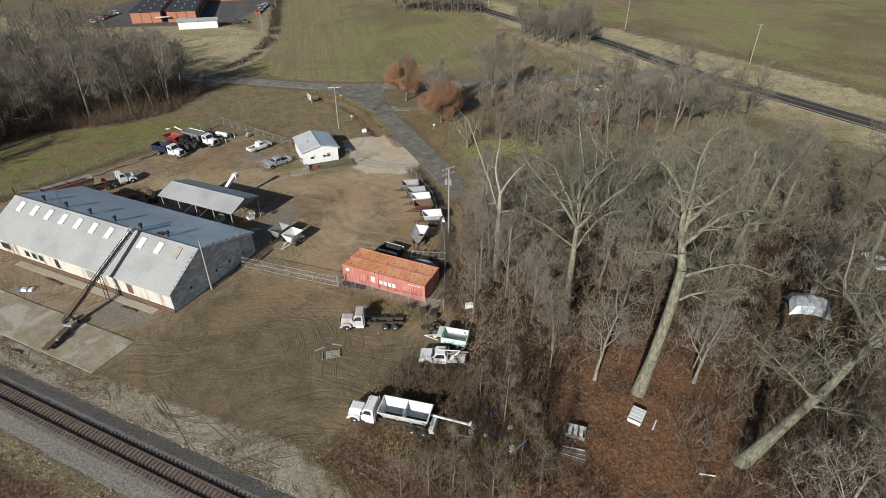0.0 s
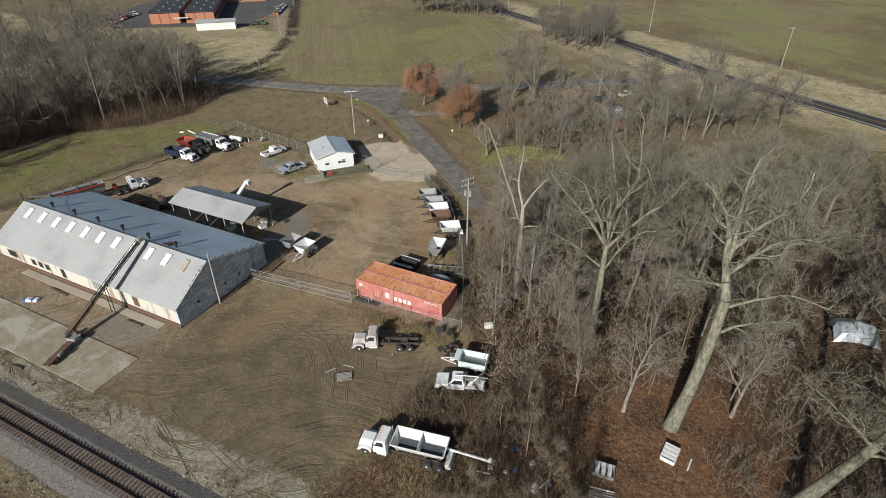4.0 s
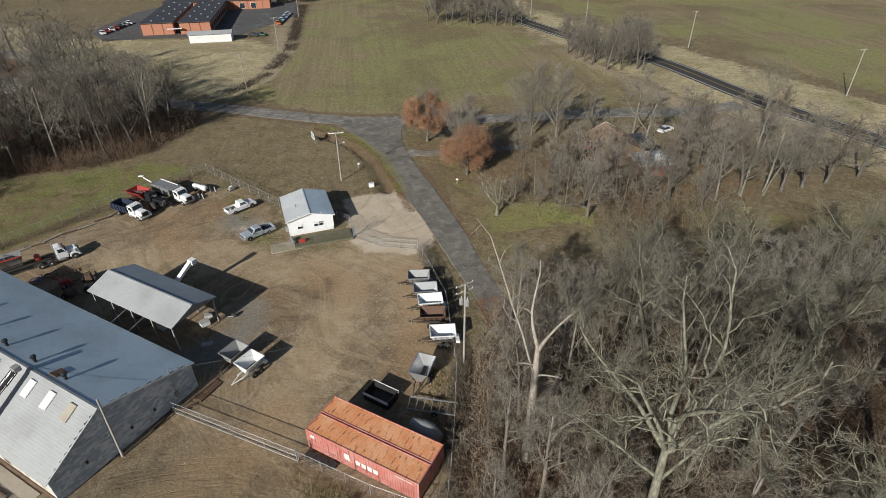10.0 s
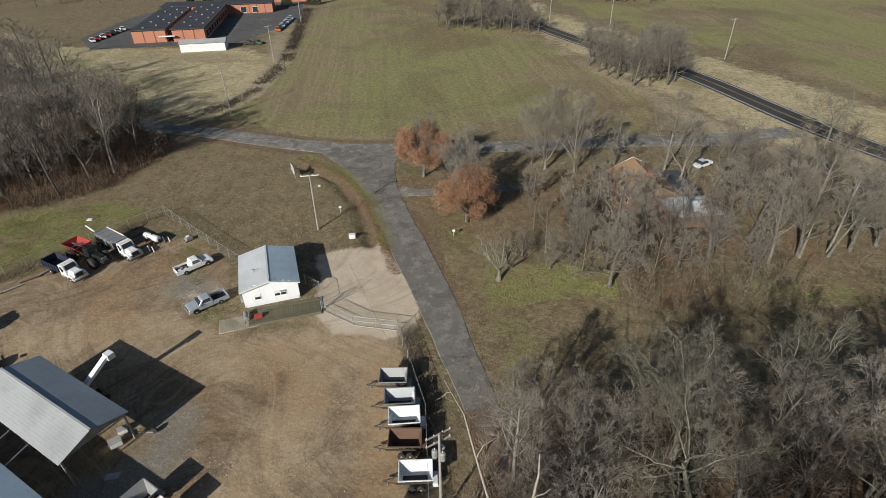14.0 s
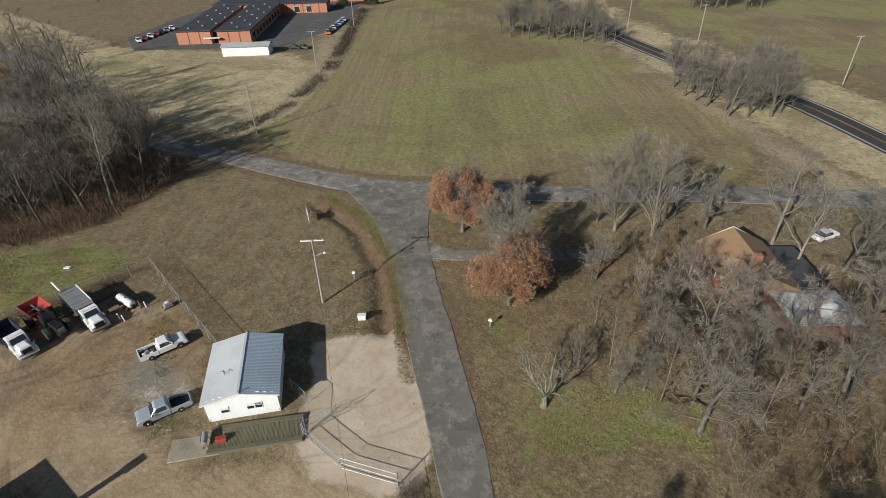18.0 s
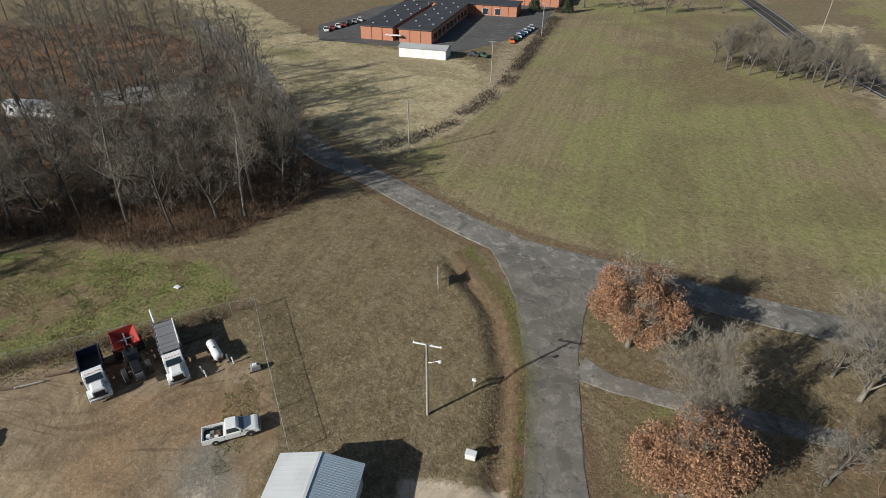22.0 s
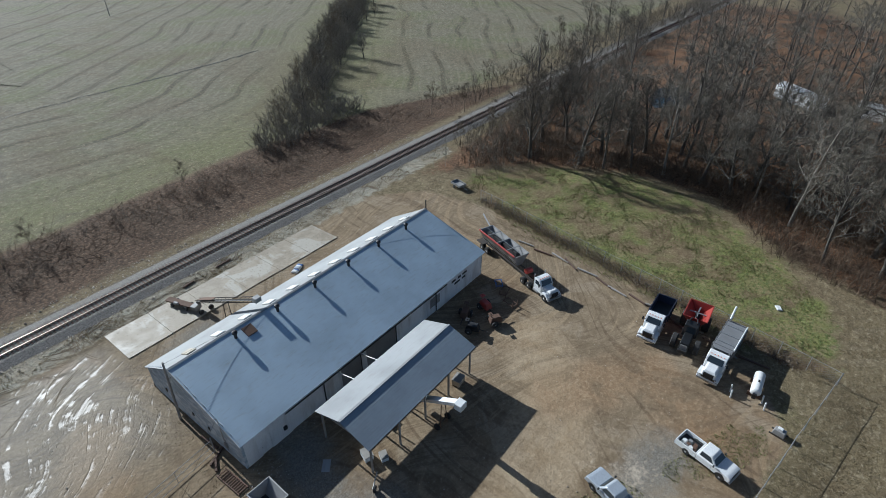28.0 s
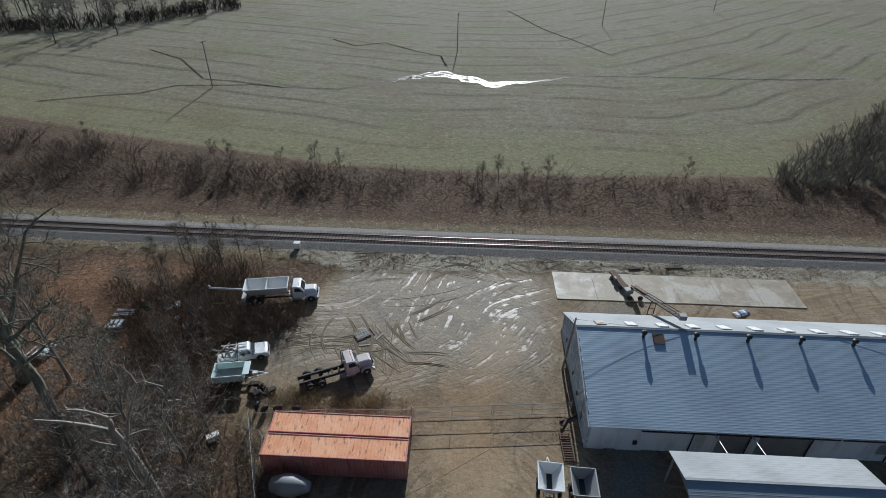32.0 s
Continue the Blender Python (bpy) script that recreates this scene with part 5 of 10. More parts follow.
def big_cab(t, x, color, z=0.95, sleeper=0.0, stacks=True):
    """Hood, cab, glass and fittings of a long-nosed lorry whose bumper is at x."""
    w = 1.05
    part("hood", MB().hull8((x - 1.75, x - 0.1, -0.78, 0.78, z), (x - 1.75, x - 0.22, -0.7, 0.7, z + 0.72)).hull8((x - 1.75, x - 0.25, -0.68, 0.68, z + 0.7), (x - 1.75, x - 0.4, -0.55, 0.55, z + 0.84)), color, t, bevel=0.07)
    part("cab", MB().prism([(x - 3.25 - sleeper, z - 0.3), (x - 1.75, z - 0.3), (x - 1.72, z + 0.85), (x - 2.15, z + 1.58), (x - 2.5, z + 1.68), (x - 3.2 - sleeper, z + 1.66)], -w, w), color, t, bevel=0.06)
    part("windscreen", MB().add([(x - 1.70, -0.86, z + 0.90), (x - 1.70, 0.86, z + 0.90), (x - 2.10, 0.78, z + 1.53), (x - 2.10, -0.78, z + 1.53), (x - 1.74, -0.86, z + 0.88), (x - 1.74, 0.86, z + 0.88), (x - 2.14, 0.78, z + 1.51), (x - 2.14, -0.78, z + 1.51)], [(0, 1, 2, 3), (7, 6, 5, 4), (0, 4, 5, 1), (2, 6, 7, 3), (1, 5, 6, 2), (3, 7, 4, 0)]), GLASS, t)
    for s in (-1, 1):
        part("side_window", MB().prism([(x - 2.95, z + 0.85), (x - 2.0, z + 0.85), (x - 2.3, z + 1.45), (x - 2.95, z + 1.45)], s * (w + 0.004) - 0.012, s * (w + 0.004) + 0.012), GLASS, t)
        part("fender", MB().prism([(x - 1.6, z - 0.35), (x - 1.55, z + 0.12), (x - 1.25, z + 0.3), (x - 0.6, z + 0.3), (x - 0.18, z + 0.05), (x - 0.1, z - 0.3), (x - 0.35, z - 0.3), (x - 0.5, z - 0.02), (x - 0.95, z + 0.1), (x - 1.3, z - 0.02), (x - 1.45, z - 0.35)], s * 0.95 - 0.22, s * 0.95 + 0.22), color, t, bevel=0.03)
        part("headlight", MB().box(x - 0.14, x - 0.06, s * 0.82 - 0.12, s * 0.82 + 0.12, z - 0.02, z + 0.16), STEEL, t, bevel=0.02)
        part("mirror", MB().box(x - 1.95, x - 1.88, s * 1.28 - 0.1, s * 1.28 + 0.1, z + 0.85, z + 1.35).tube((x - 1.9, s * 1.04, z + 1.1), (x - 1.9, s * 1.25, z + 1.1), 0.02, n=6), BLACK, t)
        part("fuel_tank", MB().lathe([(0, 0.2), (0.04, 0.3), (1.06, 0.3), (1.1, 0.2)], (x - 3.3, s * 0.85, 0.62), (1, 0, 0), 12), STEEL, t)
        if stacks:
            part("exhaust_stack", MB().tube((x - 3.35 - sleeper, s * 0.9, 0.8), (x - 3.35 - sleeper, s * 0.9, z + 2.05), 0.07, n=10), STEEL, t)
    part("grille", MB().box(x - 0.12, x - 0.03, -0.55, 0.55, z + 0.02, z + 0.62), BLACK, t, bevel=0.02)
    part("bumper", MB().box(x - 0.18, x + 0.04, -1.15, 1.15, 0.45, 0.75), STEEL if stacks else color, t, bevel=0.04)
    for i in range(5):
        part("marker_lamp", MB().box(x - 2.42, x - 2.32, -0.7 + i * 0.35 - 0.05, -0.7 + i * 0.35 + 0.05, z + 1.66, z + 1.72), ORANGE_P, t)


RIM_PALE = paint("pale_rim_paint", (0.62, 0.62, 0.60), 0.45, wear=0.4)


def lorry_frame(t, x_front, x_rear, axles, r=0.5, rim=RIM_PALE, steer=None):
    for y in (-0.48, 0.38):
        part("frame_rail", MB().box(x_rear, x_front - 0.3, y, y + 0.1, 0.62, 0.88), CHASSIS, t)
    for x in (x_rear, (x_rear + x_front) / 2 - 0.9):
        part("cross_member", MB().box(x + 0.002, x + 0.11, -0.378, 0.378, 0.65, 0.85), CHASSIS, t)
    for y in (-0.98, 0.98):
        wheel(t, steer if steer is not None else x_front - 0.95, y, r, 0.3, rim)
    for x in axles:
        part("axle", MB().tube((x, -0.95, r), (x, 0.95, r), 0.1), CHASSIS, t)
        for y in (-1.02, -0.68, 0.68, 1.02):
            wheel(t, x, y, r, 0.29, rim)


def spreader_box(t, x0, x1, zb, zt, mat, half=1.22, floor=0.4, divide=True, load=None):
    m = shell(MB(), (x0, x1, -half, half, zt), (x0 + 0.45, x1 - 0.3, -floor, floor, zb))
    b = part("hopper", m, mat, t, "open steel spreader hopper with sloping sides")
    part("rim_rail", MB().box(x0 - 0.03, x1 + 0.03, -half - 0.05, -half + 0.03, zt - 0.06, zt + 0.05).box(x0 - 0.03, x1 + 0.03, half - 0.03, half + 0.05, zt - 0.06, zt + 0.05).box(x0 - 0.05, x0 + 0.03, -half, half, zt - 0.06, zt + 0.05).box(x1 - 0.03, x1 + 0.05, -half, half, zt - 0.06, zt + 0.05), mat, b)
    if divide:
        xm = (x0 + x1) / 2
        part("divider", MB().add([(xm - 0.03, -half + 0.05, zt), (xm - 0.03, half - 0.05, zt), (xm - 0.03, floor * 0.9, zb + 0.1), (xm - 0.03, -floor * 0.9, zb + 0.1), (xm + 0.03, -half + 0.05, zt), (xm + 0.03, half - 0.05, zt), (xm + 0.03, floor * 0.9, zb + 0.1), (xm + 0.03, -floor * 0.9, zb + 0.1)], [(0, 1, 2, 3), (7, 6, 5, 4), (0, 4, 5, 1)]), mat, b)
    n = 4
    for i in range(n):
        x = x0 + 0.5 + (x1 - x0 - 1.0) * i / (n - 1)
        for s in (-1, 1):
            part("side_rib", MB().add([(x - 0.04, s * (half + 0.01), zt - 0.1), (x + 0.04, s * (half + 0.01), zt - 0.1), (x + 0.04, s * (floor + 0.08), zb), (x - 0.04, s * (floor + 0.08), zb), (x - 0.04, s * (half + 0.06), zt - 0.1), (x + 0.04, s * (half + 0.06), zt - 0.1), (x + 0.04, s * (floor + 0.14), zb), (x - 0.04, s * (floor + 0.14), zb)], [(4, 5, 6, 7), (0, 4, 7, 3), (1, 2, 6, 5)]), mat, b)
    part("conveyor_floor", MB().box(x0 + 0.5, x1 - 0.3, -0.3, 0.3, zb + 0.065, zb + 0.09), BLACK, b)
    if load:
        part("load", MB().hull8((x0 + 0.3, x1 - 0.3, -floor - 0.25, floor + 0.25, zb + 0.4), (x0 + 1.0, x1 - 1.0, -0.3, 0.3, zt - 0.1)), load, b)
    return b


def dump_box(t, x0, x1, zb, zt, mat, inner=None, half=1.18, ribs=5):
    b = part("dump_bed", shell(MB(), (x0, x1, -half, half, zt), (x0 + 0.05, x1, -half + 0.05, half - 0.05, zb), 0.07), mat, t, "open dump bed")
    if inner:
        part("bed_liner", MB().box(x0 + 0.12, x1 - 0.1, -half + 0.13, half - 0.13, zb + 0.075, zb + 0.1), inner, b)
    part("tailgate", MB().box(x0 - 0.06, x0 - 0.004, -half, half, zb - 0.05, zt + 0.02), mat, b, bevel=0.02)
    part("cab_guard", MB().box(x1 + 0.004, x1 + 0.65, -half + 0.1, half - 0.1, zt - 0.02, zt + 0.06), mat, b, bevel=0.02)
    for i in range(ribs):
        x = x0 + 0.4 + (x1 - x0 - 0.8) * i / (ribs - 1)
        for s in (-1, 1):
            part("side_rib", MB().box(x - 0.05, x + 0.05, s * (half + 0.055) - 0.05, s * (half + 0.055) + 0.05, zb, zt - 0.05), mat, b)
    return b


# white spreader lorry beside the track
t = thing("spreader_truck", "white lorry with an open white fertiliser spreader hopper", "truck", at=pose(19.6, -20.7, 0, 0, 0, 190))
lorry_frame(t, 5.0, -4.6, (-2.6, -3.9))
big_cab(t, 5.0, TRUCK_WHITE)
spreader_box(t, -4.4, 1.2, 1.15, 2.75, WHITE)
part("spinner_guard", MB().hull8((-5.1, -4.5, -1.0, 1.0, 0.7), (-4.9, -4.4, -0.9, 0.9, 1.2)), WHITE, t, bevel=0.03)
part("auger_boom", MB().tube((-4.3, -0.3, 2.2), (-8.9, 0.2, 2.5), 0.13, n=10).tube((-8.7, 0.2, 2.4), (-8.9, 0.2, 2.9), 0.14, n=10), TRUCK_WHITE, t, "white auger tube")
for i in range(4):
    part("ladder_rung", MB().tube((1.35, -1.15, 0.8 + i * 0.4), (1.35, -0.75, 0.8 + i * 0.4), 0.025, n=6), STEEL, t)


def pickup(name, label, at, color, bed="open", load=None, long=5.7):
    """A full-size pickup: bonnet, cab, bed, bumpers, glass and lamps."""
    t = thing(name, label, "pickup", at=at)
    f = long / 2
    h0, h1, hr = 0.52, 1.12, 1.86
    part("lower_body", MB().prism([(-f + 0.1, h0), (-f + 0.55, 0.42), (f - 1.5, 0.42), (f - 0.1, h0 - 0.05), (f, 0.75), (f - 0.05, 1.02), (f - 0.35, h1), (f - 1.55, h1 + 0.08), (-f + 0.05, h1 - 0.02)] if bed == "cap" else [(f - 3.45, 0.42), (f - 1.5, 0.42), (f - 0.1, h0 - 0.05), (f, 0.75), (f - 0.05, 1.02), (f - 0.35, h1), (f - 1.55, h1 + 0.08), (f - 3.45, h1 + 0.05)], -0.98, 0.98), color, t, bevel=0.06)
    part("cab_top", MB().hull8((f - 3.42, f - 1.45, -0.92, 0.92, h1 + 0.02), (f - 3.25, f - 2.15, -0.72, 0.72, hr)), color, t, bevel=0.06)
    part("windscreen", MB().add([(f - 1.50, -0.8, h1 + 0.14), (f - 1.50, 0.8, h1 + 0.14), (f - 2.10, 0.66, hr - 0.08), (f - 2.10, -0.66, hr - 0.08), (f - 1.6, -0.8, h1 + 0.12), (f - 1.6, 0.8, h1 + 0.12), (f - 2.2, 0.66, hr - 0.1), (f - 2.2, -0.66, hr - 0.1)], [(0, 1, 2, 3), (7, 6, 5, 4), (0, 4, 5, 1), (1, 5, 6, 2), (2, 6, 7, 3), (3, 7, 4, 0)]), GLASS, t)
    for s in (-1, 1):
        part("side_window", MB().add([(f - 3.2, s * 0.90, h1 + 0.16), (f - 1.85, s * 0.90, h1 + 0.16), (f - 2.25, s * 0.765, hr - 0.12), (f - 3.15, s * 0.765, hr - 0.12), (f - 3.2, s * 0.86, h1 + 0.16), (f - 1.85, s * 0.86, h1 + 0.16), (f - 2.25, s * 0.72, hr - 0.12), (f - 3.15, s * 0.72, hr - 0.12)], [(0, 1, 2, 3) if s < 0 else (3, 2, 1, 0), (0, 4, 5, 1), (2, 6, 7, 3)]), GLASS, t)
        part("mirror", MB().box(f - 1.75, f - 1.62, s * 1.1 - 0.1, s * 1.1 + 0.1, h1 + 0.1, h1 + 0.32), BLACK, t, bevel=0.02)
        part("headlight", MB().box(f - 0.1, f + 0.012, s * 0.78 - 0.14, s * 0.78 + 0.14, 0.78, 0.96), STEEL, t, bevel=0.02)
        part("door_seam", MB().box(f - 1.93, f - 1.91, s * 0.985 - 0.004, s * 0.985 + 0.004, 0.55, h1 + 0.02), BLACK, t)
        part("tail_lamp", MB().box(-f - 0.01, -f + 0.06, s * 0.88 - 0.08, s * 0.88 + 0.08, 0.75, 1.05), RED, t)
        part("wheel_arch", MB().prism([(0.5 * math.cos(a), 0.5 * math.sin(a)) for a in np.linspace(0, math.pi, 9)], s * 0.985 - 0.01, s * 0.985 + 0.01, pose(f - 0.95, 0, 0.42)), BLACK, t)
    part("grille", MB().box(f - 0.06, f + 0.014, -0.6, 0.6, 0.72, 0.98), BLACK, t, bevel=0.02)
    part("front_bumper", MB().box(f - 0.12, f + 0.1, -0.97, 0.97, 0.42, 0.62), STEEL, t, bevel=0.04)
    part("rear_bumper", MB().box(-f - 0.12, -f + 0.02, -0.92, 0.92, 0.45, 0.62), STEEL, t, bevel=0.03)
    if bed == "open":
        b = part("bed", shell(MB(), (-f, f - 3.5, -0.98, 0.98, h1), (-f, f - 3.5, -0.98, 0.98, 0.48), 0.09), color, t)
        part("bed_floor", MB().box(-f + 0.12, f - 3.62, -0.86, 0.86, 0.575, 0.60), BLACK, b)
        for s in (-0.77, 0.77):
            part("wheel_well", MB().box(-0.45 - 1.15, 0.45 - 1.15, s - 0.11, s + 0.11, 0.6, 0.82), BLACK, b)
    else:
        b = part("flat_bed", MB().box(-f, f - 3.5, -1.02, 1.02, 0.78, 0.9).box(f - 3.56, f - 3.5, -1.0, 1.0, 0.9, 1.7), color, t, bevel=0.02)
    if load:
        g = np.random.default_rng(3)
        for i in range(12):
            x, y = g.uniform(-f + 0.5, f - 4.0), g.uniform(-0.6, 0.6)
            s = g.uniform(0.12, 0.3)
            part("load_piece", MB().hull8((x - s, x + s, y - s * 0.7, y + s * 0.7, 0.6), (x - s * 0.7, x + s * 0.7, y - s * 0.6, y + s * 0.6, 0.6 + s * 1.6)), load[i % len(load)], b)
    for x in (f - 0.95, -f + 1.25):
        for y in (-0.86, 0.86):
            wheel(t, x, y, 0.40, 0.27)
    return t


pickup("white_pickup", "white pickup truck with white sacks and scrap in its open bed", pose(-45.35, 35.2, 0, 0, 0, 75), TRUCK_WHITE, load=(WHITE, GREY, RUST))
pickup("silver_pickup", "silver pickup truck with a dark open bed", pose(-35.9, 29.9, 0, 0, 0, 250), SILVER)
t = pickup("flatbed_pickup", "white flatbed work pickup loaded with timber scraps", pose(20.8, -9.7, 0, 0, 0, 199), TRUCK_WHITE, bed="flat")
g = np.random.default_rng(8)
for i in range(14):
    x, y, a = g.uniform(-2.6, -0.4), g.uniform(-0.7, 0.7), g.uniform(0, 360)
    part("timber", MB().box(-g.uniform(0.5, 1.3), g.uniform(0.5, 1.2), -0.06, 0.06, -0.05, 0.05), POLE_WOOD if i % 3 else RUST, t, at=pose(x, y, 1.0 + 0.07 * i, g.uniform(-8, 8), g.uniform(-22, 18), a))
part("loader_arm", MB().tube((-1.0, 0.6, 0.9), (-2.2, 0.3, 2.2), 0.07).tube((-2.2, 0.3, 2.2), (0.6, 0.1, 2.0), 0.06), WHITE, t, "white crane arm")

# white dump trailer next to it
t = thing("dump_trailer", "pale teal open dump trailer with a grey floor", "trailer", at=pose(21.0, -6.2, 0, 0, 0, 190))
TEAL = paint("pale_teal_paint", (0.62, 0.73, 0.71), 0.6, (0.34, 0.44, 0.42), 0.6)
dump_box(t, -1.7, 1.6, 0.8, 1.75, TEAL, GREY, half=1.1)
part("drawbar", MB().tube((2.0, -0.6, 0.7), (4.1, 0, 0.6), 0.06).tube((2.0, 0.6, 0.7), (4.1, 0, 0.6), 0.06).box(2.4, 2.9, -0.2, 0.2, 0.7, 1.0), WHITE, t)
part("subframe", MB().box(-2.1, 2.1, -0.5, -0.4, 0.6, 0.78).box(-2.1, 2.1, 0.4, 0.5, 0.6, 0.78), CHASSIS, t)
for x in (-0.6, 0.3):
    for y in (-1.0, 1.0):
        wheel(t, x, y, 0.38, 0.24)

# old lorry stripped to its chassis
t = thing("chassis_truck", "faded mauve old lorry with a bare rusty chassis", "truck", at=pose(9.3, -7.5, 0, 0, 0, 205))
lorry_frame(t, 4.2, -4.3, (-1.9, -3.2))
big_cab(t, 4.2, FADED)
part("fifth_plate", MB().box(-2.9, -2.0, -0.5, 0.5, 0.88, 0.97), RUST, t)
part("deck_rail", MB().box(-4.3, 1.0, -0.58, -0.40, 0.885, 1.08), CHASSIS, t)
part("deck_rail", MB().box(-4.3, 1.0, 0.40, 0.58, 0.885, 1.08), CHASSIS, t)
part("battery_box", MB().box(0.2, 1.0, -1.0, -0.6, 0.5, 0.95), GREY, t, bevel=0.03)
part("cross_member", MB().box(-0.6, -0.4, -0.5, 0.5, 0.7, 1.0).box(0.2, 0.35, -0.5, 0.5, 0.7, 1.05), RUST, t)

# tractor unit with a grain trailer by the west fence
t = thing("grain_truck", "white lorry coupled to a grey hopper trailer with rolled red tarp", "truck", at=pose(-61.0, 4.0, 0, 0, 0, 69))
lorry_frame(t, 8.6, 2.0, (3.0, 4.3))
big_cab(t, 8.6, TRUCK_WHITE)
spreader_box(t, -7.6, 1.2, 1.5, 3.3, GREY, half=1.25, floor=0.45, load=LOAD)
part("tarp_roll", MB().tube((-7.4, -1.30, 3.42), (1.1, -1.30, 3.42), 0.14, n=8), RED, t, "rolled faded red tarp")
part("side_board", MB().box(-7.4, 1.1, 1.31, 1.35, 2.9, 3.2), RED, t, "faded red side board")
part("bow", MB().box(-5.6, -5.5, -1.25, 1.25, 3.3, 3.38).box(-3.3, -3.2, -1.25, 1.25, 3.3, 3.38).box(-1.0, -0.9, -1.25, 1.25, 3.3, 3.38).box(-7.5, 1.1, -0.04, 0.04, 3.38, 3.44), STEEL, t)
part("trailer_frame", MB().box(-8.2, 4.5, -0.5, -0.38, 1.0, 1.25).box(-8.2, 4.5, 0.38, 0.5, 1.0, 1.25).box(-8.2, -6.6, -1.2, 1.2, 1.05, 1.2), CHASSIS, t)
part("hydraulic_tank", MB().lathe([(0, 0.2), (0.05, 0.42), (1.0, 0.42), (1.05, 0.2)], (2.9, -0.5, 1.75), (0, 1, 0), 12), RED, t, "red round tank")
for x in (-6.9, -5.7):
    for y in (-1.02, -0.68, 0.68, 1.02):
        wheel(t, x, y, 0.5, 0.29)
part("auger_boom", MB().tube((-7.5, 0.9, 3.0), (-10.6, 1.6, 3.7), 0.12, n=8), STEEL, t)

# three working trucks parked in a row
t = thing("navy_dump_truck", "white-cabbed lorry with a dark navy dump bed", "truck", "parked trucks", at=pose(-62.0, 24.4, 0, 0, 0, 2))
lorry_frame(t, 4.2, -3.4, (-1.9,), r=0.48)
big_cab(t, 4.2, TRUCK_WHITE, stacks=False)
dump_box(t, -3.4, 0.6, 1.1, 2.3, NAVY, BLACK)
t = thing("spreader_tractor", "big-tyred black field spreader with a red hopper", "spreader", "parked trucks", at=pose(-62.2, 28.5, 0, 0, 0, 3))
for y in (-0.5, 0.35):
    part("frame_rail", MB().box(-4.0, 4.2, y, y + 0.15, 0.9, 1.2), CHASSIS, t)
part("bonnet", MB().hull8((1.7, 4.2, -0.55, 0.55, 1.1), (1.8, 4.0, -0.48, 0.48, 2.0)), PITCH, t, bevel=0.06)
part("cab", MB().hull8((0.3, 1.8, -0.85, 0.85, 1.3), (0.4, 1.65, -0.75, 0.75, 2.9)), PITCH, t, bevel=0.06)
part("cab_glass", MB().hull8((1.79, 1.83, -0.7, 0.7, 2.0), (1.68, 1.71, -0.66, 0.66, 2.75)), GLASS, t)
part("grille", MB().box(4.16, 4.24, -0.4, 0.4, 1.2, 1.85), GREY, t)
spreader_box(t, -3.9, -0.2, 1.4, 2.8, RED, half=1.4, divide=False)
part("hydraulic_hoses", MB().tube((-0.2, -0.3, 2.9), (1.2, -0.5, 3.1), 0.07).tube((-0.2, 0.3, 2.9), (1.0, 0.5, 3.05), 0.07).tube((-1.6, -0.2, 2.9), (0.0, 0.1, 3.15), 0.06), BLACK, t)
part("front_weights", MB().box(4.25, 4.6, -0.5, 0.5, 0.9, 1.3), BLACK, t, bevel=0.03)
part("hopper_screen", MB().box(-3.4, -0.5, -0.09, 0.09, 2.35, 2.4).box(-2.2, -2.0, -1.0, 1.0, 2.35, 2.4), STEEL, t)
for x, r, w in ((2.7, 0.92, 0.62), (-2.3, 0.95, 0.8)):
    for y in (-1.3, 1.3):
        wheel(t, x, y, r, w, rim=BLACK)
part("auger", MB().tube((-3.5, -0.2, 1.7), (-4.3, -0.3, 2.2), 0.15, n=8), RED, t)
t = thing("white_dump_truck", "white long-nosed lorry with a grey tarped dump bed", "truck", "parked trucks", at=pose(-60.6, 32.6, 0, 0, 0, -3))
lorry_frame(t, 5.2, -4.5, (-2.2, -3.5))
big_cab(t, 5.2, TRUCK_WHITE)
dump_box(t, -4.5, 0.9, 1.1, 2.45, DULL_STEEL, GREY)
part("tarp", MB().hull8((-4.35, 0.8, -1.08, 1.08, 2.38), (-4.25, 0.7, -1.0, 1.0, 2.48)), TARP, t, "grey mesh tarp")
for x in (-3.4, -1.6, 0.0):
    part("tarp_bow", MB().box(x - 0.05, x + 0.05, -1.15, 1.15, 2.47, 2.54), STEEL, t)
part("tarp_roll", MB().tube((-4.4, 1.12, 2.56), (0.8, 1.12, 2.56), 0.09, n=8), WHITE, t)
part("auger_boom", MB().tube((-4.4, -0.9, 2.7), (-6.6, -1.0, 3.2), 0.13, n=8), TRUCK_WHITE, t)

t = thing("fuel_tank", "white horizontal fuel tank on skids", "tank", at=pose(-58.0, 37.0, 0, 0, 0, 3))
part("shell", MB().lathe([(-1.75, 0.2), (-1.68, 0.42), (-1.5, 0.56), (1.5, 0.56), (1.68, 0.42), (1.75, 0.2)], (0, 0, 1.0), (1, 0, 0), 20), WHITE, t, smooth=True)
for x in (-1.1, 1.1):
    part("skid", MB().box(x - 0.12, x + 0.12, -0.7, 0.7, 0, 0.5), RUST, t)
part("pump", MB().box(1.7, 2.0, -0.2, 0.2, 0.4, 1.0), BLACK, t)
part("filler_cap", MB().tube((0.3, 0, 1.5), (0.3, 0, 1.75), 0.1), BLACK, t)
for x, y in ((-56.0, 34.9), (-55.2, 35.1), (-55.5, 38.4), (-56.4, 38.0)):
    whole("guard_post", MB().tube((0, 0, -0.2), (0, 0, 1.0), 0.09, n=10).lathe([(0, 0.09), (0.05, 0.05)], (0, 0, 1.0), (0, 0, 1), 10), WHITE, "short white pipe post beside the tank", "bollard", "guard posts", at=pose(x, y, 0, 4, -3, 0))
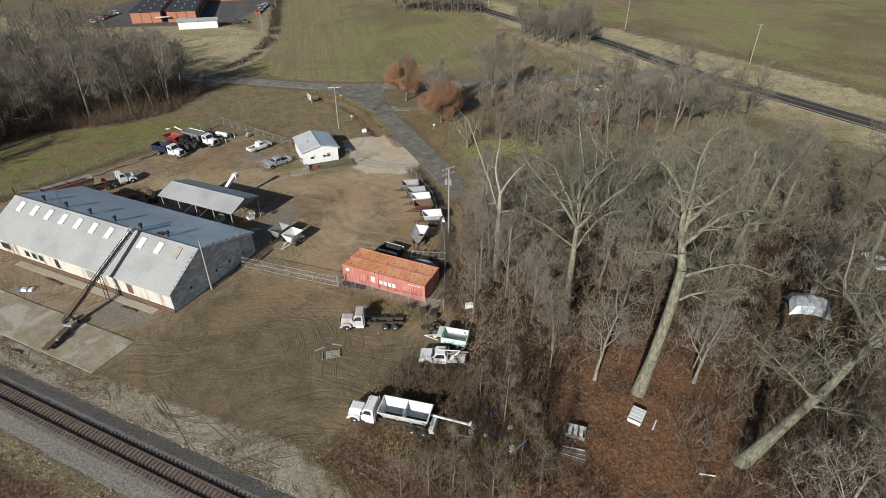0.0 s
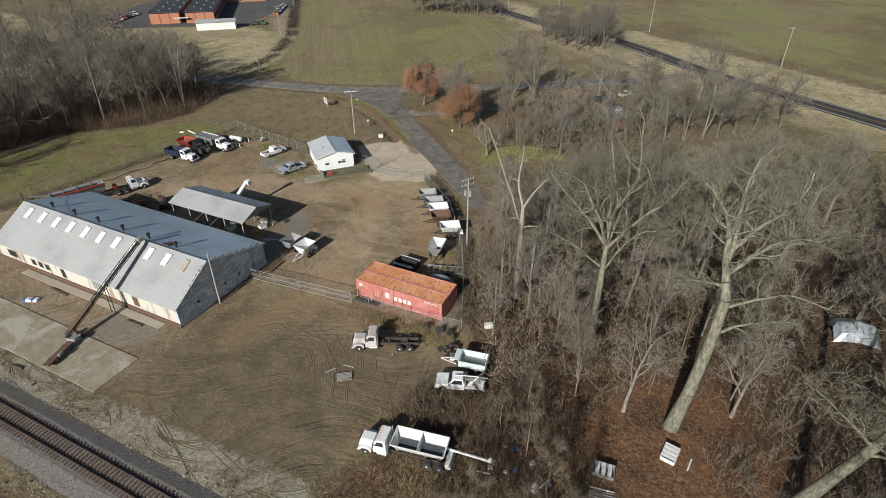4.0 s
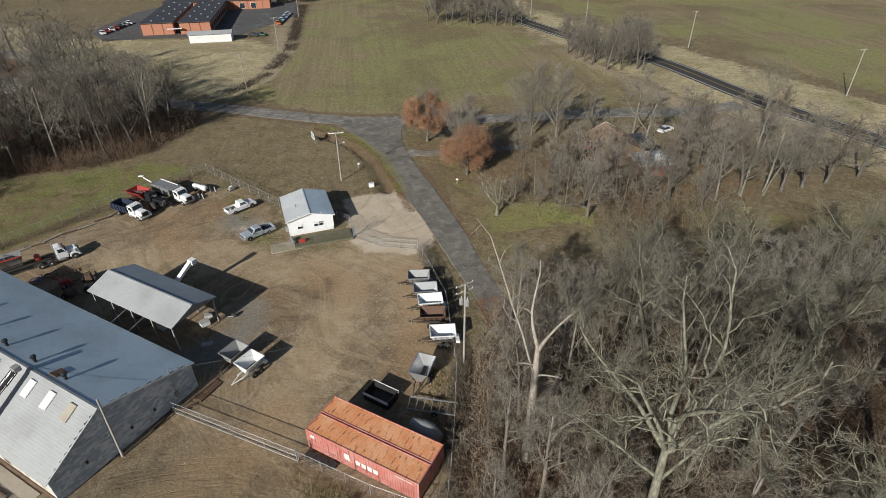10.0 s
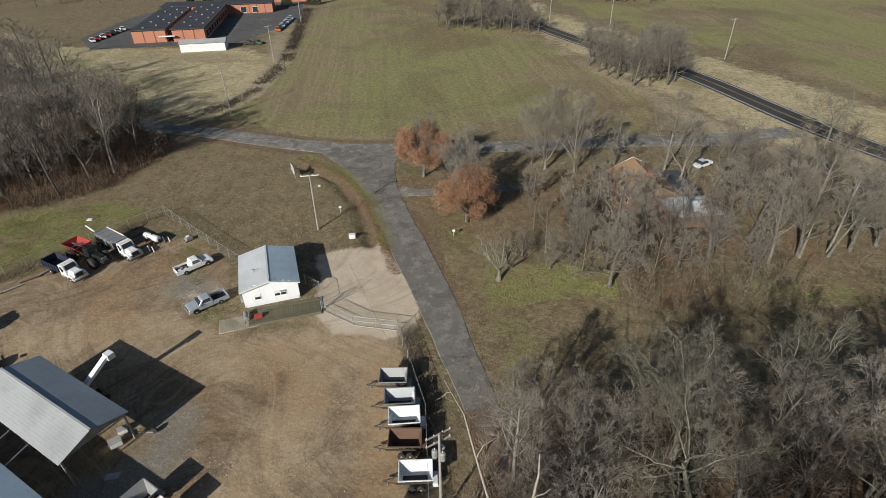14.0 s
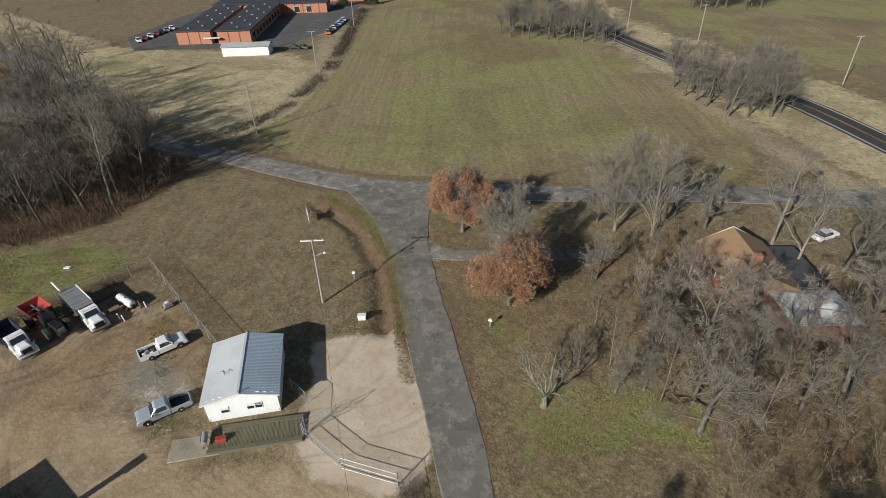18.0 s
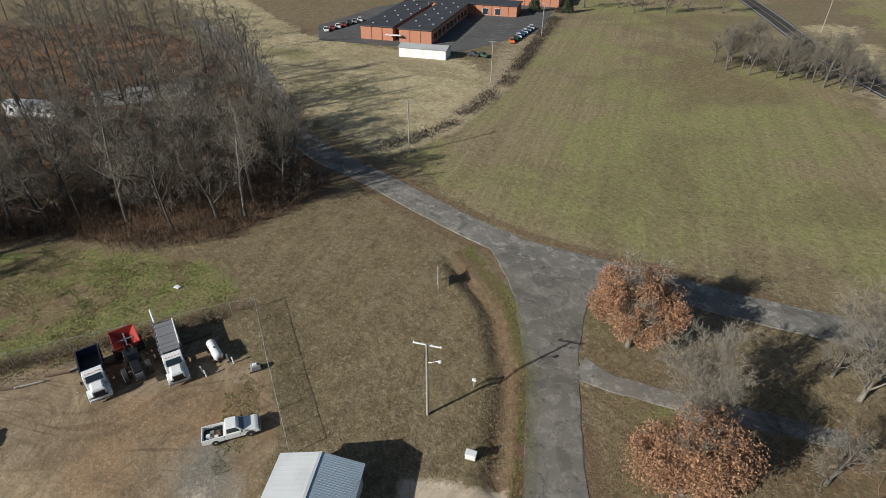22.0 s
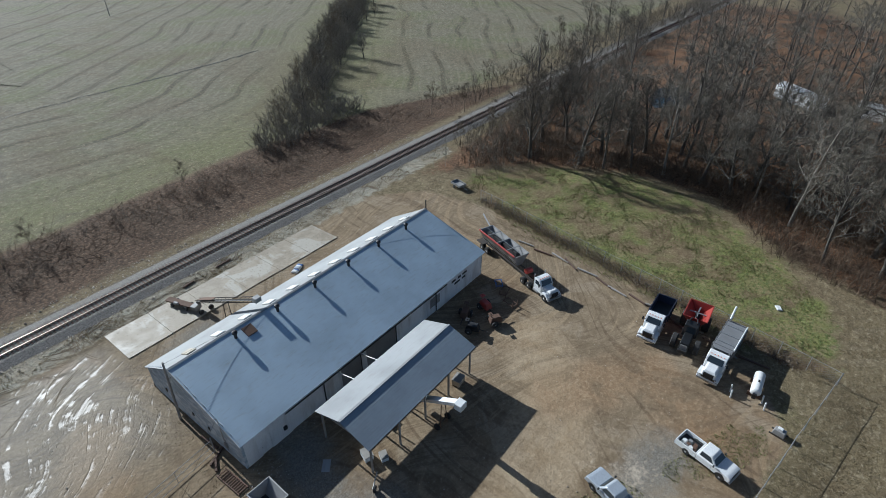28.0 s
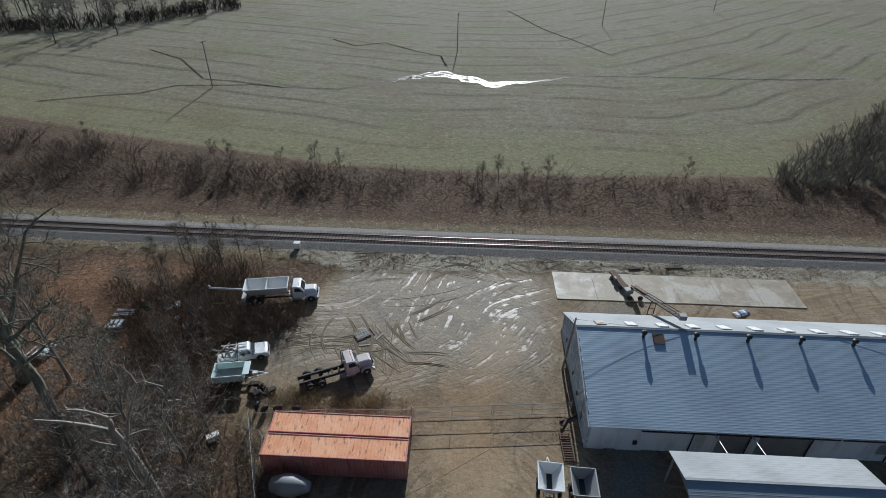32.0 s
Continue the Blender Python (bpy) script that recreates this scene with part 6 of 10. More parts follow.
t = thing("generator", "small grey machine on a skid by the fence", "generator", at=pose(-53.0, 40.3, 0, 0, 0, 80))
part("housing", MB().hull8((-0.6, 0.6, -0.4, 0.4, 0.15), (-0.5, 0.5, -0.35, 0.35, 0.75)), GREY, t, bevel=0.04)
part("skid", MB().box(-0.8, 0.8, -0.45, -0.35, 0, 0.15).box(-0.8, 0.8, 0.35, 0.45, 0, 0.15), CHASSIS, t)
part("engine", MB().box(-0.3, 0.2, -0.2, 0.2, 0.75, 0.95), WHITE, t, bevel=0.03)


# ---- pull-type spreaders and trailers ----
def pull_spreader(label, at, mat, length=4.2, r=0.42, half=1.15, zt=2.15, tandem=True, group="parked spreaders"):
    t = thing("spreader_trailer", label, "trailer", group, at=at)
    spreader_box(t, -length / 2, length / 2, 0.85, zt, mat, half=half, floor=0.3, divide=False)
    part("frame", MB().box(-length / 2, length / 2 + 0.4, -0.5, -0.4, 0.6, 0.82).box(-length / 2, length / 2 + 0.4, 0.4, 0.5, 0.6, 0.82), CHASSIS if mat is not WHITE else WHITE, t)
    part("drawbar", MB().tube((length / 2, -0.45, 0.7), (length / 2 + 1.7, 0, 0.55), 0.06).tube((length / 2, 0.45, 0.7), (length / 2 + 1.7, 0, 0.55), 0.06), CHASSIS if mat is not WHITE else WHITE, t)
    part("jack", MB().tube((length / 2 + 1.2, 0.1, 0.0), (length / 2 + 1.2, 0.1, 0.9), 0.04), STEEL, t)
    part("spinner", MB().hull8((-length / 2 - 0.6, -length / 2 - 0.05, -0.8, 0.8, 0.5), (-length / 2 - 0.5, -length / 2, -0.7, 0.7, 0.9)), mat, t, bevel=0.02)
    for x in ((-0.5, 0.4) if tandem else (-0.1,)):
        for y in (-0.98, 0.98):
            wheel(t, x, y, r, 0.3)
    return t


pull_spreader("white pull-type fertiliser spreader hopper trailer", pose(-13.3, 5.3, 0, 0, 0, 266), WHITE, 2.8, group="spreaders by the warehouse")
pull_spreader("grey steel pull-type fertiliser spreader trailer", pose(-16.3, 5.7, 0, 0, 0, 268), GREY, 2.8, group="spreaders by the warehouse")
pull_spreader("weathered grey spreader trailer by the fence", pose(-3.8, 30.2, 0, 0, 0, 210), GREY, 3.2)
pull_spreader("weathered grey spreader trailer by the fence", pose(-1.4, 28.0, 0, 0, 0, 213), STEEL, 3.4)
pull_spreader("white spreader trailer with pale sides", pose(0.5, 26.0, 0, 0, 0, 214), TRUCK_WHITE, 3.4)
pull_spreader("dark rusty spreader trailer", pose(2.2, 23.6, 0, 0, 0, 210), RUST, 3.4)
pull_spreader("white tandem-axle spreader trailer", pose(5.2, 20.9, 0, 0, 0, 212), TRUCK_WHITE, 3.3)
pull_spreader("galvanised spreader box on a tandem frame", pose(6.0, 14.2, 0, 0, 0, 280), STAINLESS, 3.4, zt=2.4)
t = thing("open_bin", "white and black open steel bin on the ground", "bin", at=pose(3.3, 9.1, 0, 0, 0, 178))
part("bin_shell", shell(MB(), (-1.7, 1.7, -1.1, 1.1, 1.3), (-1.7, 1.7, -1.05, 1.05, 0.1), 0.07), BLACK, t)
for y in (-1.14, 1.06):
    part("side_rim", MB().box(-1.74, 1.74, y, y + 0.08, 1.0, 1.36), WHITE, t)
t = thing("frame_trailer", "bare galvanised trailer frame", "trailer", at=pose(9.3, 10.6, 0, 0, 0, 198))
part("side_rail", MB().box(-2.8, 2.8, -0.95, -0.85, 0.5, 0.66), STEEL, t)
part("side_rail", MB().box(-2.8, 2.8, 0.85, 0.95, 0.5, 0.66), STEEL, t)
for i in range(7):
    part("cross_bar", MB().box(-2.7 + i * 0.9, -2.62 + i * 0.9, -0.85, 0.85, 0.52, 0.62), STEEL, t)
for y in (-1.05, 1.05):
    wheel(t, -0.4, y, 0.36, 0.22)
t = thing("mixer_drum", "grey cement mixer drum lying behind the containers", "mixer", at=pose(10.6, 6.9, 0, 0, 0, 175))
part("drum", MB().lathe([(-1.9, 0.35), (-1.7, 0.7), (-0.4, 1.05), (0.5, 1.0), (1.6, 0.6), (2.0, 0.45)], (0, 0, 1.15), (1, 0, 0.12), 18), GREY, t, smooth=True)
part("cradle", MB().box(-1.2, -0.9, -0.8, 0.8, 0, 0.5).box(0.8, 1.1, -0.7, 0.7, 0, 0.6), RUST, t)


# ---- bare trees: tapered limbs and a crown of fine twigs ----
def limb_arrays(segs, sides):
    """Tapered tubes for many segments (x0 y0 z0 r0 x1 y1 z1 r1) as arrays."""
    s = np.asarray(segs, dtype=float)
    a, r0, b, r1 = s[:, :3], s[:, 3], s[:, 4:7], s[:, 7]
    d = b - a
    d /= np.linalg.norm(d, axis=1, keepdims=True) + 1e-9
    ref = np.where(np.abs(d[:, 2:3]) > 0.9, np.array([[1.0, 0, 0]]), np.array([[0, 0, 1.0]]))
    u = np.cross(d, ref)
    u /= np.linalg.norm(u, axis=1, keepdims=True) + 1e-9
    w = np.cross(d, u)
    rings = []
    for c, r in ((a, r0), (b, r1)):
        for k in range(sides):
            t = 2 * math.pi * k / sides
            rings.append(c + (u * math.cos(t) + w * math.sin(t)) * r[:, None])
    v = np.stack(rings, 1)
    n = len(s)
    base = (np.arange(n) * 2 * sides)[:, None]
    q = np.concatenate([base + np.array([[k, (k + 1) % sides, sides + (k + 1) % sides, sides + k]]) for k in range(sides)], 0)
    return v.reshape(-1, 3), q


def twig_arrays(segs, sides=3):
    """Pointed three-sided twigs, three triangles each; slivers of one triangle when sides is 1."""
    s = np.asarray(segs, dtype=float)
    a, r0, b = s[:, :3], s[:, 3], s[:, 4:7]
    d = b - a
    d /= np.linalg.norm(d, axis=1, keepdims=True) + 1e-9
    ref = np.where(np.abs(d[:, 2:3]) > 0.9, np.array([[1.0, 0, 0]]), np.array([[0, 0, 1.0]]))
    u = np.cross(d, ref)
    u /= np.linalg.norm(u, axis=1, keepdims=True) + 1e-9
    w = np.cross(d, u)
    if sides == 1:
        turn = (np.arange(len(s)) * 2.4)[:, None]
        u = u * np.cos(turn) + w * np.sin(turn)
        v = np.stack([a - u * r0[:, None] * 1.3, a + u * r0[:, None] * 1.3, b], 1)
        return v.reshape(-1, 3), np.arange(3 * len(s)).reshape(-1, 3)
    pts = [a + (u * math.cos(t) + w * math.sin(t)) * r0[:, None] for t in (0, 2.094, 4.189)] + [b]
    v = np.stack(pts, 1)
    base = (np.arange(len(s)) * 4)[:, None]
    q = np.concatenate([base + np.array([[k, (k + 1) % 3, 3]]) for k in range(3)], 0)
    return v.reshape(-1, 3), q


def grow(seed, height, trunk_r, clear=0.4, kids=(6, 6, 4), segs=(6, 6, 4, 2), curl=(0.05, 0.20, 0.28, 0.3), up=(0.02, 0.07, 0.06, 0.05), angle=(48, 50, 50), limb=0.46, ratio=(0.56, 0.55), twigs=4, reach=1.0, tip=0.014, leader=1.0, trunk=None, limbs_to=(), bare=False):
    """The limbs and twigs of one bare tree: a trunk, limbs, branches, branchlets and twigs.
    trunk and limbs_to give a known trunk line, and known limbs as (height on the trunk, end point)."""
    rng = np.random.default_rng(seed)
    limbs, fine, tw = [], [], []

    def unit(v):
        return v / (np.linalg.norm(v) + 1e-9)

    def offshoot(d, degrees, az):
        side = unit(np.cross(d, (0.3, 0.2, 0.9) if abs(d[2]) < 0.9 else (1.0, 0.1, 0)))
        side = side * math.cos(az) + np.cross(d, side) * math.sin(az)
        t = radians(degrees)
        return unit(d * math.cos(t) + side * math.sin(t))

    def shoot(p, d, length, r, level, line=None, pull=None):
        n = segs[level] if line is None else len(line) - 1
        pts = []
        for i in range(n):
            if line is None:
                d = d + rng.normal(0, curl[level], 3)
                d[2] += up[level]
                if pull is not None:
                    d = unit(d) + 1.4 * (i + 1) / n * unit(pull - p)
                d = unit(d)
                q = p + d * length / n
            else:
                q = line[i + 1]
                d = unit(q - p)
            taper = 0.55 if level == 0 else 0.72
            ra, rb = r * (1 - taper * i / n) * (1.3 if level == 0 and i == 0 else 1), r * (1 - taper * (i + 1) / n)
            (limbs if level < 3 else fine).append((*p, ra, *q, rb))
            pts.append((p, q, d.copy(), ra, rb))
            p = q
        if level >= len(kids):
            for _ in range(twigs):
                pa, q, dd, ra, rb = pts[rng.integers(0, n)]
                o = pa + (q - pa) * rng.random()
                e = offshoot(dd, rng.uniform(20, 75), rng.uniform(0, 6.28))
                e[2] += 0.2
                tw.append((*o, tip, *(o + unit(e) * rng.uniform(0.5, 1.3) * reach), 0.0))
            return
        az = rng.uniform(0, 6.28)
        m = kids[level]
        for j in range(m):
            lo = clear if level == 0 else 0.18
            at = lo + (1 - lo) * (j + rng.uniform(0.2, 1.0)) / m
            if level == 0 and (limbs_to or not leader):
                at = max(at, 0.9)
            k = min(n - 1, int(at * n))
            pa, q, dd, ra, rb = pts[k]
            o = pa + (q - pa) * min(1.0, at * n - k)
            az += 2.4 + rng.normal(0, 0.4)
            dd = offshoot(dd, angle[level] * rng.uniform(0.6, 1.3) * (0.75 if at > 0.9 else 1), az)
            ln = height * limb * (1.15 - 0.55 * at) if level == 0 else length * ratio[level - 1] * (1.15 - 0.55 * at)
            shoot(o, dd, ln * rng.uniform(0.75, 1.2), max(tip * 1.3, (ra + (rb - ra) * 0.5) * rng.uniform(0.42, 0.68)), level + 1)

    if trunk is not None:
        line = [np.array(q, dtype=float) for q in trunk]
        top = line[-1][2]
        m0 = kids
        kids = (0, *kids[1:])
        shoot(line[0], None, top, trunk_r, 0, line)
        kids = m0
        for z, end in limbs_to:
            i = max(k for k in range(len(line) - 1) if line[k][2] <= z + 0.01)
            o = line[i] + (line[i + 1] - line[i]) * (z - line[i][2]) / (line[i + 1][2] - line[i][2])
            end = np.array(end, dtype=float)
            d0 = unit(unit(end - o) + np.array([0, 0, 0.35]))
            shoot(o, d0, np.linalg.norm(end - o) * 1.12, trunk_r * (0.36 if z > top * 0.9 else 0.26), 1, None, end)
        k = 1.0
    else:
        shoot(np.array([0.0, 0.0, -0.2]), np.array([0.0, 0.0, 1.0]), height * (0.82 if leader else clear), trunk_r, 0)
        k = height / max(q[6] for q in limbs + fine)
    scale_ = np.array([k, k, k, 1, k, k, k, 1])
    fine = (fine + tw) if not bare else fine
    return np.array(limbs) * scale_, np.array(fine) * scale_


TREES, RAW = {}, {}


def tree_kind(key, seed, bark, twig, sides=3, **kw):
    limbs, fine = grow(seed, **kw)
    v, q = limb_arrays(limbs[limbs[:, 3] > 0.16], 8)
    for lo, hi, n in ((0.06, 0.16, 5), (0.0, 0.06, 3)):
        some = limbs[(limbs[:, 3] > lo) & (limbs[:, 3] <= hi)]
        if len(some):
            v2, q2 = limb_arrays(some, n)
            v, q = np.concatenate([v, v2]), np.concatenate([q, q2 + len(v)])
    v1, q1 = twig_arrays(fine, sides)
    TREES[key] = [("trunk", from_arrays("trunk", v, q, bark)), ("crown", from_arrays("crown", v1, q1, twig))]
    RAW[key] = (v, q, v1, q1)


def plant(key, x, y, size, turn, label, group="", name="tree", tilt=(0, 0)):
    t = thing(name, label, "tree", group, at=pose(x, y, -0.05, tilt[0], tilt[1], turn) @ Matrix.Scale(size, 4))
    for n, me in TREES[key]:
        part(n, me, None, t)
    return t


for i in range(3):
    tree_kind("big%d" % i, 11 + i, BARK_PALE, TWIG_GREEN, 1, height=27, trunk_r=0.55, clear=0.42, kids=(7, 9, 7), segs=(5, 7, 4, 2), curl=(0.06, 0.24, 0.36, 0.25), limb=0.42, ratio=(0.48, 0.42), twigs=12, reach=0.85, tip=0.013, leader=0.0)
for i in range(4):
    tree_kind("mid%d" % i, 31 + i, BARK_GREY, TWIG_MID, 1, height=17, trunk_r=0.25, clear=0.3, kids=(9, 6, 4), segs=(5, 4, 3, 2), limb=0.36, twigs=9, reach=1.1, tip=0.016, angle=(46, 45, 48))
for i in range(3):
    tree_kind("slim%d" % i, 51 + i, SAPLING, TWIG, 1, height=11, trunk_r=0.10, clear=0.25, kids=(8, 5, 4), segs=(5, 3, 3, 2), limb=0.3, twigs=8, reach=0.8, tip=0.014, angle=(38, 42, 45))
for i in range(2):
    tree_kind("bushy%d" % i, 71 + i, BARK_DARK, TWIG_MID, 1, height=10, trunk_r=0.22, clear=0.12, kids=(9, 7, 4), segs=(4, 4, 3, 2), limb=0.5, twigs=9, reach=0.85, tip=0.014, angle=(50, 48, 50))
for i in range(3):
    tree_kind("round%d" % i, 61 + i, BARK_DARK, (TWIG_MID, TWIG_DARK, TWIG_MID)[i], 1, height=15, trunk_r=0.32, clear=0.22, kids=(11, 7, 5), segs=(5, 5, 3, 2), limb=0.42, twigs=9, reach=1.0, tip=0.015, angle=(52, 46, 46), up=(0.02, 0.10, 0.08, 0.06))
tree_kind("far0", 81, BARK_DARK, TWIG_DARK, 1, height=17, trunk_r=0.22, clear=0.2, kids=(7, 5), segs=(3, 2, 2), curl=(0.05, 0.2, 0.3), limb=0.36, twigs=20, reach=1.8, tip=0.035)
tree_kind("far1", 82, BARK_GREY, TWIG_MID, 1, height=17, trunk_r=0.22, clear=0.25, kids=(8, 5), segs=(3, 3, 2), curl=(0.05, 0.2, 0.3), limb=0.36, twigs=15, reach=1.5, tip=0.024)
tree_kind("vase0", 66, TWIG_MID, TWIG_MID, 1, height=14, trunk_r=0.2, clear=0.08, kids=(16, 8, 6), segs=(5, 5, 3, 2), limb=0.62, ratio=(0.5, 0.5), twigs=10, reach=0.9, tip=0.013, angle=(36, 34, 36), up=(0.02, 0.14, 0.10, 0.06))
tree_kind("stems0", 68, BARK_PALE, TWIG_MID, 1, height=9.5, trunk_r=0.42, clear=0.14, kids=(7, 5, 4), segs=(3, 6, 3, 2), curl=(0.05, 0.16, 0.3, 0.3), limb=0.62, twigs=4, reach=0.6, tip=0.014, angle=(46, 45, 45), up=(0.0, 0.16, 0.08, 0.05), leader=0.0)
# the two great trees over the leaf litter, the leaning one beside them, and the dead tree by the lane
tree_kind("great_a", 15, BARK_PALE, TWIG_GREEN, 1, height=30, trunk_r=0.60, kids=(0, 12, 8), segs=(6, 9, 6, 2), curl=(0.05, 0.22, 0.36, 0.25), ratio=(0.42, 0.38), twigs=13, reach=0.75, tip=0.012, trunk=((0, 0, -0.3), (0, -0.5, 5), (0, -0.8, 10), (-0.2, -0.1, 15.4)), limbs_to=((15.4, (-4.5, -4.5, 25)), (15.4, (-2.0, 1.5, 28)), (15.4, (0.4, 5.0, 29)), (15.4, (3.5, -8.0, 28)), (15.0, (6.5, 1.0, 25.5)), (12.4, (-7.5, -0.5, 15.5)), (12.0, (7.0, 1.5, 18)), (15.2, (-7.5, 2.0, 21.5))))
tree_kind("great_b", 16, BARK_PALE, TWIG_GREEN, 1, height=34, trunk_r=0.68, kids=(0, 12, 8), segs=(6, 9, 6, 2), curl=(0.05, 0.24, 0.36, 0.25), ratio=(0.42, 0.38), twigs=13, reach=0.75, tip=0.012, trunk=((0, 0, -0.3), (0.4, -1.2, 7), (0.7, -1.4, 14), (0.7, -1.2, 18.9), (0.3, -0.8, 20.5), (-0.2, 0.0, 22.3)), limbs_to=((22.3, (-4.0, 0.5, 29)), (22.3, (0.5, 2.5, 31)), (22.3, (4.0, 1.5, 30)), (21.0, (4.5, -3.0, 27)), (20.0, (-4.0, -1.5, 20)), (18.0, (8.0, -0.5, 20)), (21.5, (1.0, 5.0, 27)), (15.0, (7.0, 2.5, 15.5))))
tree_kind("lean_c", 17, BARK_PALE, TWIG_GREEN, 1, height=28, trunk_r=0.62, kids=(0, 11, 7), segs=(6, 8, 5, 3), curl=(0.05, 0.24, 0.34, 0.36), ratio=(0.45, 0.48), twigs=10, reach=1.1, tip=0.014, trunk=((0, 0, -0.3), (2.2, 0.8, 6), (4.2, 1.4, 12), (5.2, 1.6, 17)), limbs_to=((17, (2, 5, 25)), (17, (8, 0, 25)), (16, (12, 3, 21)), (13, (1, -3, 19)), (10, (-3, 2, 14)), (9, (8, -4, 12)), (15, (3, -5, 23))))
tree_kind("dead0", 91, BARK_DEAD, BARK_DEAD, height=24, trunk_r=0.55, kids=(0, 3, 2), segs=(6, 7, 3, 2), curl=(0.05, 0.12, 0.3, 0.3), ratio=(0.22, 0.4), twigs=0, tip=0.03, bare=True, trunk=((0, 0, -0.3), (-0.2, 0.3, 6), (-0.5, 1.0, 11.3), (-0.7, 1.6, 14)), limbs_to=((10.8, (-8.4, 5.0, 23)), (14, (-2.4, 5.0, 20.5)), (13.6, (1.6, 3.6, 17.5)), (11, (1.8, 1.0, 11.8)), (12.2, (-2.2, 0.2, 12.4))))

BIG_LABEL = "tall bare tree with pale lichened bark and wide limbs"
plant("great_a", 33.0, 4.2, 1.0, 0, "tall bare tree with a pale straight trunk and gnarled limbs", "big trees of the east wood")
plant("great_b", 44.1, -5.0, 1.0, 0, "great leaning bare tree with a thick pale trunk", "big trees of the east wood")
plant("lean_c", 55.1, -10.5, 1.0, 0, "bare tree with a thick trunk leaning over the leaves", "big trees of the east wood")
for x, y, s, k, tz in ((53, 21, 0.9, 0, 200), (64, 3, 0.85, 1, 310), (44, 30, 0.7, 2, 80), (72, 30, 0.9, 0, 100), (58, 42, 0.7, 1, 10), (38, 49, 0.55, 0, 60), (52, 56, 0.6, 2, 140), (74, 52, 0.75, 1, 190), (84, 12, 0.85, 2, 20), (26.8, 36.5, 0.62, 1, 70), (33.7, 45, 0.6, 0, 250), (20.8, 36, 0.5, 2, 30), (48, 48, 0.6, 1, 160), (29.8, 28.6, 0.68, 2, 210), (41, 18, 0.72, 1, 40), (50, 8, 0.6, 2, 120)):
    plant("big%d" % k, x, y, s, tz, BIG_LABEL, "big trees of the east wood", tilt=(0, 4))
for i, (x, y, s) in enumerate(((18, 31, 0.75), (22.5, 33.5, 0.9), (30, 36, 0.95), (35, 40, 0.85), (24, 40, 0.7), (40, 44, 0.95), (45, 50, 0.9), (33, 33, 0.9), (38, 37, 0.9), (51, 50, 0.95), (57, 54, 0.9), (28, 43, 0.75), (63, 52, 1.0), (44, 41, 0.9), (16, 35, 0.6))):
    plant("round%d" % (i % 3), x, y, s, 47 * i, "bare dark tree at the edge of the clearing", "trees at the clearing")
plant("dead0", 21.2, 9.6, 1.0, 0, "dead broken tree with barkless pale limbs")
plant("stems0", -2.0, 55.6, 1.0, 60, "pale bare tree with several spreading stems")
rng = np.random.default_rng(5)


def inside(x, y, poly):
    hit = False
    for (x0, y0), (x1, y1) in zip(poly, poly[1:] + poly[:1]):
        if (y0 > y) != (y1 > y) and x < (x1 - x0) * (y - y0) / (y1 - y0) + x0:
            hit = not hit
    return hit


def scatter(poly, n, gap, seed):
    g = np.random.default_rng(seed)
    xs_, ys_ = [p[0] for p in poly], [p[1] for p in poly]
    out = []
    for _ in range(n * 40):
        x, y = g.uniform(min(xs_), max(xs_)), g.uniform(min(ys_), max(ys_))
        if inside(x, y, poly) and all((x - a) ** 2 + (y - b) ** 2 > gap * gap for a, b in out):
            out.append((x, y))
            if len(out) >= n:
                break
    return out


E_WOOD = [(15, 9), (22, 0), (27, -9), (32, -20), (72, -27), (110, -10), (110, 52), (60, 56), (34, 44), (20, 36), (14, 24)]
for i, (x, y) in enumerate(scatter(E_WOOD, 90, 3.4, 1)):
    if y < -8 and 30 < x < 50:
        continue
    k = "slim%d" % (i % 3) if x < 34 or i % 3 else "mid%d" % (i % 4)
    plant(k, x, y, rng.uniform(0.6, 1.1), rng.uniform(0, 360), "bare slender tree in the thicket", "trees of the east wood")
FAR = []
for i, (x, y) in enumerate(((19.8, 6.5), (24.5, 10), (29.5, 7), (21, 0.5), (18.5, 14), (22, 20), (27, 22), (24, 6), (29, 2), (33, -2), (36, 14), (40, 8), (39, 20), (28, 32), (20, 30), (46, 12), (50, 2), (34, 40), (44, 38), (13.5, 26), (16.5, 22.5), (19.5, 26.5), (14.5, 30.5), (11.5, 29), (66, -14), (70, -2), (60, -20), (52, 34), (64, 22), (78, 40), (74, -20))):
    plant("mid%d" % (i % 4), x, y, rng.uniform(0.6, 0.95), rng.uniform(0, 360), "bare grey tree of the east wood", "grey trees of the east wood")
for i, (x, y) in enumerate(scatter([(230, -140), (175, -158), (134, -166), (110, -188), (92, -212), (110, -240), (140, -205), (240, -180)], 45, 5.0, 9)):
    FAR.append((x, y, rng.uniform(0.5, 0.8), rng.uniform(0, 6.28)))
W_WOOD = [(-92, -20), (-103, 6), (-103, 22), (-90, 37), (-88, 52), (-94, 66), (-124, 70), (-176, 80), (-182, 30), (-156, -26)]
for i, (x, y) in enumerate(scatter(W_WOOD, 170, 3.9, 2)):
    if (-176 < x < -150 and 14 < y < 66) or (-165 < x < -116 and -13 < y < 2):
        continue
    if i % 5 < 3 and x > -125:
        plant("round%d" % (i % 3), x, y, rng.uniform(0.85, 1.3), rng.uniform(0, 360), "bare grey-brown tree with a wide crown", "trees of the west wood")
    elif x < -106 or i % 3 == 1:
        FAR.append((x, y, rng.uniform(0.75, 1.3), rng.uniform(0, 6.28), "far1"))
    else:
        plant("mid%d" % (i % 4), x, y, rng.uniform(0.75, 1.35), rng.uniform(0, 360), "bare dark tree of the west wood", "trees of the west wood")
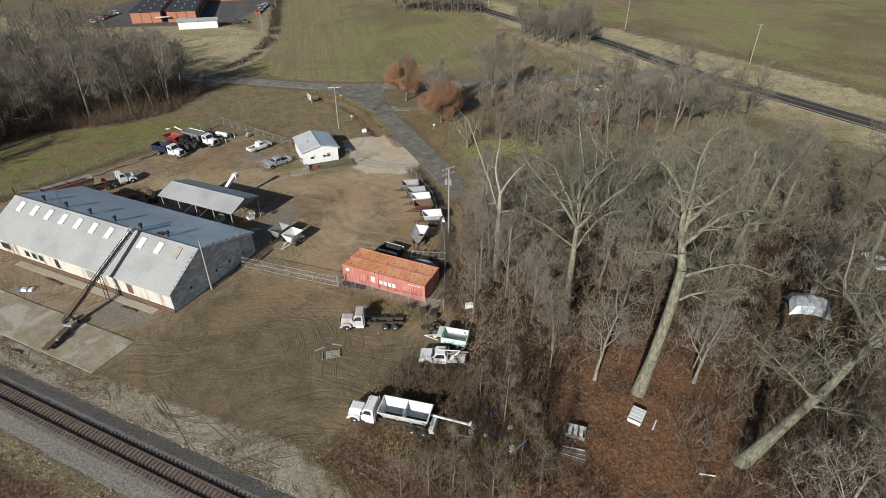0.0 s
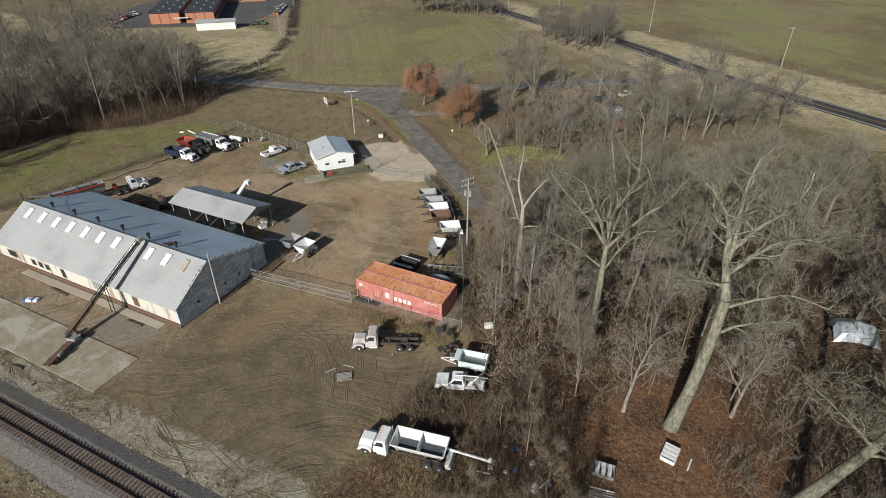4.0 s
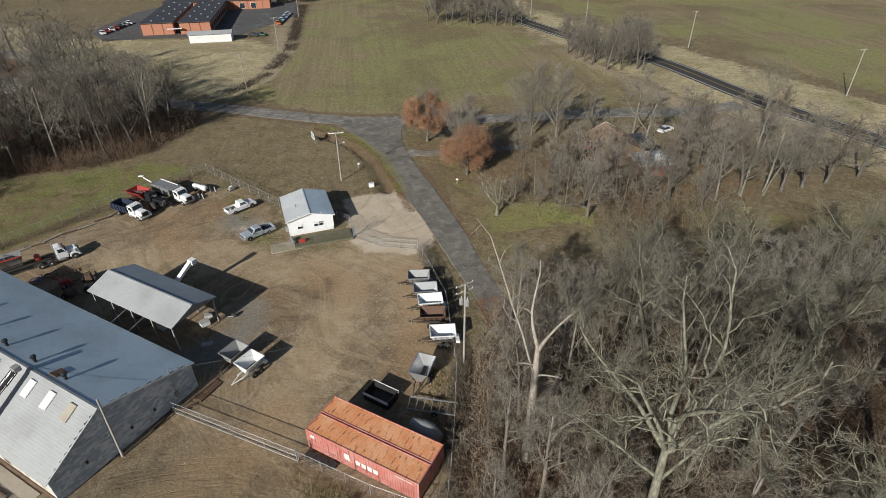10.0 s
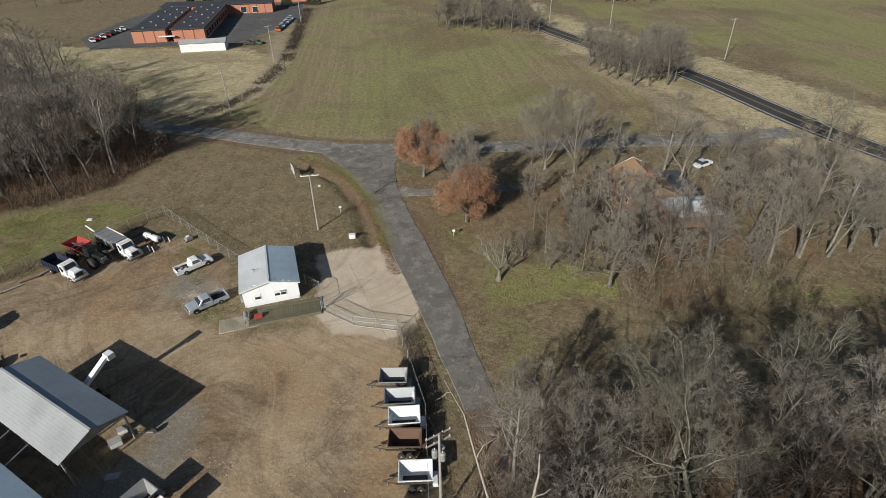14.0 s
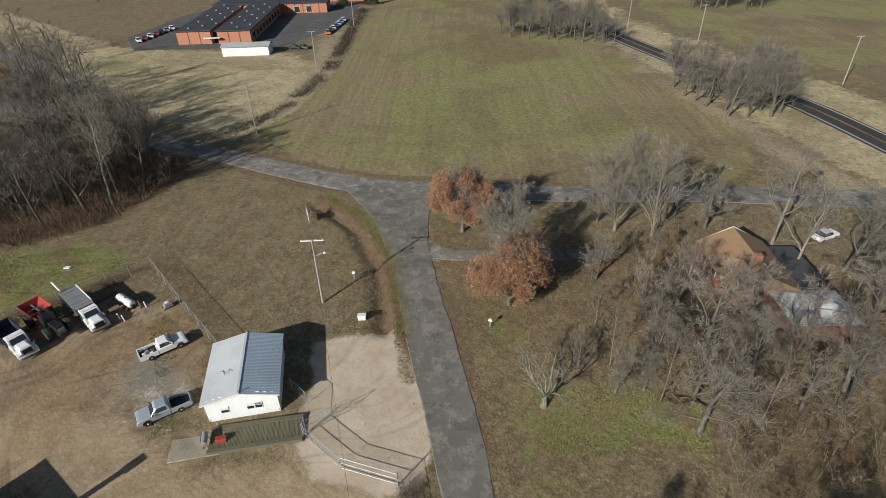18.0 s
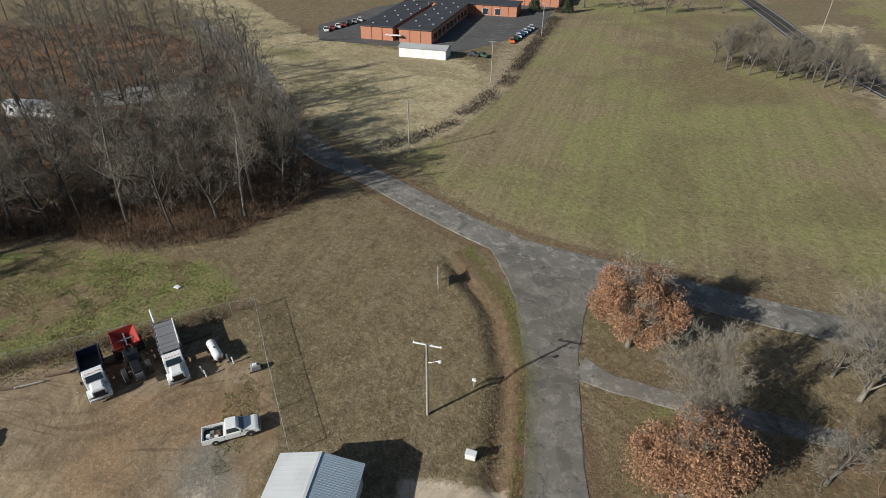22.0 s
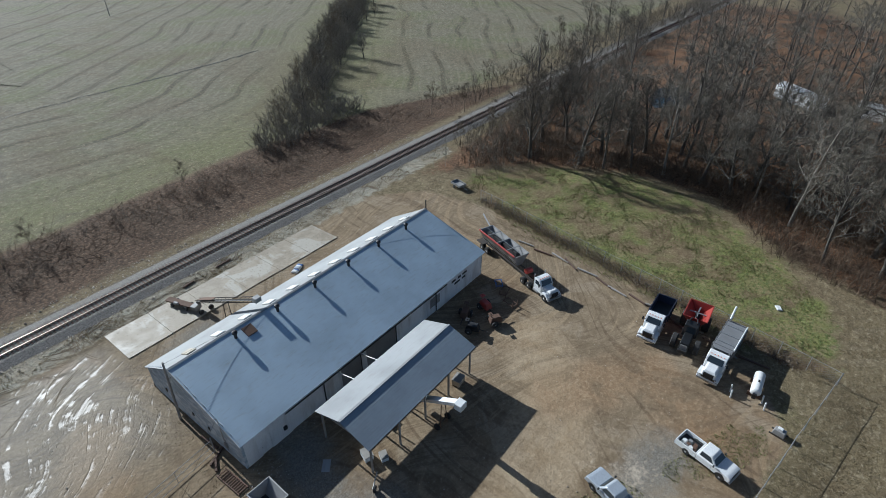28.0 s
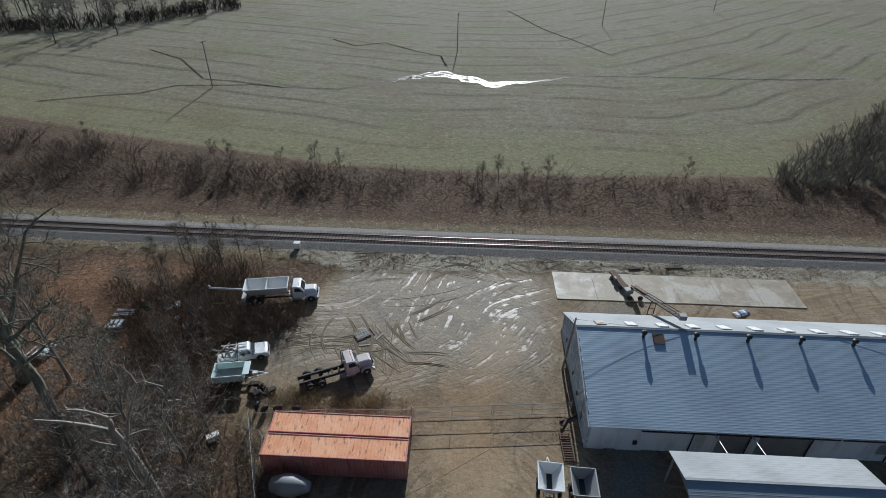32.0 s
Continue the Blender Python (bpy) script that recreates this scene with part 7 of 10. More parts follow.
for i, (x, y) in enumerate(scatter([(-184, -28), (-184, 84), (-260, 78), (-300, 40), (-310, -30)], 70, 7.5, 3)):
    FAR.append((x, y, rng.uniform(0.8, 1.2), rng.uniform(0, 6.28), "far1"))
# round the brick house and along the lane
HOUSE_LABEL = "bare tree beside the lane and brick house"
for x, y, k, s in ((-19.0, 76.5, "vase0", 1.05), (-16.0, 73.5, "vase0", 0.9), (-10.0, 95.4, "vase0", 1.3), (-4.3, 97.4, "vase0", 1.25), (-7.0, 81.2, "bushy1", 0.85), (-13.5, 96.5, "bushy0", 0.8), (0.9, 78.3, "bushy0", 0.9), (3.7, 62.2, "bushy1", 0.75), (6.2, 64.5, "bushy0", 0.7), (8.3, 63.8, "slim1", 0.9), (13.0, 62.2, "round0", 0.9), (11.2, 66, "bushy1", 1.0), (9.8, 76.8, "bushy0", 1.4), (13.5, 81, "round2", 0.8), (4.5, 82, "bushy1", 1.1), (19.5, 82, "bushy0", 1.2), (15.7, 72.5, "round0", 0.75), (24.6, 77.6, "round1", 0.85), (29.9, 85.8, "round2", 0.9), (36.9, 84.5, "round1", 1.0), (47.7, 93.5, "round0", 1.0), (25.1, 76.0, "bushy1", 1.0), (33, 80, "mid1", 0.85), (41, 88, "mid3", 0.9), (44, 90, "round2", 0.9), (52, 98, "round1", 1.0), (58, 104, "round0", 1.0), (21, 71, "bushy0", 1.0), (18, 68, "slim0", 1.0), (5.5, 68.5, "bushy1", 0.85), (1.5, 66, "slim2", 0.9), (-1.5, 63.5, "bushy0", 0.6), (-3, 72, "slim0", 0.7), (28, 95, "round1", 1.1), (35, 104, "round0", 1.0), (22, 104, "round2", 1.0), (12, 106, "mid3", 1.0), (2, 105, "bushy0", 1.1), (26, 90, "round0", 0.85), (40, 110, "round1", 1.1), (46, 104, "round2", 1.0), (31, 74, "bushy1", 1.0), (16, 99, "mid0", 0.9), (-1, 86, "slim1", 0.9), (4, 73.5, "bushy1", 0.8), (13, 70, "slim2", 1.0), (38, 96, "mid2", 1.0), (19, 76, "round2", 0.62), (7.5, 70.5, "bushy0", 0.75)):
    plant(k, x, y, s, rng.uniform(0, 360), HOUSE_LABEL if k[0] != "r" else "bare tree with a wide round crown by the brick house", "trees by the brick house")
for x, y, k, s in ((39, 118, 1, 0.82), (37.1, 84, 0, 0.5), (41, 86.6, 2, 0.55)):
    plant("big%d" % k, x, y, s * 0.85, rng.uniform(0, 360), "tall pale bare tree beside the highway", "pale trees by the highway")
for poly, n in (([(-32, 190), (0, 187), (3, 164), (-9, 161), (-26, 171)], 27), ([(-104, 206), (-101, 217), (-60, 224), (-56, 214), (-92, 202)], 26), ([(-60, 300), (-30, 318), (-26, 308), (-50, 292)], 14), ([(-196, 240), (-150, 290), (-140, 280), (-180, 236)], 8), ([(100, -170), (150, -120), (250, -220), (180, -260)], 30), ([(-330, 120), (-240, 240), (-300, 330), (-420, 200)], 40)):
    for i, (x, y) in enumerate(scatter(poly, n, 3.5, 40 + n)):
        FAR.append((x, y, rng.uniform(0.65, 1.0), rng.uniform(0, 6.28), "far0" if n > 27 else "round%d" % (i % 3)))
RAIL_WEST = [(-112, -42), (-190, -39.5), (-290, -27), (-300, -40), (-200, -54), (-120, -50)]
for i, (x, y) in enumerate(scatter(RAIL_WEST[1:5], 16, 5.0, 51)):
    FAR.append((x, y, rng.uniform(0.5, 1.0), rng.uniform(0, 6.28), "mid%d" % (i % 4)))
for i in range(34):
    k = i / 33
    FAR.append((-80 - 118 * k + rng.uniform(-6, 6), -64 - 98 * k + rng.uniform(-7, 7), rng.uniform(0.5, 0.95), rng.uniform(0, 6.28), "bushy%d" % (i % 2)))
for i in range(16):
    k = i / 15
    plant("slim%d" % (i % 3), -78 - 130 * k + rng.uniform(-3, 3), -66 - 108 * k + rng.uniform(-3, 3), rng.uniform(0.6, 0.95), rng.uniform(0, 360), "small bare tree of the field hedgerow", "hedgerow trees")
fv, ff = [[], []], [[], []]
count = [0, 0]
for x, y, sc, az, *key in FAR:
    raw = RAW[key[0] if key else "far0"]
    c, s_ = math.cos(az), math.sin(az)
    rot = np.array([[c, -s_, 0], [s_, c, 0], [0, 0, 1]]) * sc
    for i, (v, q) in enumerate((raw[:2], raw[2:])):
        fv[i].append(v @ rot.T + np.array([x, y, 0]))
        ff[i].append(q + count[i])
        count[i] += len(v)
far_wood = tagged(new("far_woods", from_arrays("far_trunks", np.concatenate(fv[0]), np.concatenate(ff[0]), BARK_DARK)), "distant bare woods beyond the fields", "woods", kind="stuff")
tagged(part("far_twigs", from_arrays("far_twigs", np.concatenate(fv[1]), np.concatenate(ff[1]), TWIG_MID), None, far_wood), kind="stuff")
for x, y, s in ((-104, -46, 0.55), (-110, -40.5, 0.5), (-118, -28, 0.8), (-126, -44, 0.6), (-140, -27, 0.9), (-152, -43, 0.8), (-166, -44, 0.9), (-176, -26, 0.9), (-100, -26, 0.6), (-190, -45, 0.9), (-94, -30, 0.4), (40, -58, 0.45), (44, -60, 0.4), (30, -57, 0.4), (24, -59, 0.45), (19, -57.5, 0.4), (-8, -57, 0.3), (-46, -58, 0.4), (-11, -57, 0.4), (-15.5, -55, 0.35), (-20, -57, 0.4), (-7, -54.5, 0.3), (70, -62, 0.5), (84, -56, 0.6), (34, -19, 0.6), (37, -22.5, 0.55), (31, -15.5, 0.6), (27.5, -14, 0.5), (29, -9, 0.6), (27, -27, 0.55), (29, -25.5, 0.6), (31, -27.5, 0.5), (24.5, -28, 0.45), (33, -25, 0.6), (36, -28, 0.55)):
    plant("slim%d" % (int(abs(x)) % 3), x, y, s * 1.35, rng.uniform(0, 360), "thin bare sapling beside the railway", "saplings by the railway")
for x, y, s in ((-196, 215, 1.0), (-186, 226, 0.9), (-232, 196, 1.1), (-238, 190, 1.0)):
    ev = thing("evergreen_tree", "dark evergreen tree beside the brick building", "tree", "evergreens", at=pose(x, y, 0) @ Matrix.Scale(s, 4))
    g = np.random.default_rng(int(abs(x)))
    part("trunk", MB().tube((0, 0, -0.2), (0, 0, 3), 0.25, 0.15), BARK_DARK, ev)
    n = 1500
    h = g.uniform(0.8, 9, n)
    a, r = g.uniform(0, 6.28, n), (9.4 - h) * 0.36 * np.sqrt(g.uniform(0.1, 1, n))
    p = np.stack([r * np.cos(a), r * np.sin(a), h], 1)
    q = p + g.normal(0, 0.35, (n, 3)) + np.stack([np.cos(a) * 0.3, np.sin(a) * 0.3, -0.1 * np.ones(n)], 1)
    v, f = twig_arrays(np.concatenate([p, np.full((n, 1), 0.16), q, np.full((n, 1), 0.02)], 1))
    part("crown", from_arrays("crown", v, f, EVERGREEN), None, ev)


# ---- russet oaks that keep their leaves ----
def leaf_cloud(seed, n, rx, rz, z0, size):
    g = np.random.default_rng(seed)
    lobes = g.normal(0, 1, (30, 3))
    lobes *= (g.uniform(0.35, 0.8, 30) / np.linalg.norm(lobes, axis=1))[:, None]
    lobes = lobes * np.array([rx, rx, rz]) + np.array([0, 0, z0 + rz])
    lr = g.uniform(0.16, 0.48, 30) * rx
    k = g.integers(0, 30, n)
    d = g.normal(0, 1, (n, 3))
    d /= np.linalg.norm(d, axis=1, keepdims=True)
    p = lobes[k] + d * (lr[k] * g.uniform(0.3, 1.05, n))[:, None]
    # gaps between the sprays, and an uneven outline
    p = p[np.array([noise.noise((a * 0.75, b * 0.75, c * 0.75 + seed)) + 0.5 * noise.noise((a * 1.9, b * 1.9, c * 1.9)) for a, b, c in p]) > -0.16]
    n = len(p)
    p[:, 2] = np.maximum(p[:, 2], 0.6 + g.uniform(0, 1, n))
    u, w = g.normal(0, 1, (n, 3)), g.normal(0, 1, (n, 3))
    u /= np.linalg.norm(u, axis=1, keepdims=True)
    w = np.cross(u, w)
    w /= np.linalg.norm(w, axis=1, keepdims=True)
    s = g.uniform(0.6, 1.3, n)[:, None] * size
    v = np.stack([p - u * s, p + w * s * 0.5, p + u * s, p - w * s * 0.5], 1).reshape(-1, 3)
    return v, np.arange(4 * n).reshape(n, 4)


for x, y, s, seed in ((-30.6, 80.4, 1.42, 3), (-14.4, 68.6, 1.25, 4)):
    o = plant("bushy%d" % (seed % 2), x, y, s, 70 * seed, "oak still holding its russet brown leaves", "russet oaks", name="oak_tree")
    v, f = leaf_cloud(seed, 70000, 4.8, 3.4, 1.4, 0.095)
    part("leaves", from_arrays("leaves", v, f, OAK_LEAF), None, o, "dry russet leaves")


# ---- thickets, brush, weeds and fallen leaves: too many to count ----
def points_in(poly, n, seed):
    g = np.random.default_rng(seed)
    xs_, ys_ = np.array([p[0] for p in poly]), np.array([p[1] for p in poly])
    out = np.zeros((0, 2))
    while len(out) < n:
        c = np.stack([g.uniform(xs_.min(), xs_.max(), n), g.uniform(ys_.min(), ys_.max(), n)], 1)
        keep = mask(c[:, 0], c[:, 1], poly, 0.01) > 0.5
        out = np.concatenate([out, c[keep]])
    return out[:n]


def brush(name, label, poly, n, seed, mat, height, stems, twigs, spread, r=0.012, clump=0.5, patch=0.0):
    """Clumps of upright stems with side twigs."""
    g = np.random.default_rng(seed)
    c = points_in(poly, n, seed)
    if patch:
        keep = np.array([noise.noise((x * 0.09, y * 0.09, seed)) for x, y in c]) > patch
        c = c[keep]
        n = len(c)
    hs = g.uniform(0.55, 1.15, n) * height
    base = np.repeat(c, stems, 0) + g.normal(0, clump, (n * stems, 2))
    hh = np.repeat(hs, stems) * g.uniform(0.6, 1.1, n * stems)
    a = np.concatenate([base, np.full((len(base), 1), -0.05)], 1)
    b = np.concatenate([base + g.normal(0, spread, base.shape) * hh[:, None], hh[:, None]], 1)
    segs = [np.concatenate([a, np.full((len(a), 1), r) * np.sqrt(hh)[:, None], b, np.zeros((len(a), 1))], 1)]
    for _ in range(twigs * 2):
        t = g.uniform(0.2, 0.95, (len(a), 1))
        p = a * (1 - t) + b * t
        d = (b - a) * 0.5 + g.normal(0, 0.32, a.shape) * hh[:, None]
        ln = g.uniform(0.35, 0.7, (len(a), 1))
        segs.append(np.concatenate([p, np.full((len(a), 1), r * 0.6) * np.sqrt(hh)[:, None], p + d * ln, np.zeros((len(a), 1))], 1))
    v, f = twig_arrays(np.concatenate(segs, 0), 1)
    return tagged(new(name, from_arrays(name, v, f, mat)), label, "brush", kind="stuff")


def sapling(seed, h, bushy):
    """A young bare tree: one wavering stem, rising side shoots and twigs."""
    g = np.random.default_rng(seed)
    segs = []
    p, d = np.array([0, 0, -0.1]), np.array([g.normal(0, 0.1), g.normal(0, 0.1), 1.0])
    n = 7
    for i in range(n):
        d = d + g.normal(0, 0.09, 3)
        d[2] = max(d[2], 0.7)
        d /= np.linalg.norm(d)
        q = p + d * h / n
        r = 0.045 * (1 - i / n) + 0.012
        segs.append((*p, r, *q, r))
        if i > 0:
            for _ in range(bushy):
                az = g.uniform(0, 6.283)
                sd = np.array([math.cos(az), math.sin(az), g.uniform(0.5, 1.6)])
                sd /= np.linalg.norm(sd)
                ln = h * g.uniform(0.14, 0.34) * (1.15 - 0.7 * i / n)
                e = q + sd * ln
                segs.append((*q, 0.024, *e, 0))
                for _ in range(8):
                    s_ = g.uniform(0.2, 1.0)
                    td = sd + g.normal(0, 0.55, 3)
                    td[2] += 0.25
                    td /= np.linalg.norm(td)
                    f_ = q + sd * ln * s_
                    segs.append((*f_, 0.014, *(f_ + td * ln * g.uniform(0.3, 0.65)), 0))
        p = q
    return twig_arrays(segs, 1)


SAPS = [sapling(200 + i, 6.0 + 0.8 * (i % 4), 2 + i % 2) for i in range(6)]


def thicket(name, label, poly, n, seed, mat, lo, hi, patch=-9.0):
    """A stand of saplings joined in one mesh."""
    g = np.random.default_rng(seed)
    c = points_in(poly, n, seed)
    c = c[np.array([noise.noise((x * 0.11, y * 0.11, seed * 3.7)) for x, y in c]) > patch]
    vs, fs, o = [], [], 0
    for x, y in c:
        v, f = SAPS[g.integers(0, 6)]
        az, sc = g.uniform(0, 6.283), g.uniform(lo, hi)
        co, si = math.cos(az) * sc, math.sin(az) * sc
        w = np.stack([v[:, 0] * co - v[:, 1] * si + x + v[:, 2] * g.normal(0, 0.06), v[:, 0] * si + v[:, 1] * co + y + v[:, 2] * g.normal(0, 0.06), v[:, 2] * sc], 1)
        vs.append(w)
        fs.append(f + o)
        o += len(v)
    return tagged(new(name, from_arrays(name, np.concatenate(vs), np.concatenate(fs), mat)), label, "brush", kind="stuff")


EAST_EDGE = [(14, 10), (19, 0), (23, -6), (26, -15), (31, -14), (36, -6), (38, 16), (22, 34), (10, 30), (11, 18)]
EAST_DEEP = [(36, -6), (44, 2), (60, -8), (104, -8), (104, 54), (60, 58), (32, 44), (16, 36), (36, 16)]
thicket("thicket_edge", "dense pale saplings at the edge of the yard", EAST_EDGE, 420, 2, SAPLING, 0.55, 1.15, -0.32)
thicket("thicket_east", "bare saplings of the east wood", EAST_DEEP, 520, 1, TWIG, 0.5, 1.2, -0.25)
thicket("thicket_south", "bare saplings under the big trees", [(58, -4), (62, -20), (76, -28), (100, -28), (100, -8)], 90, 6, TWIG, 0.5, 1.0, -0.2)
HOUSE_EDGE = [(17, 55), (30, 64), (40, 72), (36, 77), (22, 73), (14.5, 66)]
thicket("thicket_house", "bare saplings between the wood and the brick house", HOUSE_EDGE, 70, 9, TWIG, 0.5, 1.05, -0.3)
brush("brush_house_edge", "tangled red-brown brush by the brick house", HOUSE_EDGE, 170, 33, BRUSH, 1.8, 3, 5, 0.4, r=0.012)
brush("brush_east", "tangled red-brown brush of the east wood", EAST_EDGE, 420, 1, BRUSH, 2.6, 3, 7, 0.3, r=0.016, patch=-0.2)
brush("brush_east_deep", "dark brush of the east wood", EAST_DEEP, 1300, 21, TWIG_DARK, 2.6, 2, 7, 0.35, r=0.016, patch=-0.2)
brush("brush_under_trees", "tangled dark brush beside the leaning tree", [(47, -4), (50, -14), (56, -26), (78, -28), (90, -6), (60, 6)], 700, 22, TWIG_DARK, 2.4, 3, 7, 0.45, r=0.015, patch=-0.15)
BRUSH_BAND = [(-130, -44.6), (-60, -45), (0, -45), (100, -44), (100, -76), (60, -66), (20, -59.5), (-24, -58), (-62, -60), (-98, -60), (-130, -54)]
brush("brush_south", "low red-brown brush along the south side of the railway", BRUSH_BAND, 2600, 3, RAIL_BRUSH, 0.7, 4, 4, 1.2, r=0.02, clump=1.0, patch=-0.22)
brush("brush_tall_south", "clumps of taller bare brush along the railway", [(-100, -47.5), (100, -48), (100, -72), (20, -60), (-100, -60)], 800, 13, BRUSH, 1.5, 4, 6, 1.0, r=0.02, clump=0.6, patch=0.0)
brush("brush_east_rail", "tall bare brush along the railway to the east", [(12, -49), (100, -49), (100, -72), (60, -65), (20, -58)], 300, 18, RAIL_BRUSH, 3.0, 4, 7, 0.6, r=0.018, clump=0.6, patch=-0.1)
thicket("thicket_south_rail", "bare saplings standing in the railway brush", [(-100, -48), (0, -48), (100, -50), (100, -72), (60, -64), (20, -58), (-24, -57), (-100, -59)], 300, 17, TWIG_MID, 0.25, 0.5, 0.02)
brush("hedgerow", "dense bare brush of the field hedgerow", [(-62, -56), (-96, -62), (-92, -72), (-200, -160), (-206, -170), (-188, -170), (-98, -92), (-64, -64)], 1500, 4, TWIG_MID, 3.4, 3, 6, 0.45, r=0.028)
brush("hedge_south", "dark bare hedge across the south field", [(230, -140), (175, -158), (134, -166), (110, -188), (92, -212), (104, -222), (124, -192), (146, -176), (236, -152)], 600, 24, THICK_BRUSH, 4.0, 3, 6, 0.3, r=0.05)
brush("brush_west", "bare brush at the edge of the west wood", [(-84, -24), (-96, -8), (-102, 6), (-102, 21), (-88, 33), (-84, 44), (-86, 56), (-91, 67), (-100, 66), (-112, 20), (-106, -24)], 1300, 5, BRUSH, 2.4, 3, 5, 0.35, r=0.024)
thicket("thicket_west", "bare shrubs at the edge of the west wood", [(-88, -20), (-99, -6), (-103, 6), (-103, 21), (-90, 34), (-86, 44), (-88, 56), (-92, 66), (-104, 66), (-116, 20), (-112, -22)], 380, 19, BRUSH, 0.35, 0.75, -0.4)
thicket("thicket_west_deep", "bare saplings inside the west wood", [(-108, -24), (-106, 66), (-150, 74), (-176, 30), (-150, -24)], 300, 20, TWIG_MID, 0.4, 0.9, -0.25)
thicket("thicket_rail_west", "grey bare thicket between the railway and the west wood", [(-80, -27.5), (-84, -14), (-96, -12), (-120, -22), (-170, -24), (-200, -29), (-120, -31)], 360, 23, TWIG_MID, 0.5, 1.0, -0.4)
brush("understory_west", "bare undergrowth inside the west wood", [(-100, -26), (-104, 66), (-170, 80), (-185, 20), (-150, -28)], 1100, 6, TWIG_DARK, 3.2, 2, 6, 0.25, r=0.018)
brush("brush_rail_far", "bare brush south of the railway to the west", RAIL_WEST, 600, 37, TWIG_DARK, 3.4, 3, 6, 0.25, r=0.02)
brush("brush_rail_west", "bare brush beside the railway to the west", [(-92, -31), (-200, -28), (-260, -20), (-200, -24), (-110, -22), (-88, -22)], 500, 7, TWIG_DARK, 3.2, 3, 6, 0.25, r=0.018)
brush("brush_house", "bare shrubs round the brick house", [(-6, 64), (6, 61), (20, 66), (46, 84), (52, 100), (30, 112), (-4, 108), (-14, 92), (-12, 76)], 330, 8, TWIG, 2.4, 2, 5, 0.4, r=0.012)
brush("brush_bank", "dark dead weeds and brush on the bank beside the field", [(-99, 84), (-102, 102), (-117, 133), (-195, 236), (-199, 234), (-122, 133), (-106, 102), (-103, 84)], 1500, 9, THICK_BRUSH, 0.8, 3, 4, 0.9, r=0.05, clump=0.7, patch=-0.25)
brush("brush_fence", "dead vines and weeds along the west fence", [(-77, -10), (-70.5, 22), (-65.5, 43), (-63.6, 43), (-68.2, 22), (-74, -10)], 450, 10, WEED, 0.8, 4, 5, 0.5, r=0.012, clump=0.3)
brush("weeds_truck", "tall straw weeds round the parked lorry", [(17, -24), (30, -27), (36, -22), (28, -16), (26, -18), (24, -15), (14, -17), (20, -23)], 800, 11, WEED, 0.9, 5, 3, 0.35, r=0.012, clump=0.3)
brush("brush_yard_edge", "low red-brown brush between the yard and the wood", [(24, -26), (30, -29.5), (44, -31), (44, -22), (34, -10), (27, -3), (24.5, -8), (28, -16)], 950, 31, BRUSH, 1.7, 3, 6, 0.4, r=0.016, patch=-0.15)
brush("brush_trucks", "bare brush grown up between the parked lorry and the pickup", [(15.5, -17.2), (18, -13.6), (24, -12.2), (28, -13), (28, -18), (22, -17.6)], 230, 39, BRUSH, 2.6, 3, 7, 0.45, r=0.014)
brush("brush_container_front", "brown weeds between the containers and the old lorry", [(3, -5.2), (4.5, -2.6), (14, -2.6), (16.5, -4.5), (14, -5.6), (8, -4.4)], 320, 40, WEED, 0.8, 5, 4, 0.5, r=0.012, clump=0.3)
brush("weeds_deck", "green and straw weeds round the office deck", [(-34.5, 27), (-36, 31), (-33.5, 31.8), (-31.5, 29), (-27, 29.5), (-23.5, 31.8), (-19.5, 36.5), (-17, 35.5), (-24, 29.6), (-28.5, 26.8)], 330, 38, GRASS_BLADE, 0.4, 5, 3, 0.5, r=0.014, clump=0.25, patch=-0.15)
brush("weeds_siding", "straw weeds along the ballast", [(-16, -29.6), (36, -27), (70, -29), (70, -31.5), (-70, -31.5), (-70, -29.8)], 1500, 12, WEED, 0.45, 5, 2, 0.5, r=0.012, clump=0.35, patch=-0.1)
brush("weeds_containers", "straw weeds beside the containers and tyres", [(0, -4), (4, -5), (15, -5), (20, -2), (18, 0), (16, -0.8), (8, -2), (0, -2.2)], 350, 14, WEED, 0.6, 5, 3, 0.4, r=0.012, clump=0.3)
brush("weeds_lane", "weeds and vines along the east fence", [(15.5, 0), (12, 8), (8.4, 16.6), (0.8, 28.2), (-9, 38.4), (-8, 40), (2.8, 29.6), (10.6, 17.8), (14.8, 8.4), (18, 0)], 900, 15, TWIG_DARK, 0.9, 4, 5, 0.4, r=0.012, clump=0.3)


def turf(name, label, poly, n, seed, mat, h, w, patch=None):
    """Short tufts of grass, three blades each."""
    g = np.random.default_rng(seed)
    c = points_in(poly, n, seed)
    if patch is not None:
        c = c[np.array([noise.noise((x * 0.12, y * 0.12, seed)) + 0.4 * noise.noise((x * 0.5, y * 0.5, seed)) for x, y in c]) > patch]
    c = np.repeat(c, 3, 0) + g.normal(0, 0.06, (3 * len(c), 2))
    m = len(c)
    az = g.uniform(0, 6.283, m)
    hh = g.uniform(0.5, 1.2, m) * h
    dx, dy = np.cos(az) * w, np.sin(az) * w
    lean = g.normal(0, 0.6, (m, 2)) * hh[:, None]
    z0 = np.full(m, -0.04)
    v = np.stack([np.stack([c[:, 0] - dx, c[:, 1] - dy, z0], 1), np.stack([c[:, 0] + dx, c[:, 1] + dy, z0], 1), np.stack([c[:, 0] + lean[:, 0], c[:, 1] + lean[:, 1], hh], 1)], 1).reshape(-1, 3)
    return tagged(new(name, from_arrays(name, v, np.arange(3 * m).reshape(m, 3), mat)), label, "grass", kind="stuff")


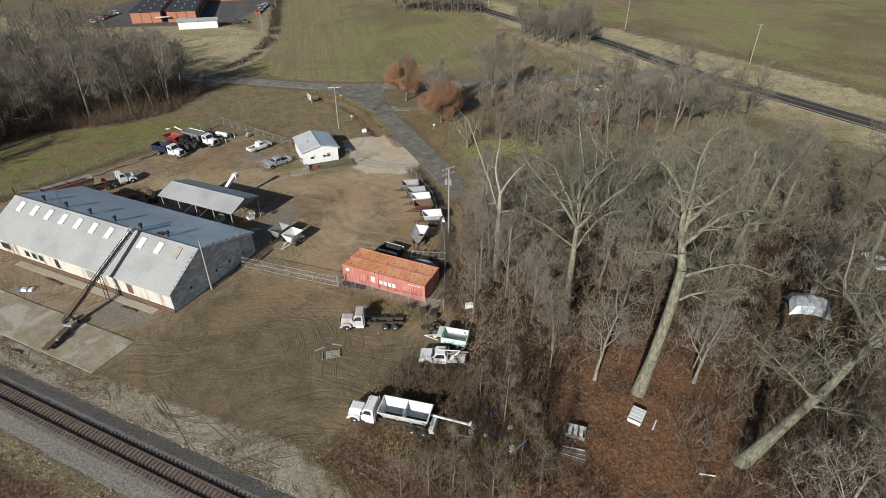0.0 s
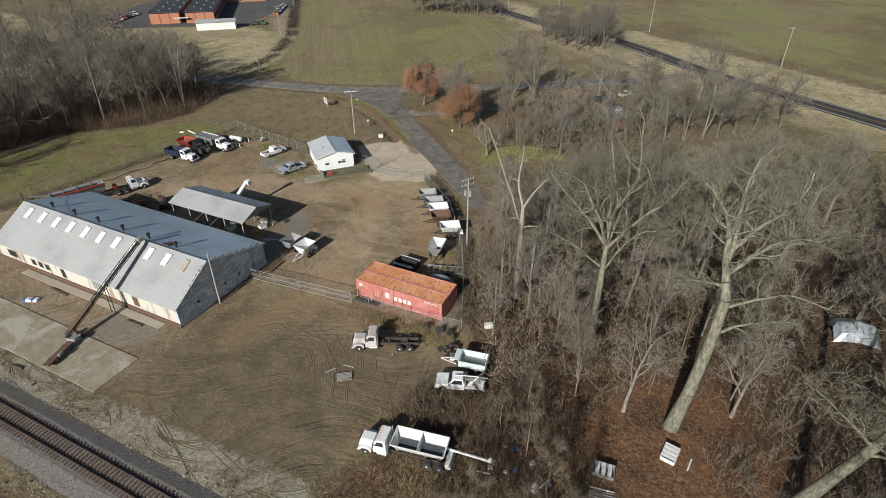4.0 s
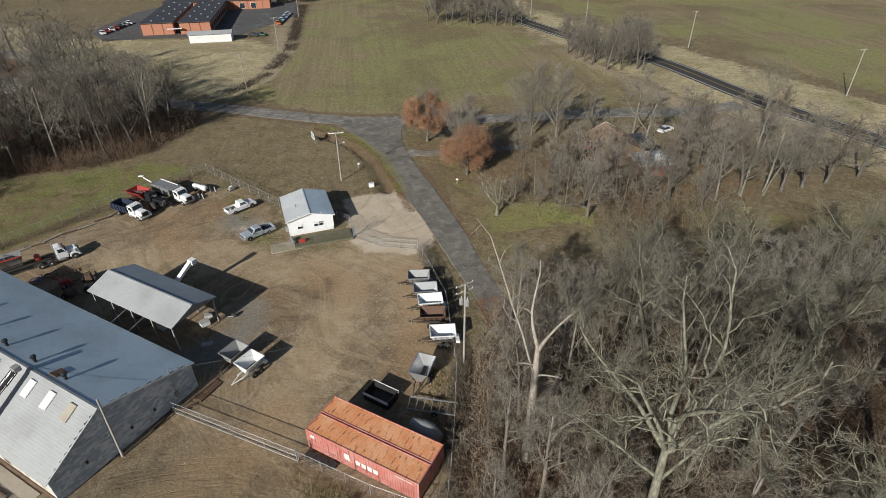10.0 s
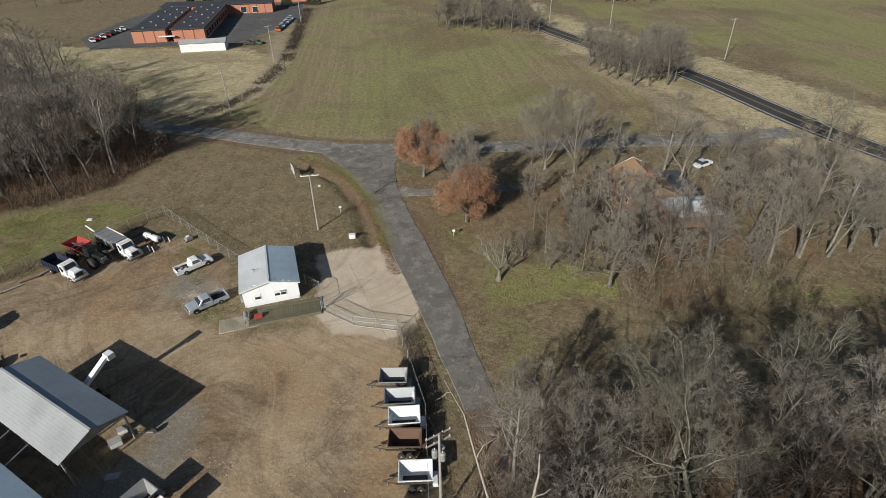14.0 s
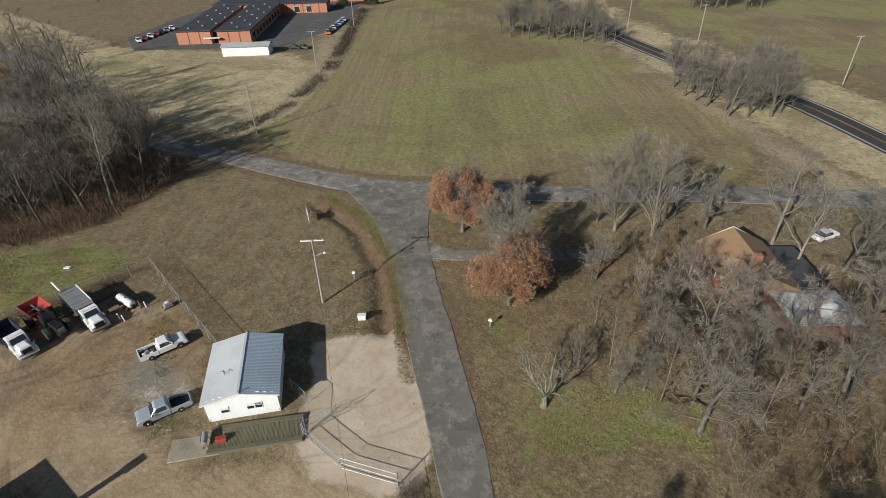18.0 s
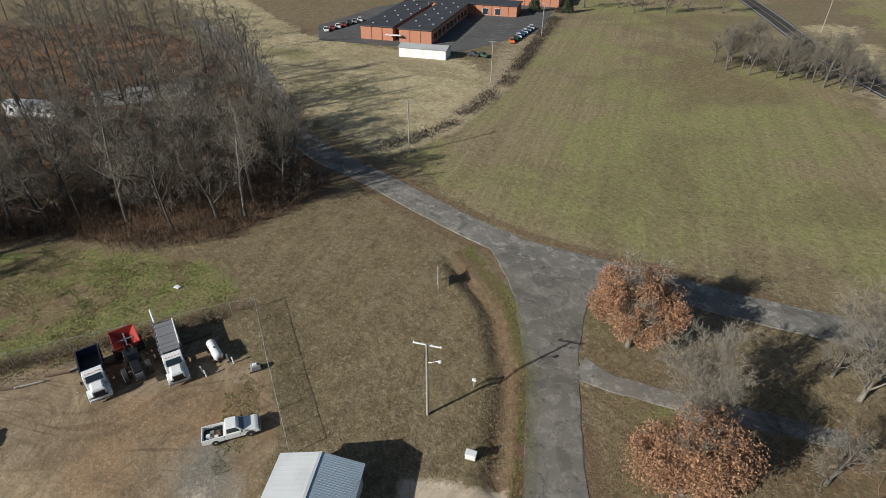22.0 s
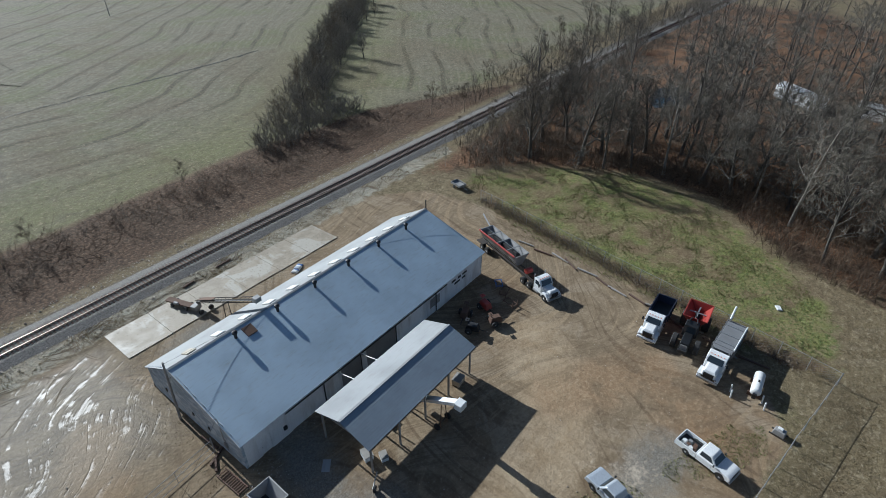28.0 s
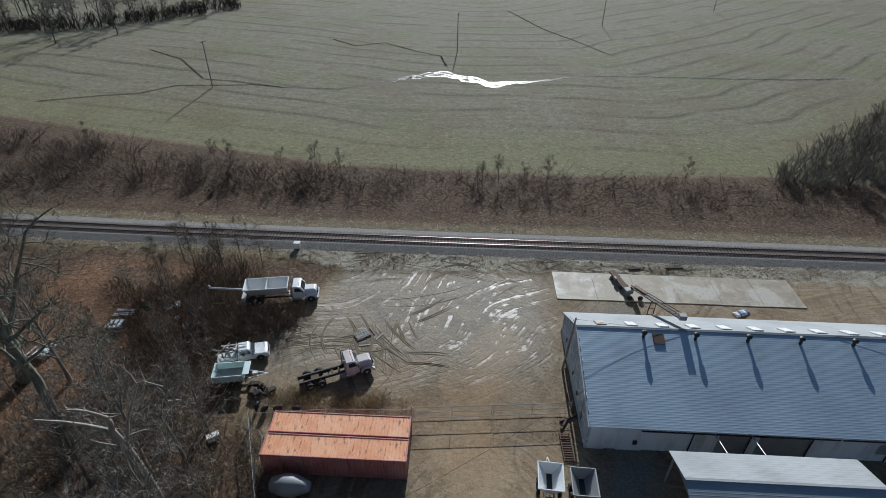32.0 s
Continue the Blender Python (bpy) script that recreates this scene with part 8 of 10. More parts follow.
turf("grass_west", "rank green and straw grass beyond the west fence", GREEN_W, 14000, 1, GRASS_BLADE, 0.13, 0.05, -0.1)
turf("grass_west_dry", "dry straw grass beyond the west fence", [(-78, -20), (-69, -2), (-66, 16), (-65, 42), (-80, 40), (-90, 26), (-102, 6), (-94, -14)], 9000, 2, WEED, 0.14, 0.03)
turf("grass_east", "green grass of the clearing", GREEN_E, 6000, 3, GRASS_BLADE, 0.10, 0.045, 0.0)
turf("grass_east_far", "green grass at the edge of the clearing", GREEN_E2, 3000, 13, GRASS_BLADE, 0.10, 0.045, 0.1)
turf("grass_lawn", "short dry grass between the office and the road", [(-62, 46), (-40, 41), (-30, 50), (-26, 55), (-38, 66), (-52, 76), (-84, 72), (-84, 40)], 9000, 4, WEED, 0.08, 0.035)
turf("grass_lane", "short dry grass east of the lane", [(-16, 62), (-6, 48), (8, 34), (22, 40), (8, 56), (0, 64), (-12, 80), (-28, 72)], 8000, 5, WEED, 0.08, 0.025)
turf("grass_yard", "green weeds at the edges of the yard", [(-34, 27), (-24, 35), (-22, 36), (-29, 27), (-40, 33), (-46, 38), (-52, 41), (-56, 41), (-54, 37), (-44, 33)], 2600, 6, GRASS_BLADE, 0.10, 0.035, 0.05)


def fallen(name, label, poly, n, seed, size=0.06):
    g = np.random.default_rng(seed)
    c = points_in(poly, n, seed)
    az, tl = g.uniform(0, 6.283, n), g.uniform(-0.06, 0.06, (n, 4))
    s = g.uniform(0.6, 1.4, n) * size
    z = 0.05 + g.uniform(0, 0.06, n)
    v = np.stack([np.stack([c[:, 0] + np.cos(az + k * 1.571) * s * (1, 0.6, 1, 0.6)[k], c[:, 1] + np.sin(az + k * 1.571) * s * (1, 0.6, 1, 0.6)[k], z + tl[:, k]], 1) for k in range(4)], 1).reshape(-1, 3)
    return tagged(new(name, from_arrays(name, v, np.arange(4 * n).reshape(n, 4), DEAD_LEAF)), label, "leaves", kind="stuff")


fallen("leaves_east", "fallen orange-brown leaves under the big trees", [(26, -20), (34, -24), (60, -22), (66, 0), (40, 6), (30, -6)], 26000, 1)
fallen("leaves_oak", "fallen leaves under the russet oaks", [(-36, 78), (-30, 74), (-18, 62), (-6, 62), (-2, 72), (-10, 84), (-20, 92), (-34, 84)], 9000, 2)
fallen("leaves_lane", "fallen leaves along the lane and ditch", [(-60, 74), (-46, 71.5), (-34, 64), (-22, 53), (-20, 54), (-34, 67), (-48, 75), (-60, 76.5)], 5000, 3)
fallen("leaves_lane_south", "fallen leaves covering the lane under the trees", [(34, 4), (26, 14), (17, 24), (8, 33.5), (5, 31), (15, 20), (24, 10), (32, 0)], 9000, 4, 0.09)


# ---- chain-link fences and gates ----
WIRE = paint("chain_link_wire", (0.40, 0.41, 0.42), 0.5, (0.2, 0.17, 0.14), 0.4, 0.5)


def link_panel(mb, a, b, h, cell=0.32, t=0.006):
    """Crossing wires of one fence panel from a to b."""
    a, b = Vector((a[0], a[1], 0)), Vector((b[0], b[1], 0))
    d = b - a
    ln = d.length
    d.normalize()
    n = Vector((-d.y, d.x, 0)) * t
    x = -h
    while x < ln:
        for s in (1, -1):
            p0, p1 = x, x + h
            z0, z1 = (0.05, h) if s > 0 else (h, 0.05)
            c0, c1 = max(0, p0), min(ln, p1)
            if c1 > c0:
                k0, k1 = (c0 - p0) / h, (c1 - p0) / h
                q0, q1 = a + d * c0 + Vector((0, 0, z0 + (z1 - z0) * k0)), a + d * c1 + Vector((0, 0, z0 + (z1 - z0) * k1))
                o = len(mb.v)
                w = Vector((0, 0, t * 1.4))
                mb.v += [tuple(q0 - w), tuple(q1 - w), tuple(q1 + w), tuple(q0 + w)]
                mb.f.append((o, o + 1, o + 2, o + 3))
        x += cell


def chain_fence(name, label, pts, h=1.9, gap=3.0, top=True):
    f = thing(name, label, "fence", kind="structure")
    mesh_ = MB()
    posts = []
    for a, b in zip(pts, pts[1:]):
        ln = math.dist(a, b)
        n = max(1, round(ln / gap))
        for i in range(n):
            p, q = [(a[0] + (b[0] - a[0]) * k / n, a[1] + (b[1] - a[1]) * k / n) for k in (i, i + 1)]
            posts.append(p)
            link_panel(mesh_, p, q, h)
            if top:
                part("top_rail", MB().tube((*p, h), (*q, h), 0.025, n=6), WIRE, f)
    posts.append(pts[-1])
    me = MB().tube((0, 0, -0.1), (0, 0, h + 0.08), 0.04, n=8).lathe([(0, 0.045), (0.05, 0.02)], (0, 0, h + 0.08), (0, 0, 1), 8).mesh("post", WIRE)
    for p in posts:
        part("post", me, None, f, at=pose(p[0], p[1], 0, random.uniform(-1.5, 1.5), random.uniform(-1.5, 1.5), 0))
    tagged(part("mesh_wire", mesh_, WIRE, f), kind="stuff")
    return f


chain_fence("fence_north", "tall galvanised chain-link fence along the yard", [(-64.2, 44.1), (-52, 41.6), (-39.5, 39.3)])
chain_fence("fence_west", "old chain-link fence overgrown with dead vines", [(-75.6, -12), (-74.2, -4.5), (-69, 22.3), (-64.2, 44.1)])
chain_fence("fence_containers", "chain-link fence in front of the containers", [(0.3, -1.9), (9, -1.5), (16.9, -0.5)], 1.6)
chain_fence("fence_east", "chain-link fence along the lane behind the parked trailers", [(16.9, -0.5), (13.4, 8), (9.3, 16.8), (1.6, 28.6), (-8.9, 38.6)])
chain_fence("fence_office", "short chain-link fence from the office to the gate", [(-20.9, 37.2), (-23.9, 40.2), (-27.0, 40.6)], 1.8)


def gate_leaf(name, label, a, b, h=1.8):
    g = thing(name, label, "gate", kind="structure")
    for z in (0.15, h * 0.55, h):
        part("rail", MB().tube((*a, z), (*b, z), 0.03, n=6), WIRE, g)
    for k in (0, 0.5, 1):
        p = (a[0] + (b[0] - a[0]) * k, a[1] + (b[1] - a[1]) * k)
        part("stile", MB().tube((*p, 0.1), (*p, h + 0.05), 0.03, n=6), WIRE, g)
    m = MB()
    link_panel(m, a, b, h)
    tagged(part("mesh_wire", m, WIRE, g), kind="stuff")
    for p in (a,):
        part("gate_post", MB().tube((*p, -0.1), (*p, h + 0.4), 0.06, n=10), WIRE, g)
    return g


gate_leaf("gate_yard_west", "closed chain-link yard gate beside the warehouse", (-16.6, -3.6), (-8.4, -2.8))
gate_leaf("gate_yard_east", "closed chain-link yard gate beside the containers", (0.2, -2.0), (-8.2, -2.8))
gate_leaf("gate_main_north", "closed chain-link gate at the lane", (-8.9, 38.6), (-14.7, 36.6))
gate_leaf("gate_main_south", "closed chain-link gate at the lane", (-20.7, 36.9), (-14.9, 36.6))
gate_leaf("gate_open", "open chain-link gate leaf on the gravel", (-20.9, 37.4), (-19.2, 42.3), 2.0)


# ---- poles and wires ----
def utility_pole(label, at, h, arm=2.4, lamp=False, transformer=0, lean=(0, 0), second=False, r=0.16):
    p = thing("utility_pole", label, "pole", "utility poles", at=at)
    part("shaft", MB().tube((0, 0, -0.3), (0, 0, h), r, r * 0.68, n=12), POLE_WOOD, p)
    for z in ((h - 0.35, h - 1.3) if second else (h - 0.35,)):
        part("crossarm", MB().box(-arm / 2, arm / 2, 0.12, 0.24, z, z + 0.13), POLE_WOOD if not lamp else WHITE, p, bevel=0.01)
        for x in (-arm / 2 + 0.1, -arm / 6, arm / 6, arm / 2 - 0.1):
            part("insulator", MB().lathe([(0, 0.03), (0.05, 0.06), (0.12, 0.06), (0.18, 0.03)], (x, 0.18, z + 0.13), (0, 0, 1), 8), INSULATOR, p)
    for i in range(transformer):
        a = 2.2 * i
        x, y = 0.42 * math.cos(a + 0.5), 0.42 * math.sin(a + 0.5)
        c = part("transformer", MB().lathe([(0, 0.2), (0.05, 0.27), (0.85, 0.27), (0.95, 0.15)], (x, y, h - 3.0), (0, 0, 1), 12), GREY, p, "grey can transformer")
        part("bushing", MB().tube((x, y, h - 2.05), (x, y, h - 1.8), 0.04, n=6), INSULATOR, c)
    if lamp:
        part("lamp_arm", MB().tube((0.1, 0, h - 2.6), (1.3, 0.2, h - 2.2), 0.035, n=6), STEEL, p)
        part("lamp_head", MB().lathe([(0, 0.06), (0.1, 0.2), (0.25, 0.22), (0.35, 0.12)], (1.35, 0.2, h - 2.5), (0, 0, 1), 10), CERAMIC_LAMP, p)
    return p


utility_pole("weathered wooden pole with a white crossarm and yard lamp", pose(-35.9, 53.7, 0, 0, 0, 40), 10.6, 3.0, lamp=True)
utility_pole("weathered wooden pole with a pale crossarm beside the road", pose(-96.1, 88.2, 0, 0, 0, 50), 11.5, 3.0, lamp=False)
utility_pole("weathered wooden pole carrying grey transformers", pose(9.2, 19.0, 0, 0, 0, 60), 12.4, 2.4, transformer=3, second=True)
utility_pole("wooden pole beside the school lawn", pose(-125.5, 134, 0, 0, 0, 50), 11.5, 2.4)
utility_pole("wooden pole beside the parking lot", pose(-160, 186, 0, 0, 0, 50), 11.5, 2.4)
for x, y in ((-34.2, 229.6), (-64.3, 242.0), (12, 205), (60, 165), (-105, 285)):
    utility_pole("far wooden pole beside the highway", pose(x, y, 0, 0, 0, 45), 13, 2.6)
for x, y in ((-1.0, -149), (63.7, -107), (-57, -194), (-113, -229), (-190, -285)):
    utility_pole("lone wooden pole standing in the south field", pose(x, y, 0, 0, 0, 60), 12, 2.0)
whole("leaning_pole", MB().tube((-16.7, -10.1, -0.2), (-17.0, -9.7, 8.3), 0.14, 0.1, n=10).tube((-16.95, -9.8, 6.0), (-17.3, -9.8, 6.0), 0.03), POLE_WOOD, "weathered wooden pole leaning against the warehouse gable", "pole")
whole("vent_mast", MB().tube((-57.7, -9.9, 0), (-57.7, -9.9, 8.4), 0.09, n=8), BLACK, "dark mast at the warehouse gable", "mast")


def wire_run(a, b, sag, label="thin dark overhead cable"):
    m = MB()
    a, b = Vector(a), Vector(b)
    side = (b - a).cross(Vector((0, 0, 1))).normalized() * 0.012
    for i in range(15):
        p = a.lerp(b, i / 14) - Vector((0, 0, sag * 4 * (i / 14) * (1 - i / 14)))
        m.v += [tuple(p + side), tuple(p - side), tuple(p + Vector((0, 0, 0.02)))]
        if i:
            m.f += [(3 * i - 3 + j, 3 * i - 3 + (j + 1) % 3, 3 * i + (j + 1) % 3, 3 * i + j) for j in range(3)]
    whole("overhead_wire", m, BLACK, label, "cable", "overhead wires")


for o in (-1.2, 0, 1.2):
    wire_run((-35.9 + o * 0.77, 53.7 + o * 0.64, 10.5), (-96.1 + o * 0.64, 88.2 + o * 0.77, 11.4), 0.9)
    wire_run((-96.1 + o * 0.64, 88.2 + o * 0.77, 11.4), (-125.5 + o * 0.64, 134 + o * 0.77, 11.4), 0.7)
for o in (-0.25, 0.25):
    wire_run((-35.9, 53.7, 9.6), (-29.0 + o, 41.2 + o, 3.6), 0.5)
wire_run((9.2, 19.0, 9.8), (-17.2, -2.2, 5.5), 1.0)
wire_run((9.2, 19.0, 11.9), (-35.6, 53.4, 10.4), 1.3)
wire_run((-17.0, -9.7, 8.1), (-57.7, -9.9, 8.2), 1.35)

# ---- conveyors, signs and yard clutter ----
cv = thing("rail_conveyor", "long dark steel truss conveyor leaning over the warehouse roof", "conveyor")
a, b = Vector((-28.2, -25.0, 0.9)), Vector((-28.8, -10.9, 7.75))
for dx, dz in ((-0.3, 0), (0.3, 0), (-0.3, 0.45), (0.3, 0.45)):
    part("chord", MB().tube(a + Vector((dx, 0, dz)), b + Vector((dx, 0, dz)), 0.05, n=6), TRUSS, cv)
for i in range(16):
    p, q = a.lerp(b, i / 16), a.lerp(b, (i + 1) / 16)
    for s in (-0.3, 0.3):
        part("lacing", MB().tube(p + Vector((s, 0, 0)), q + Vector((s, 0, 0.45)), 0.025, n=4), TRUSS, cv)
part("belt", MB().add([tuple(a + Vector((-0.27, 0, 0.2))), tuple(a + Vector((0.27, 0, 0.2))), tuple(b + Vector((0.27, 0, 0.2))), tuple(b + Vector((-0.27, 0, 0.2))), tuple(a + Vector((-0.27, 0, 0.14))), tuple(a + Vector((0.27, 0, 0.14))), tuple(b + Vector((0.27, 0, 0.14))), tuple(b + Vector((-0.27, 0, 0.14)))], [(0, 1, 2, 3), (7, 6, 5, 4), (0, 4, 5, 1), (2, 6, 7, 3)]), BLACK, cv)
part("belt_cover", MB().add([tuple(a.lerp(b, k) + Vector((dx, 0, 0.52))) for k in (0.05, 0.32) for dx in (-0.33, 0.33)] + [tuple(a.lerp(b, k) + Vector((dx, 0, 0.47))) for k in (0.05, 0.32) for dx in (-0.33, 0.33)], [(0, 1, 3, 2), (6, 7, 5, 4), (0, 4, 5, 1), (2, 3, 7, 6), (0, 2, 6, 4), (1, 5, 7, 3)]), RUST, cv)
part("drive_box", MB().box(-29.2, -28.4, -11.3, -10.6, 7.7, 8.3), GREY, cv, bevel=0.03)
for s in (-0.45, 0.45):
    part("support_leg", MB().tube((-28.5 + s, -18.2, 0), (-28.5 + s * 0.7, -18.0, 4.3), 0.05, n=6), TRUSS, cv)
for z in (1.0, 2.0, 3.0):
    part("leg_brace", MB().tube((-28.95, -18.15, z), (-28.05, -18.15, z), 0.03, n=5), TRUSS, cv)
for y in (-0.7, 0.7):
    wheel(cv, -28.3 + y, -23.4, 0.35, 0.2)
fd = thing("feed_hopper", "rusty feeder conveyor lying on the loading slab", "conveyor", at=pose(-27.0, -26.6, 0.07, 0, 0, 107))
part("trough", MB().hull8((-2.6, 2.2, -0.35, 0.35, 0.35), (-2.7, 2.3, -0.45, 0.45, 0.65)), RUST, fd, bevel=0.02)
part("tail_box", MB().hull8((1.6, 2.6, -0.5, 0.5, 0.3), (1.7, 2.5, -0.6, 0.6, 0.95)), GREY, fd, bevel=0.03)
part("motor", MB().tube((-1.0, -0.5, 0.75), (-0.4, -0.5, 0.75), 0.2, n=10), GREY, fd)
for x in (-1.4, 0.9):
    for y in (-0.55, 0.55):
        wheel(fd, x, y, 0.3, 0.16)

cv = thing("elevator_auger", "white elevating conveyor sticking out of the canopy", "conveyor")
a, b = Vector((-33.6, 8.6, 1.0)), Vector((-32.9, 14.4, 5.0))
side = Vector((0.35, -0.04, 0))
up_ = Vector((0, -0.55, 0.8)).normalized() * 0.22
part("trough", MB().add([tuple(p + s * side + u * up_) for p in (a, b) for s, u in ((-1, -1), (1, -1), (1, 1), (-1, 1))], [(3, 2, 1, 0), (4, 5, 6, 7), (0, 1, 5, 4), (1, 2, 6, 5), (2, 3, 7, 6), (3, 0, 4, 7)]), TRUCK_WHITE, cv, bevel=0.03)
part("head_box", MB().box(-33.4, -32.4, 14.1, 15.0, 4.4, 5.2), WHITE, cv, bevel=0.05)
for s in (-0.6, 0.6):
    part("support_leg", MB().tube((-33.1 + s, 12.4, 0), (-33.1 + s * 0.5, 12.3, 3.2), 0.05, n=6), RUST, cv)
part("axle", MB().tube((-34.0, 12.2, 0.4), (-32.2, 12.2, 0.4), 0.05), CHASSIS, cv)
for x in (-34.0, -32.2):
    part("wheel", MB().lathe([(-0.1, 0.2), (-0.1, 0.38), (0.1, 0.38), (0.1, 0.2)], (x, 12.2, 0.38), (1, 0, 0), 14), RUBBER, cv)

bb = thing("billboard", "small white sign board on two posts facing the road", "sign", at=pose(-54.5, 67.6, 0, 0, 0, -34))
part("board", MB().box(-1.25, 1.25, -0.05, 0.05, 0.9, 2.4), WHITE, bb, bevel=0.02)
for x in (-1.0, 1.0):
    part("post", MB().tube((x, 0.1, -0.2), (x, 0.1, 2.3), 0.06), POLE_WOOD, bb)
for z, w in ((1.95, 0.9), (1.6, 1.0), (1.25, 0.7)):
    part("lettering_bar", MB().box(-w, w, -0.058, -0.052, z, z + 0.16), NAVY, bb)
ub = thing("utility_box", "white metal utility cabinet on the verge", "cabinet", at=pose(-28.9, 54.4, 0, 0, 0, 38))
part("cabinet", MB().box(-0.55, 0.55, -0.36, 0.36, 0, 0.7), WHITE, ub, bevel=0.05)
part("lid", MB().box(-0.58, 0.58, -0.39, 0.39, 0.7, 0.77), WHITE, ub, bevel=0.03)
for x, y, rz in ((-14.0, 63.2, 20), (-36.2, 60.3, 40)):
    mbx = thing("mailbox", "white mailbox on a short post", "mailbox", "mailboxes", at=pose(x, y, 0, 0, 0, rz))
    part("post", MB().box(-0.06, 0.06, -0.06, 0.06, -0.2, 1.0), POLE_WOOD, mbx)
    part("box", MB().prism([(-0.25, 0), (0.25, 0), (0.25, 0.2), (0.15, 0.32), (-0.15, 0.32), (-0.25, 0.2)], -0.12, 0.12, pose(0, 0, 1.0)), WHITE, mbx, bevel=0.01)
whole("relay_cabinet", MB().box(-0.45, 0.45, -0.35, 0.35, 0, 1.0).box(-0.5, 0.5, -0.4, 0.4, 1.0, 1.06), WHITE, "small white railway relay cabinet", "cabinet", at=pose(20.7, -32.9, 0), bevel=0.02)
whole("paper_scrap", MB().hull8((-0.5, 0.5, -0.35, 0.35, 0), (-0.4, 0.45, -0.3, 0.25, 0.14)), WHITE, "white scrap of sheeting on the grass", "scrap", at=pose(-75.0, 36.2, 0, 0, 0, 30))
pal = thing("pallet_stack", "broken grey wooden pallets on the mud", "pallet", at=pose(7.6, -14.4, 0, 0, 0, 35))
for i in range(7):
    part("slat", MB().box(-0.9, 0.9, -0.65 + i * 0.2, -0.52 + i * 0.2, 0.13 + 0.02 * (i % 3), 0.17 + 0.02 * (i % 3)), POLE_WOOD, pal)
for y in (-0.5, 0, 0.5):
    part("runner", MB().box(-0.9 + y, -0.82 + y, -0.65, 0.75, 0, 0.12), POLE_WOOD, pal)
for x, y, rz in ((7.0, -12.6, 10), (5.4, -14.2, 60)):
    whole("board_scrap", MB().box(-0.7, 0.7, -0.1, 0.1, 0.0, 0.05), POLE_WOOD, "loose weathered board on the mud", "board", "loose boards", at=pose(x, y, 0, 0, 0, rz))
for pts, lab in ((((0.9, -0.9), (1.8, -0.8), (2.7, -0.75), (3.7, -0.7)), "row of worn black lorry tyres lying by the fence"), (((12.5, -2.3), (14.5, -2.2), (15.9, -2.0), (16.8, -2.4)), "worn black lorry tyres leaning on the fence")):
    pile = thing("tyre_pile", lab, "tyres", at=pose(0, 0, 0))
    for i, (x, y) in enumerate(pts):
        part("tyre", MB().lathe([(-0.13, 0.3), (-0.13, 0.46), (-0.08, 0.5), (0.08, 0.5), (0.13, 0.46), (0.13, 0.3)], (0, 0, 0), (0, 0, 1), 16), RUBBER, pile, at=pose(x, y, 0.14 if x < 5 else 0.5, 0 if x < 5 else 78, 6, 30 * i))
ar = thing("cattle_grate", "rusty steel ramp grating beside the gate", "grating", at=pose(-15.7, 0.6, 0, 0, 0, 92))
for i in range(12):
    part("bar", MB().box(-1.6 + i * 0.28, -1.5 + i * 0.28, -0.5, 0.5, 0.08, 0.16), RUST, ar)
for y in (-0.5, 0.5):
    part("edge", MB().box(-1.7, 1.7, y - 0.05, y + 0.05, 0, 0.2), RUST, ar)
for x, y, rz, l in ((-16.4, -3.0, 25, 2.2), (-15.8, -2.2, 60, 1.6), (-16.9, -5.0, 95, 2.6), (-24, -18.6, 3, 3.0), (-40, -18.5, 178, 4.0), (-36, -31.2, 5, 2.6), (-30, -30.6, 8, 1.8)):
    whole("timber_baulk", MB().box(-l / 2, l / 2, -0.11, 0.11, 0, 0.2), TIE_WOOD, "old dark timber baulk on the ground", "timber", "timber baulks", at=pose(x, y, 0, 0, 0, rz), bevel=0.02)
tb = thing("tarp_heap", "crumpled blue and white tarpaulin beside the slab", "tarpaulin", at=pose(-41.8, -21.4, 0, 0, 0, 25))
for i in range(5):
    part("fold", MB().hull8((-1.2 + i * 0.4, -0.5 + i * 0.4, -0.6, 0.5, 0), (-1.1 + i * 0.4, -0.6 + i * 0.4, -0.35 + 0.1 * (i % 2), 0.3, 0.22 + 0.06 * (i % 3))), (BLUE_P, WHITE, SILVER)[i % 3], tb, bevel=0.05)
whole("pipe_scrap", MB().hull8((-0.7, 0.7, -0.4, 0.4, 0), (-0.5, 0.5, -0.2, 0.25, 0.05)), ROOF_PALE, "pale sheet of roofing lying in the shade", "sheet", at=pose(-22.3, 6.3, 0.0, 0, 0, 40))

# machines in the shade at the west end and under the canopy
g = np.random.default_rng(21)
for x, y, rz, m, lab in ((-48.2, 4.2, 20, RUST, "rusty red farm implement in the shade"), (-51.2, 5.4, 70, RED, "small red machine in the shade"), (-46.6, 6.6, 110, BLACK, "dark old machine in the shade"), (-49.6, 8.0, 150, RUST, "rusty red farm implement in the shade")):
    mc = thing("old_implement", lab, "machine", "old implements", at=pose(x, y, 0, 0, 0, rz))
    part("body", MB().hull8((-0.9, 0.9, -0.5, 0.5, 0.4), (-0.7, 0.6, -0.4, 0.4, 1.2)), m, mc, bevel=0.06)
    part("hitch", MB().tube((0.9, 0, 0.5), (2.0, 0, 0.4), 0.06), CHASSIS, mc)
    part("seat_frame", MB().tube((-0.6, 0, 1.2), (-0.8, 0, 1.9), 0.05).box(-1.0, -0.5, -0.3, 0.3, 1.7, 1.78), m, mc)
    for yy in (-0.75, 0.75):
        wheel(mc, -0.4, yy, 0.45, 0.25)
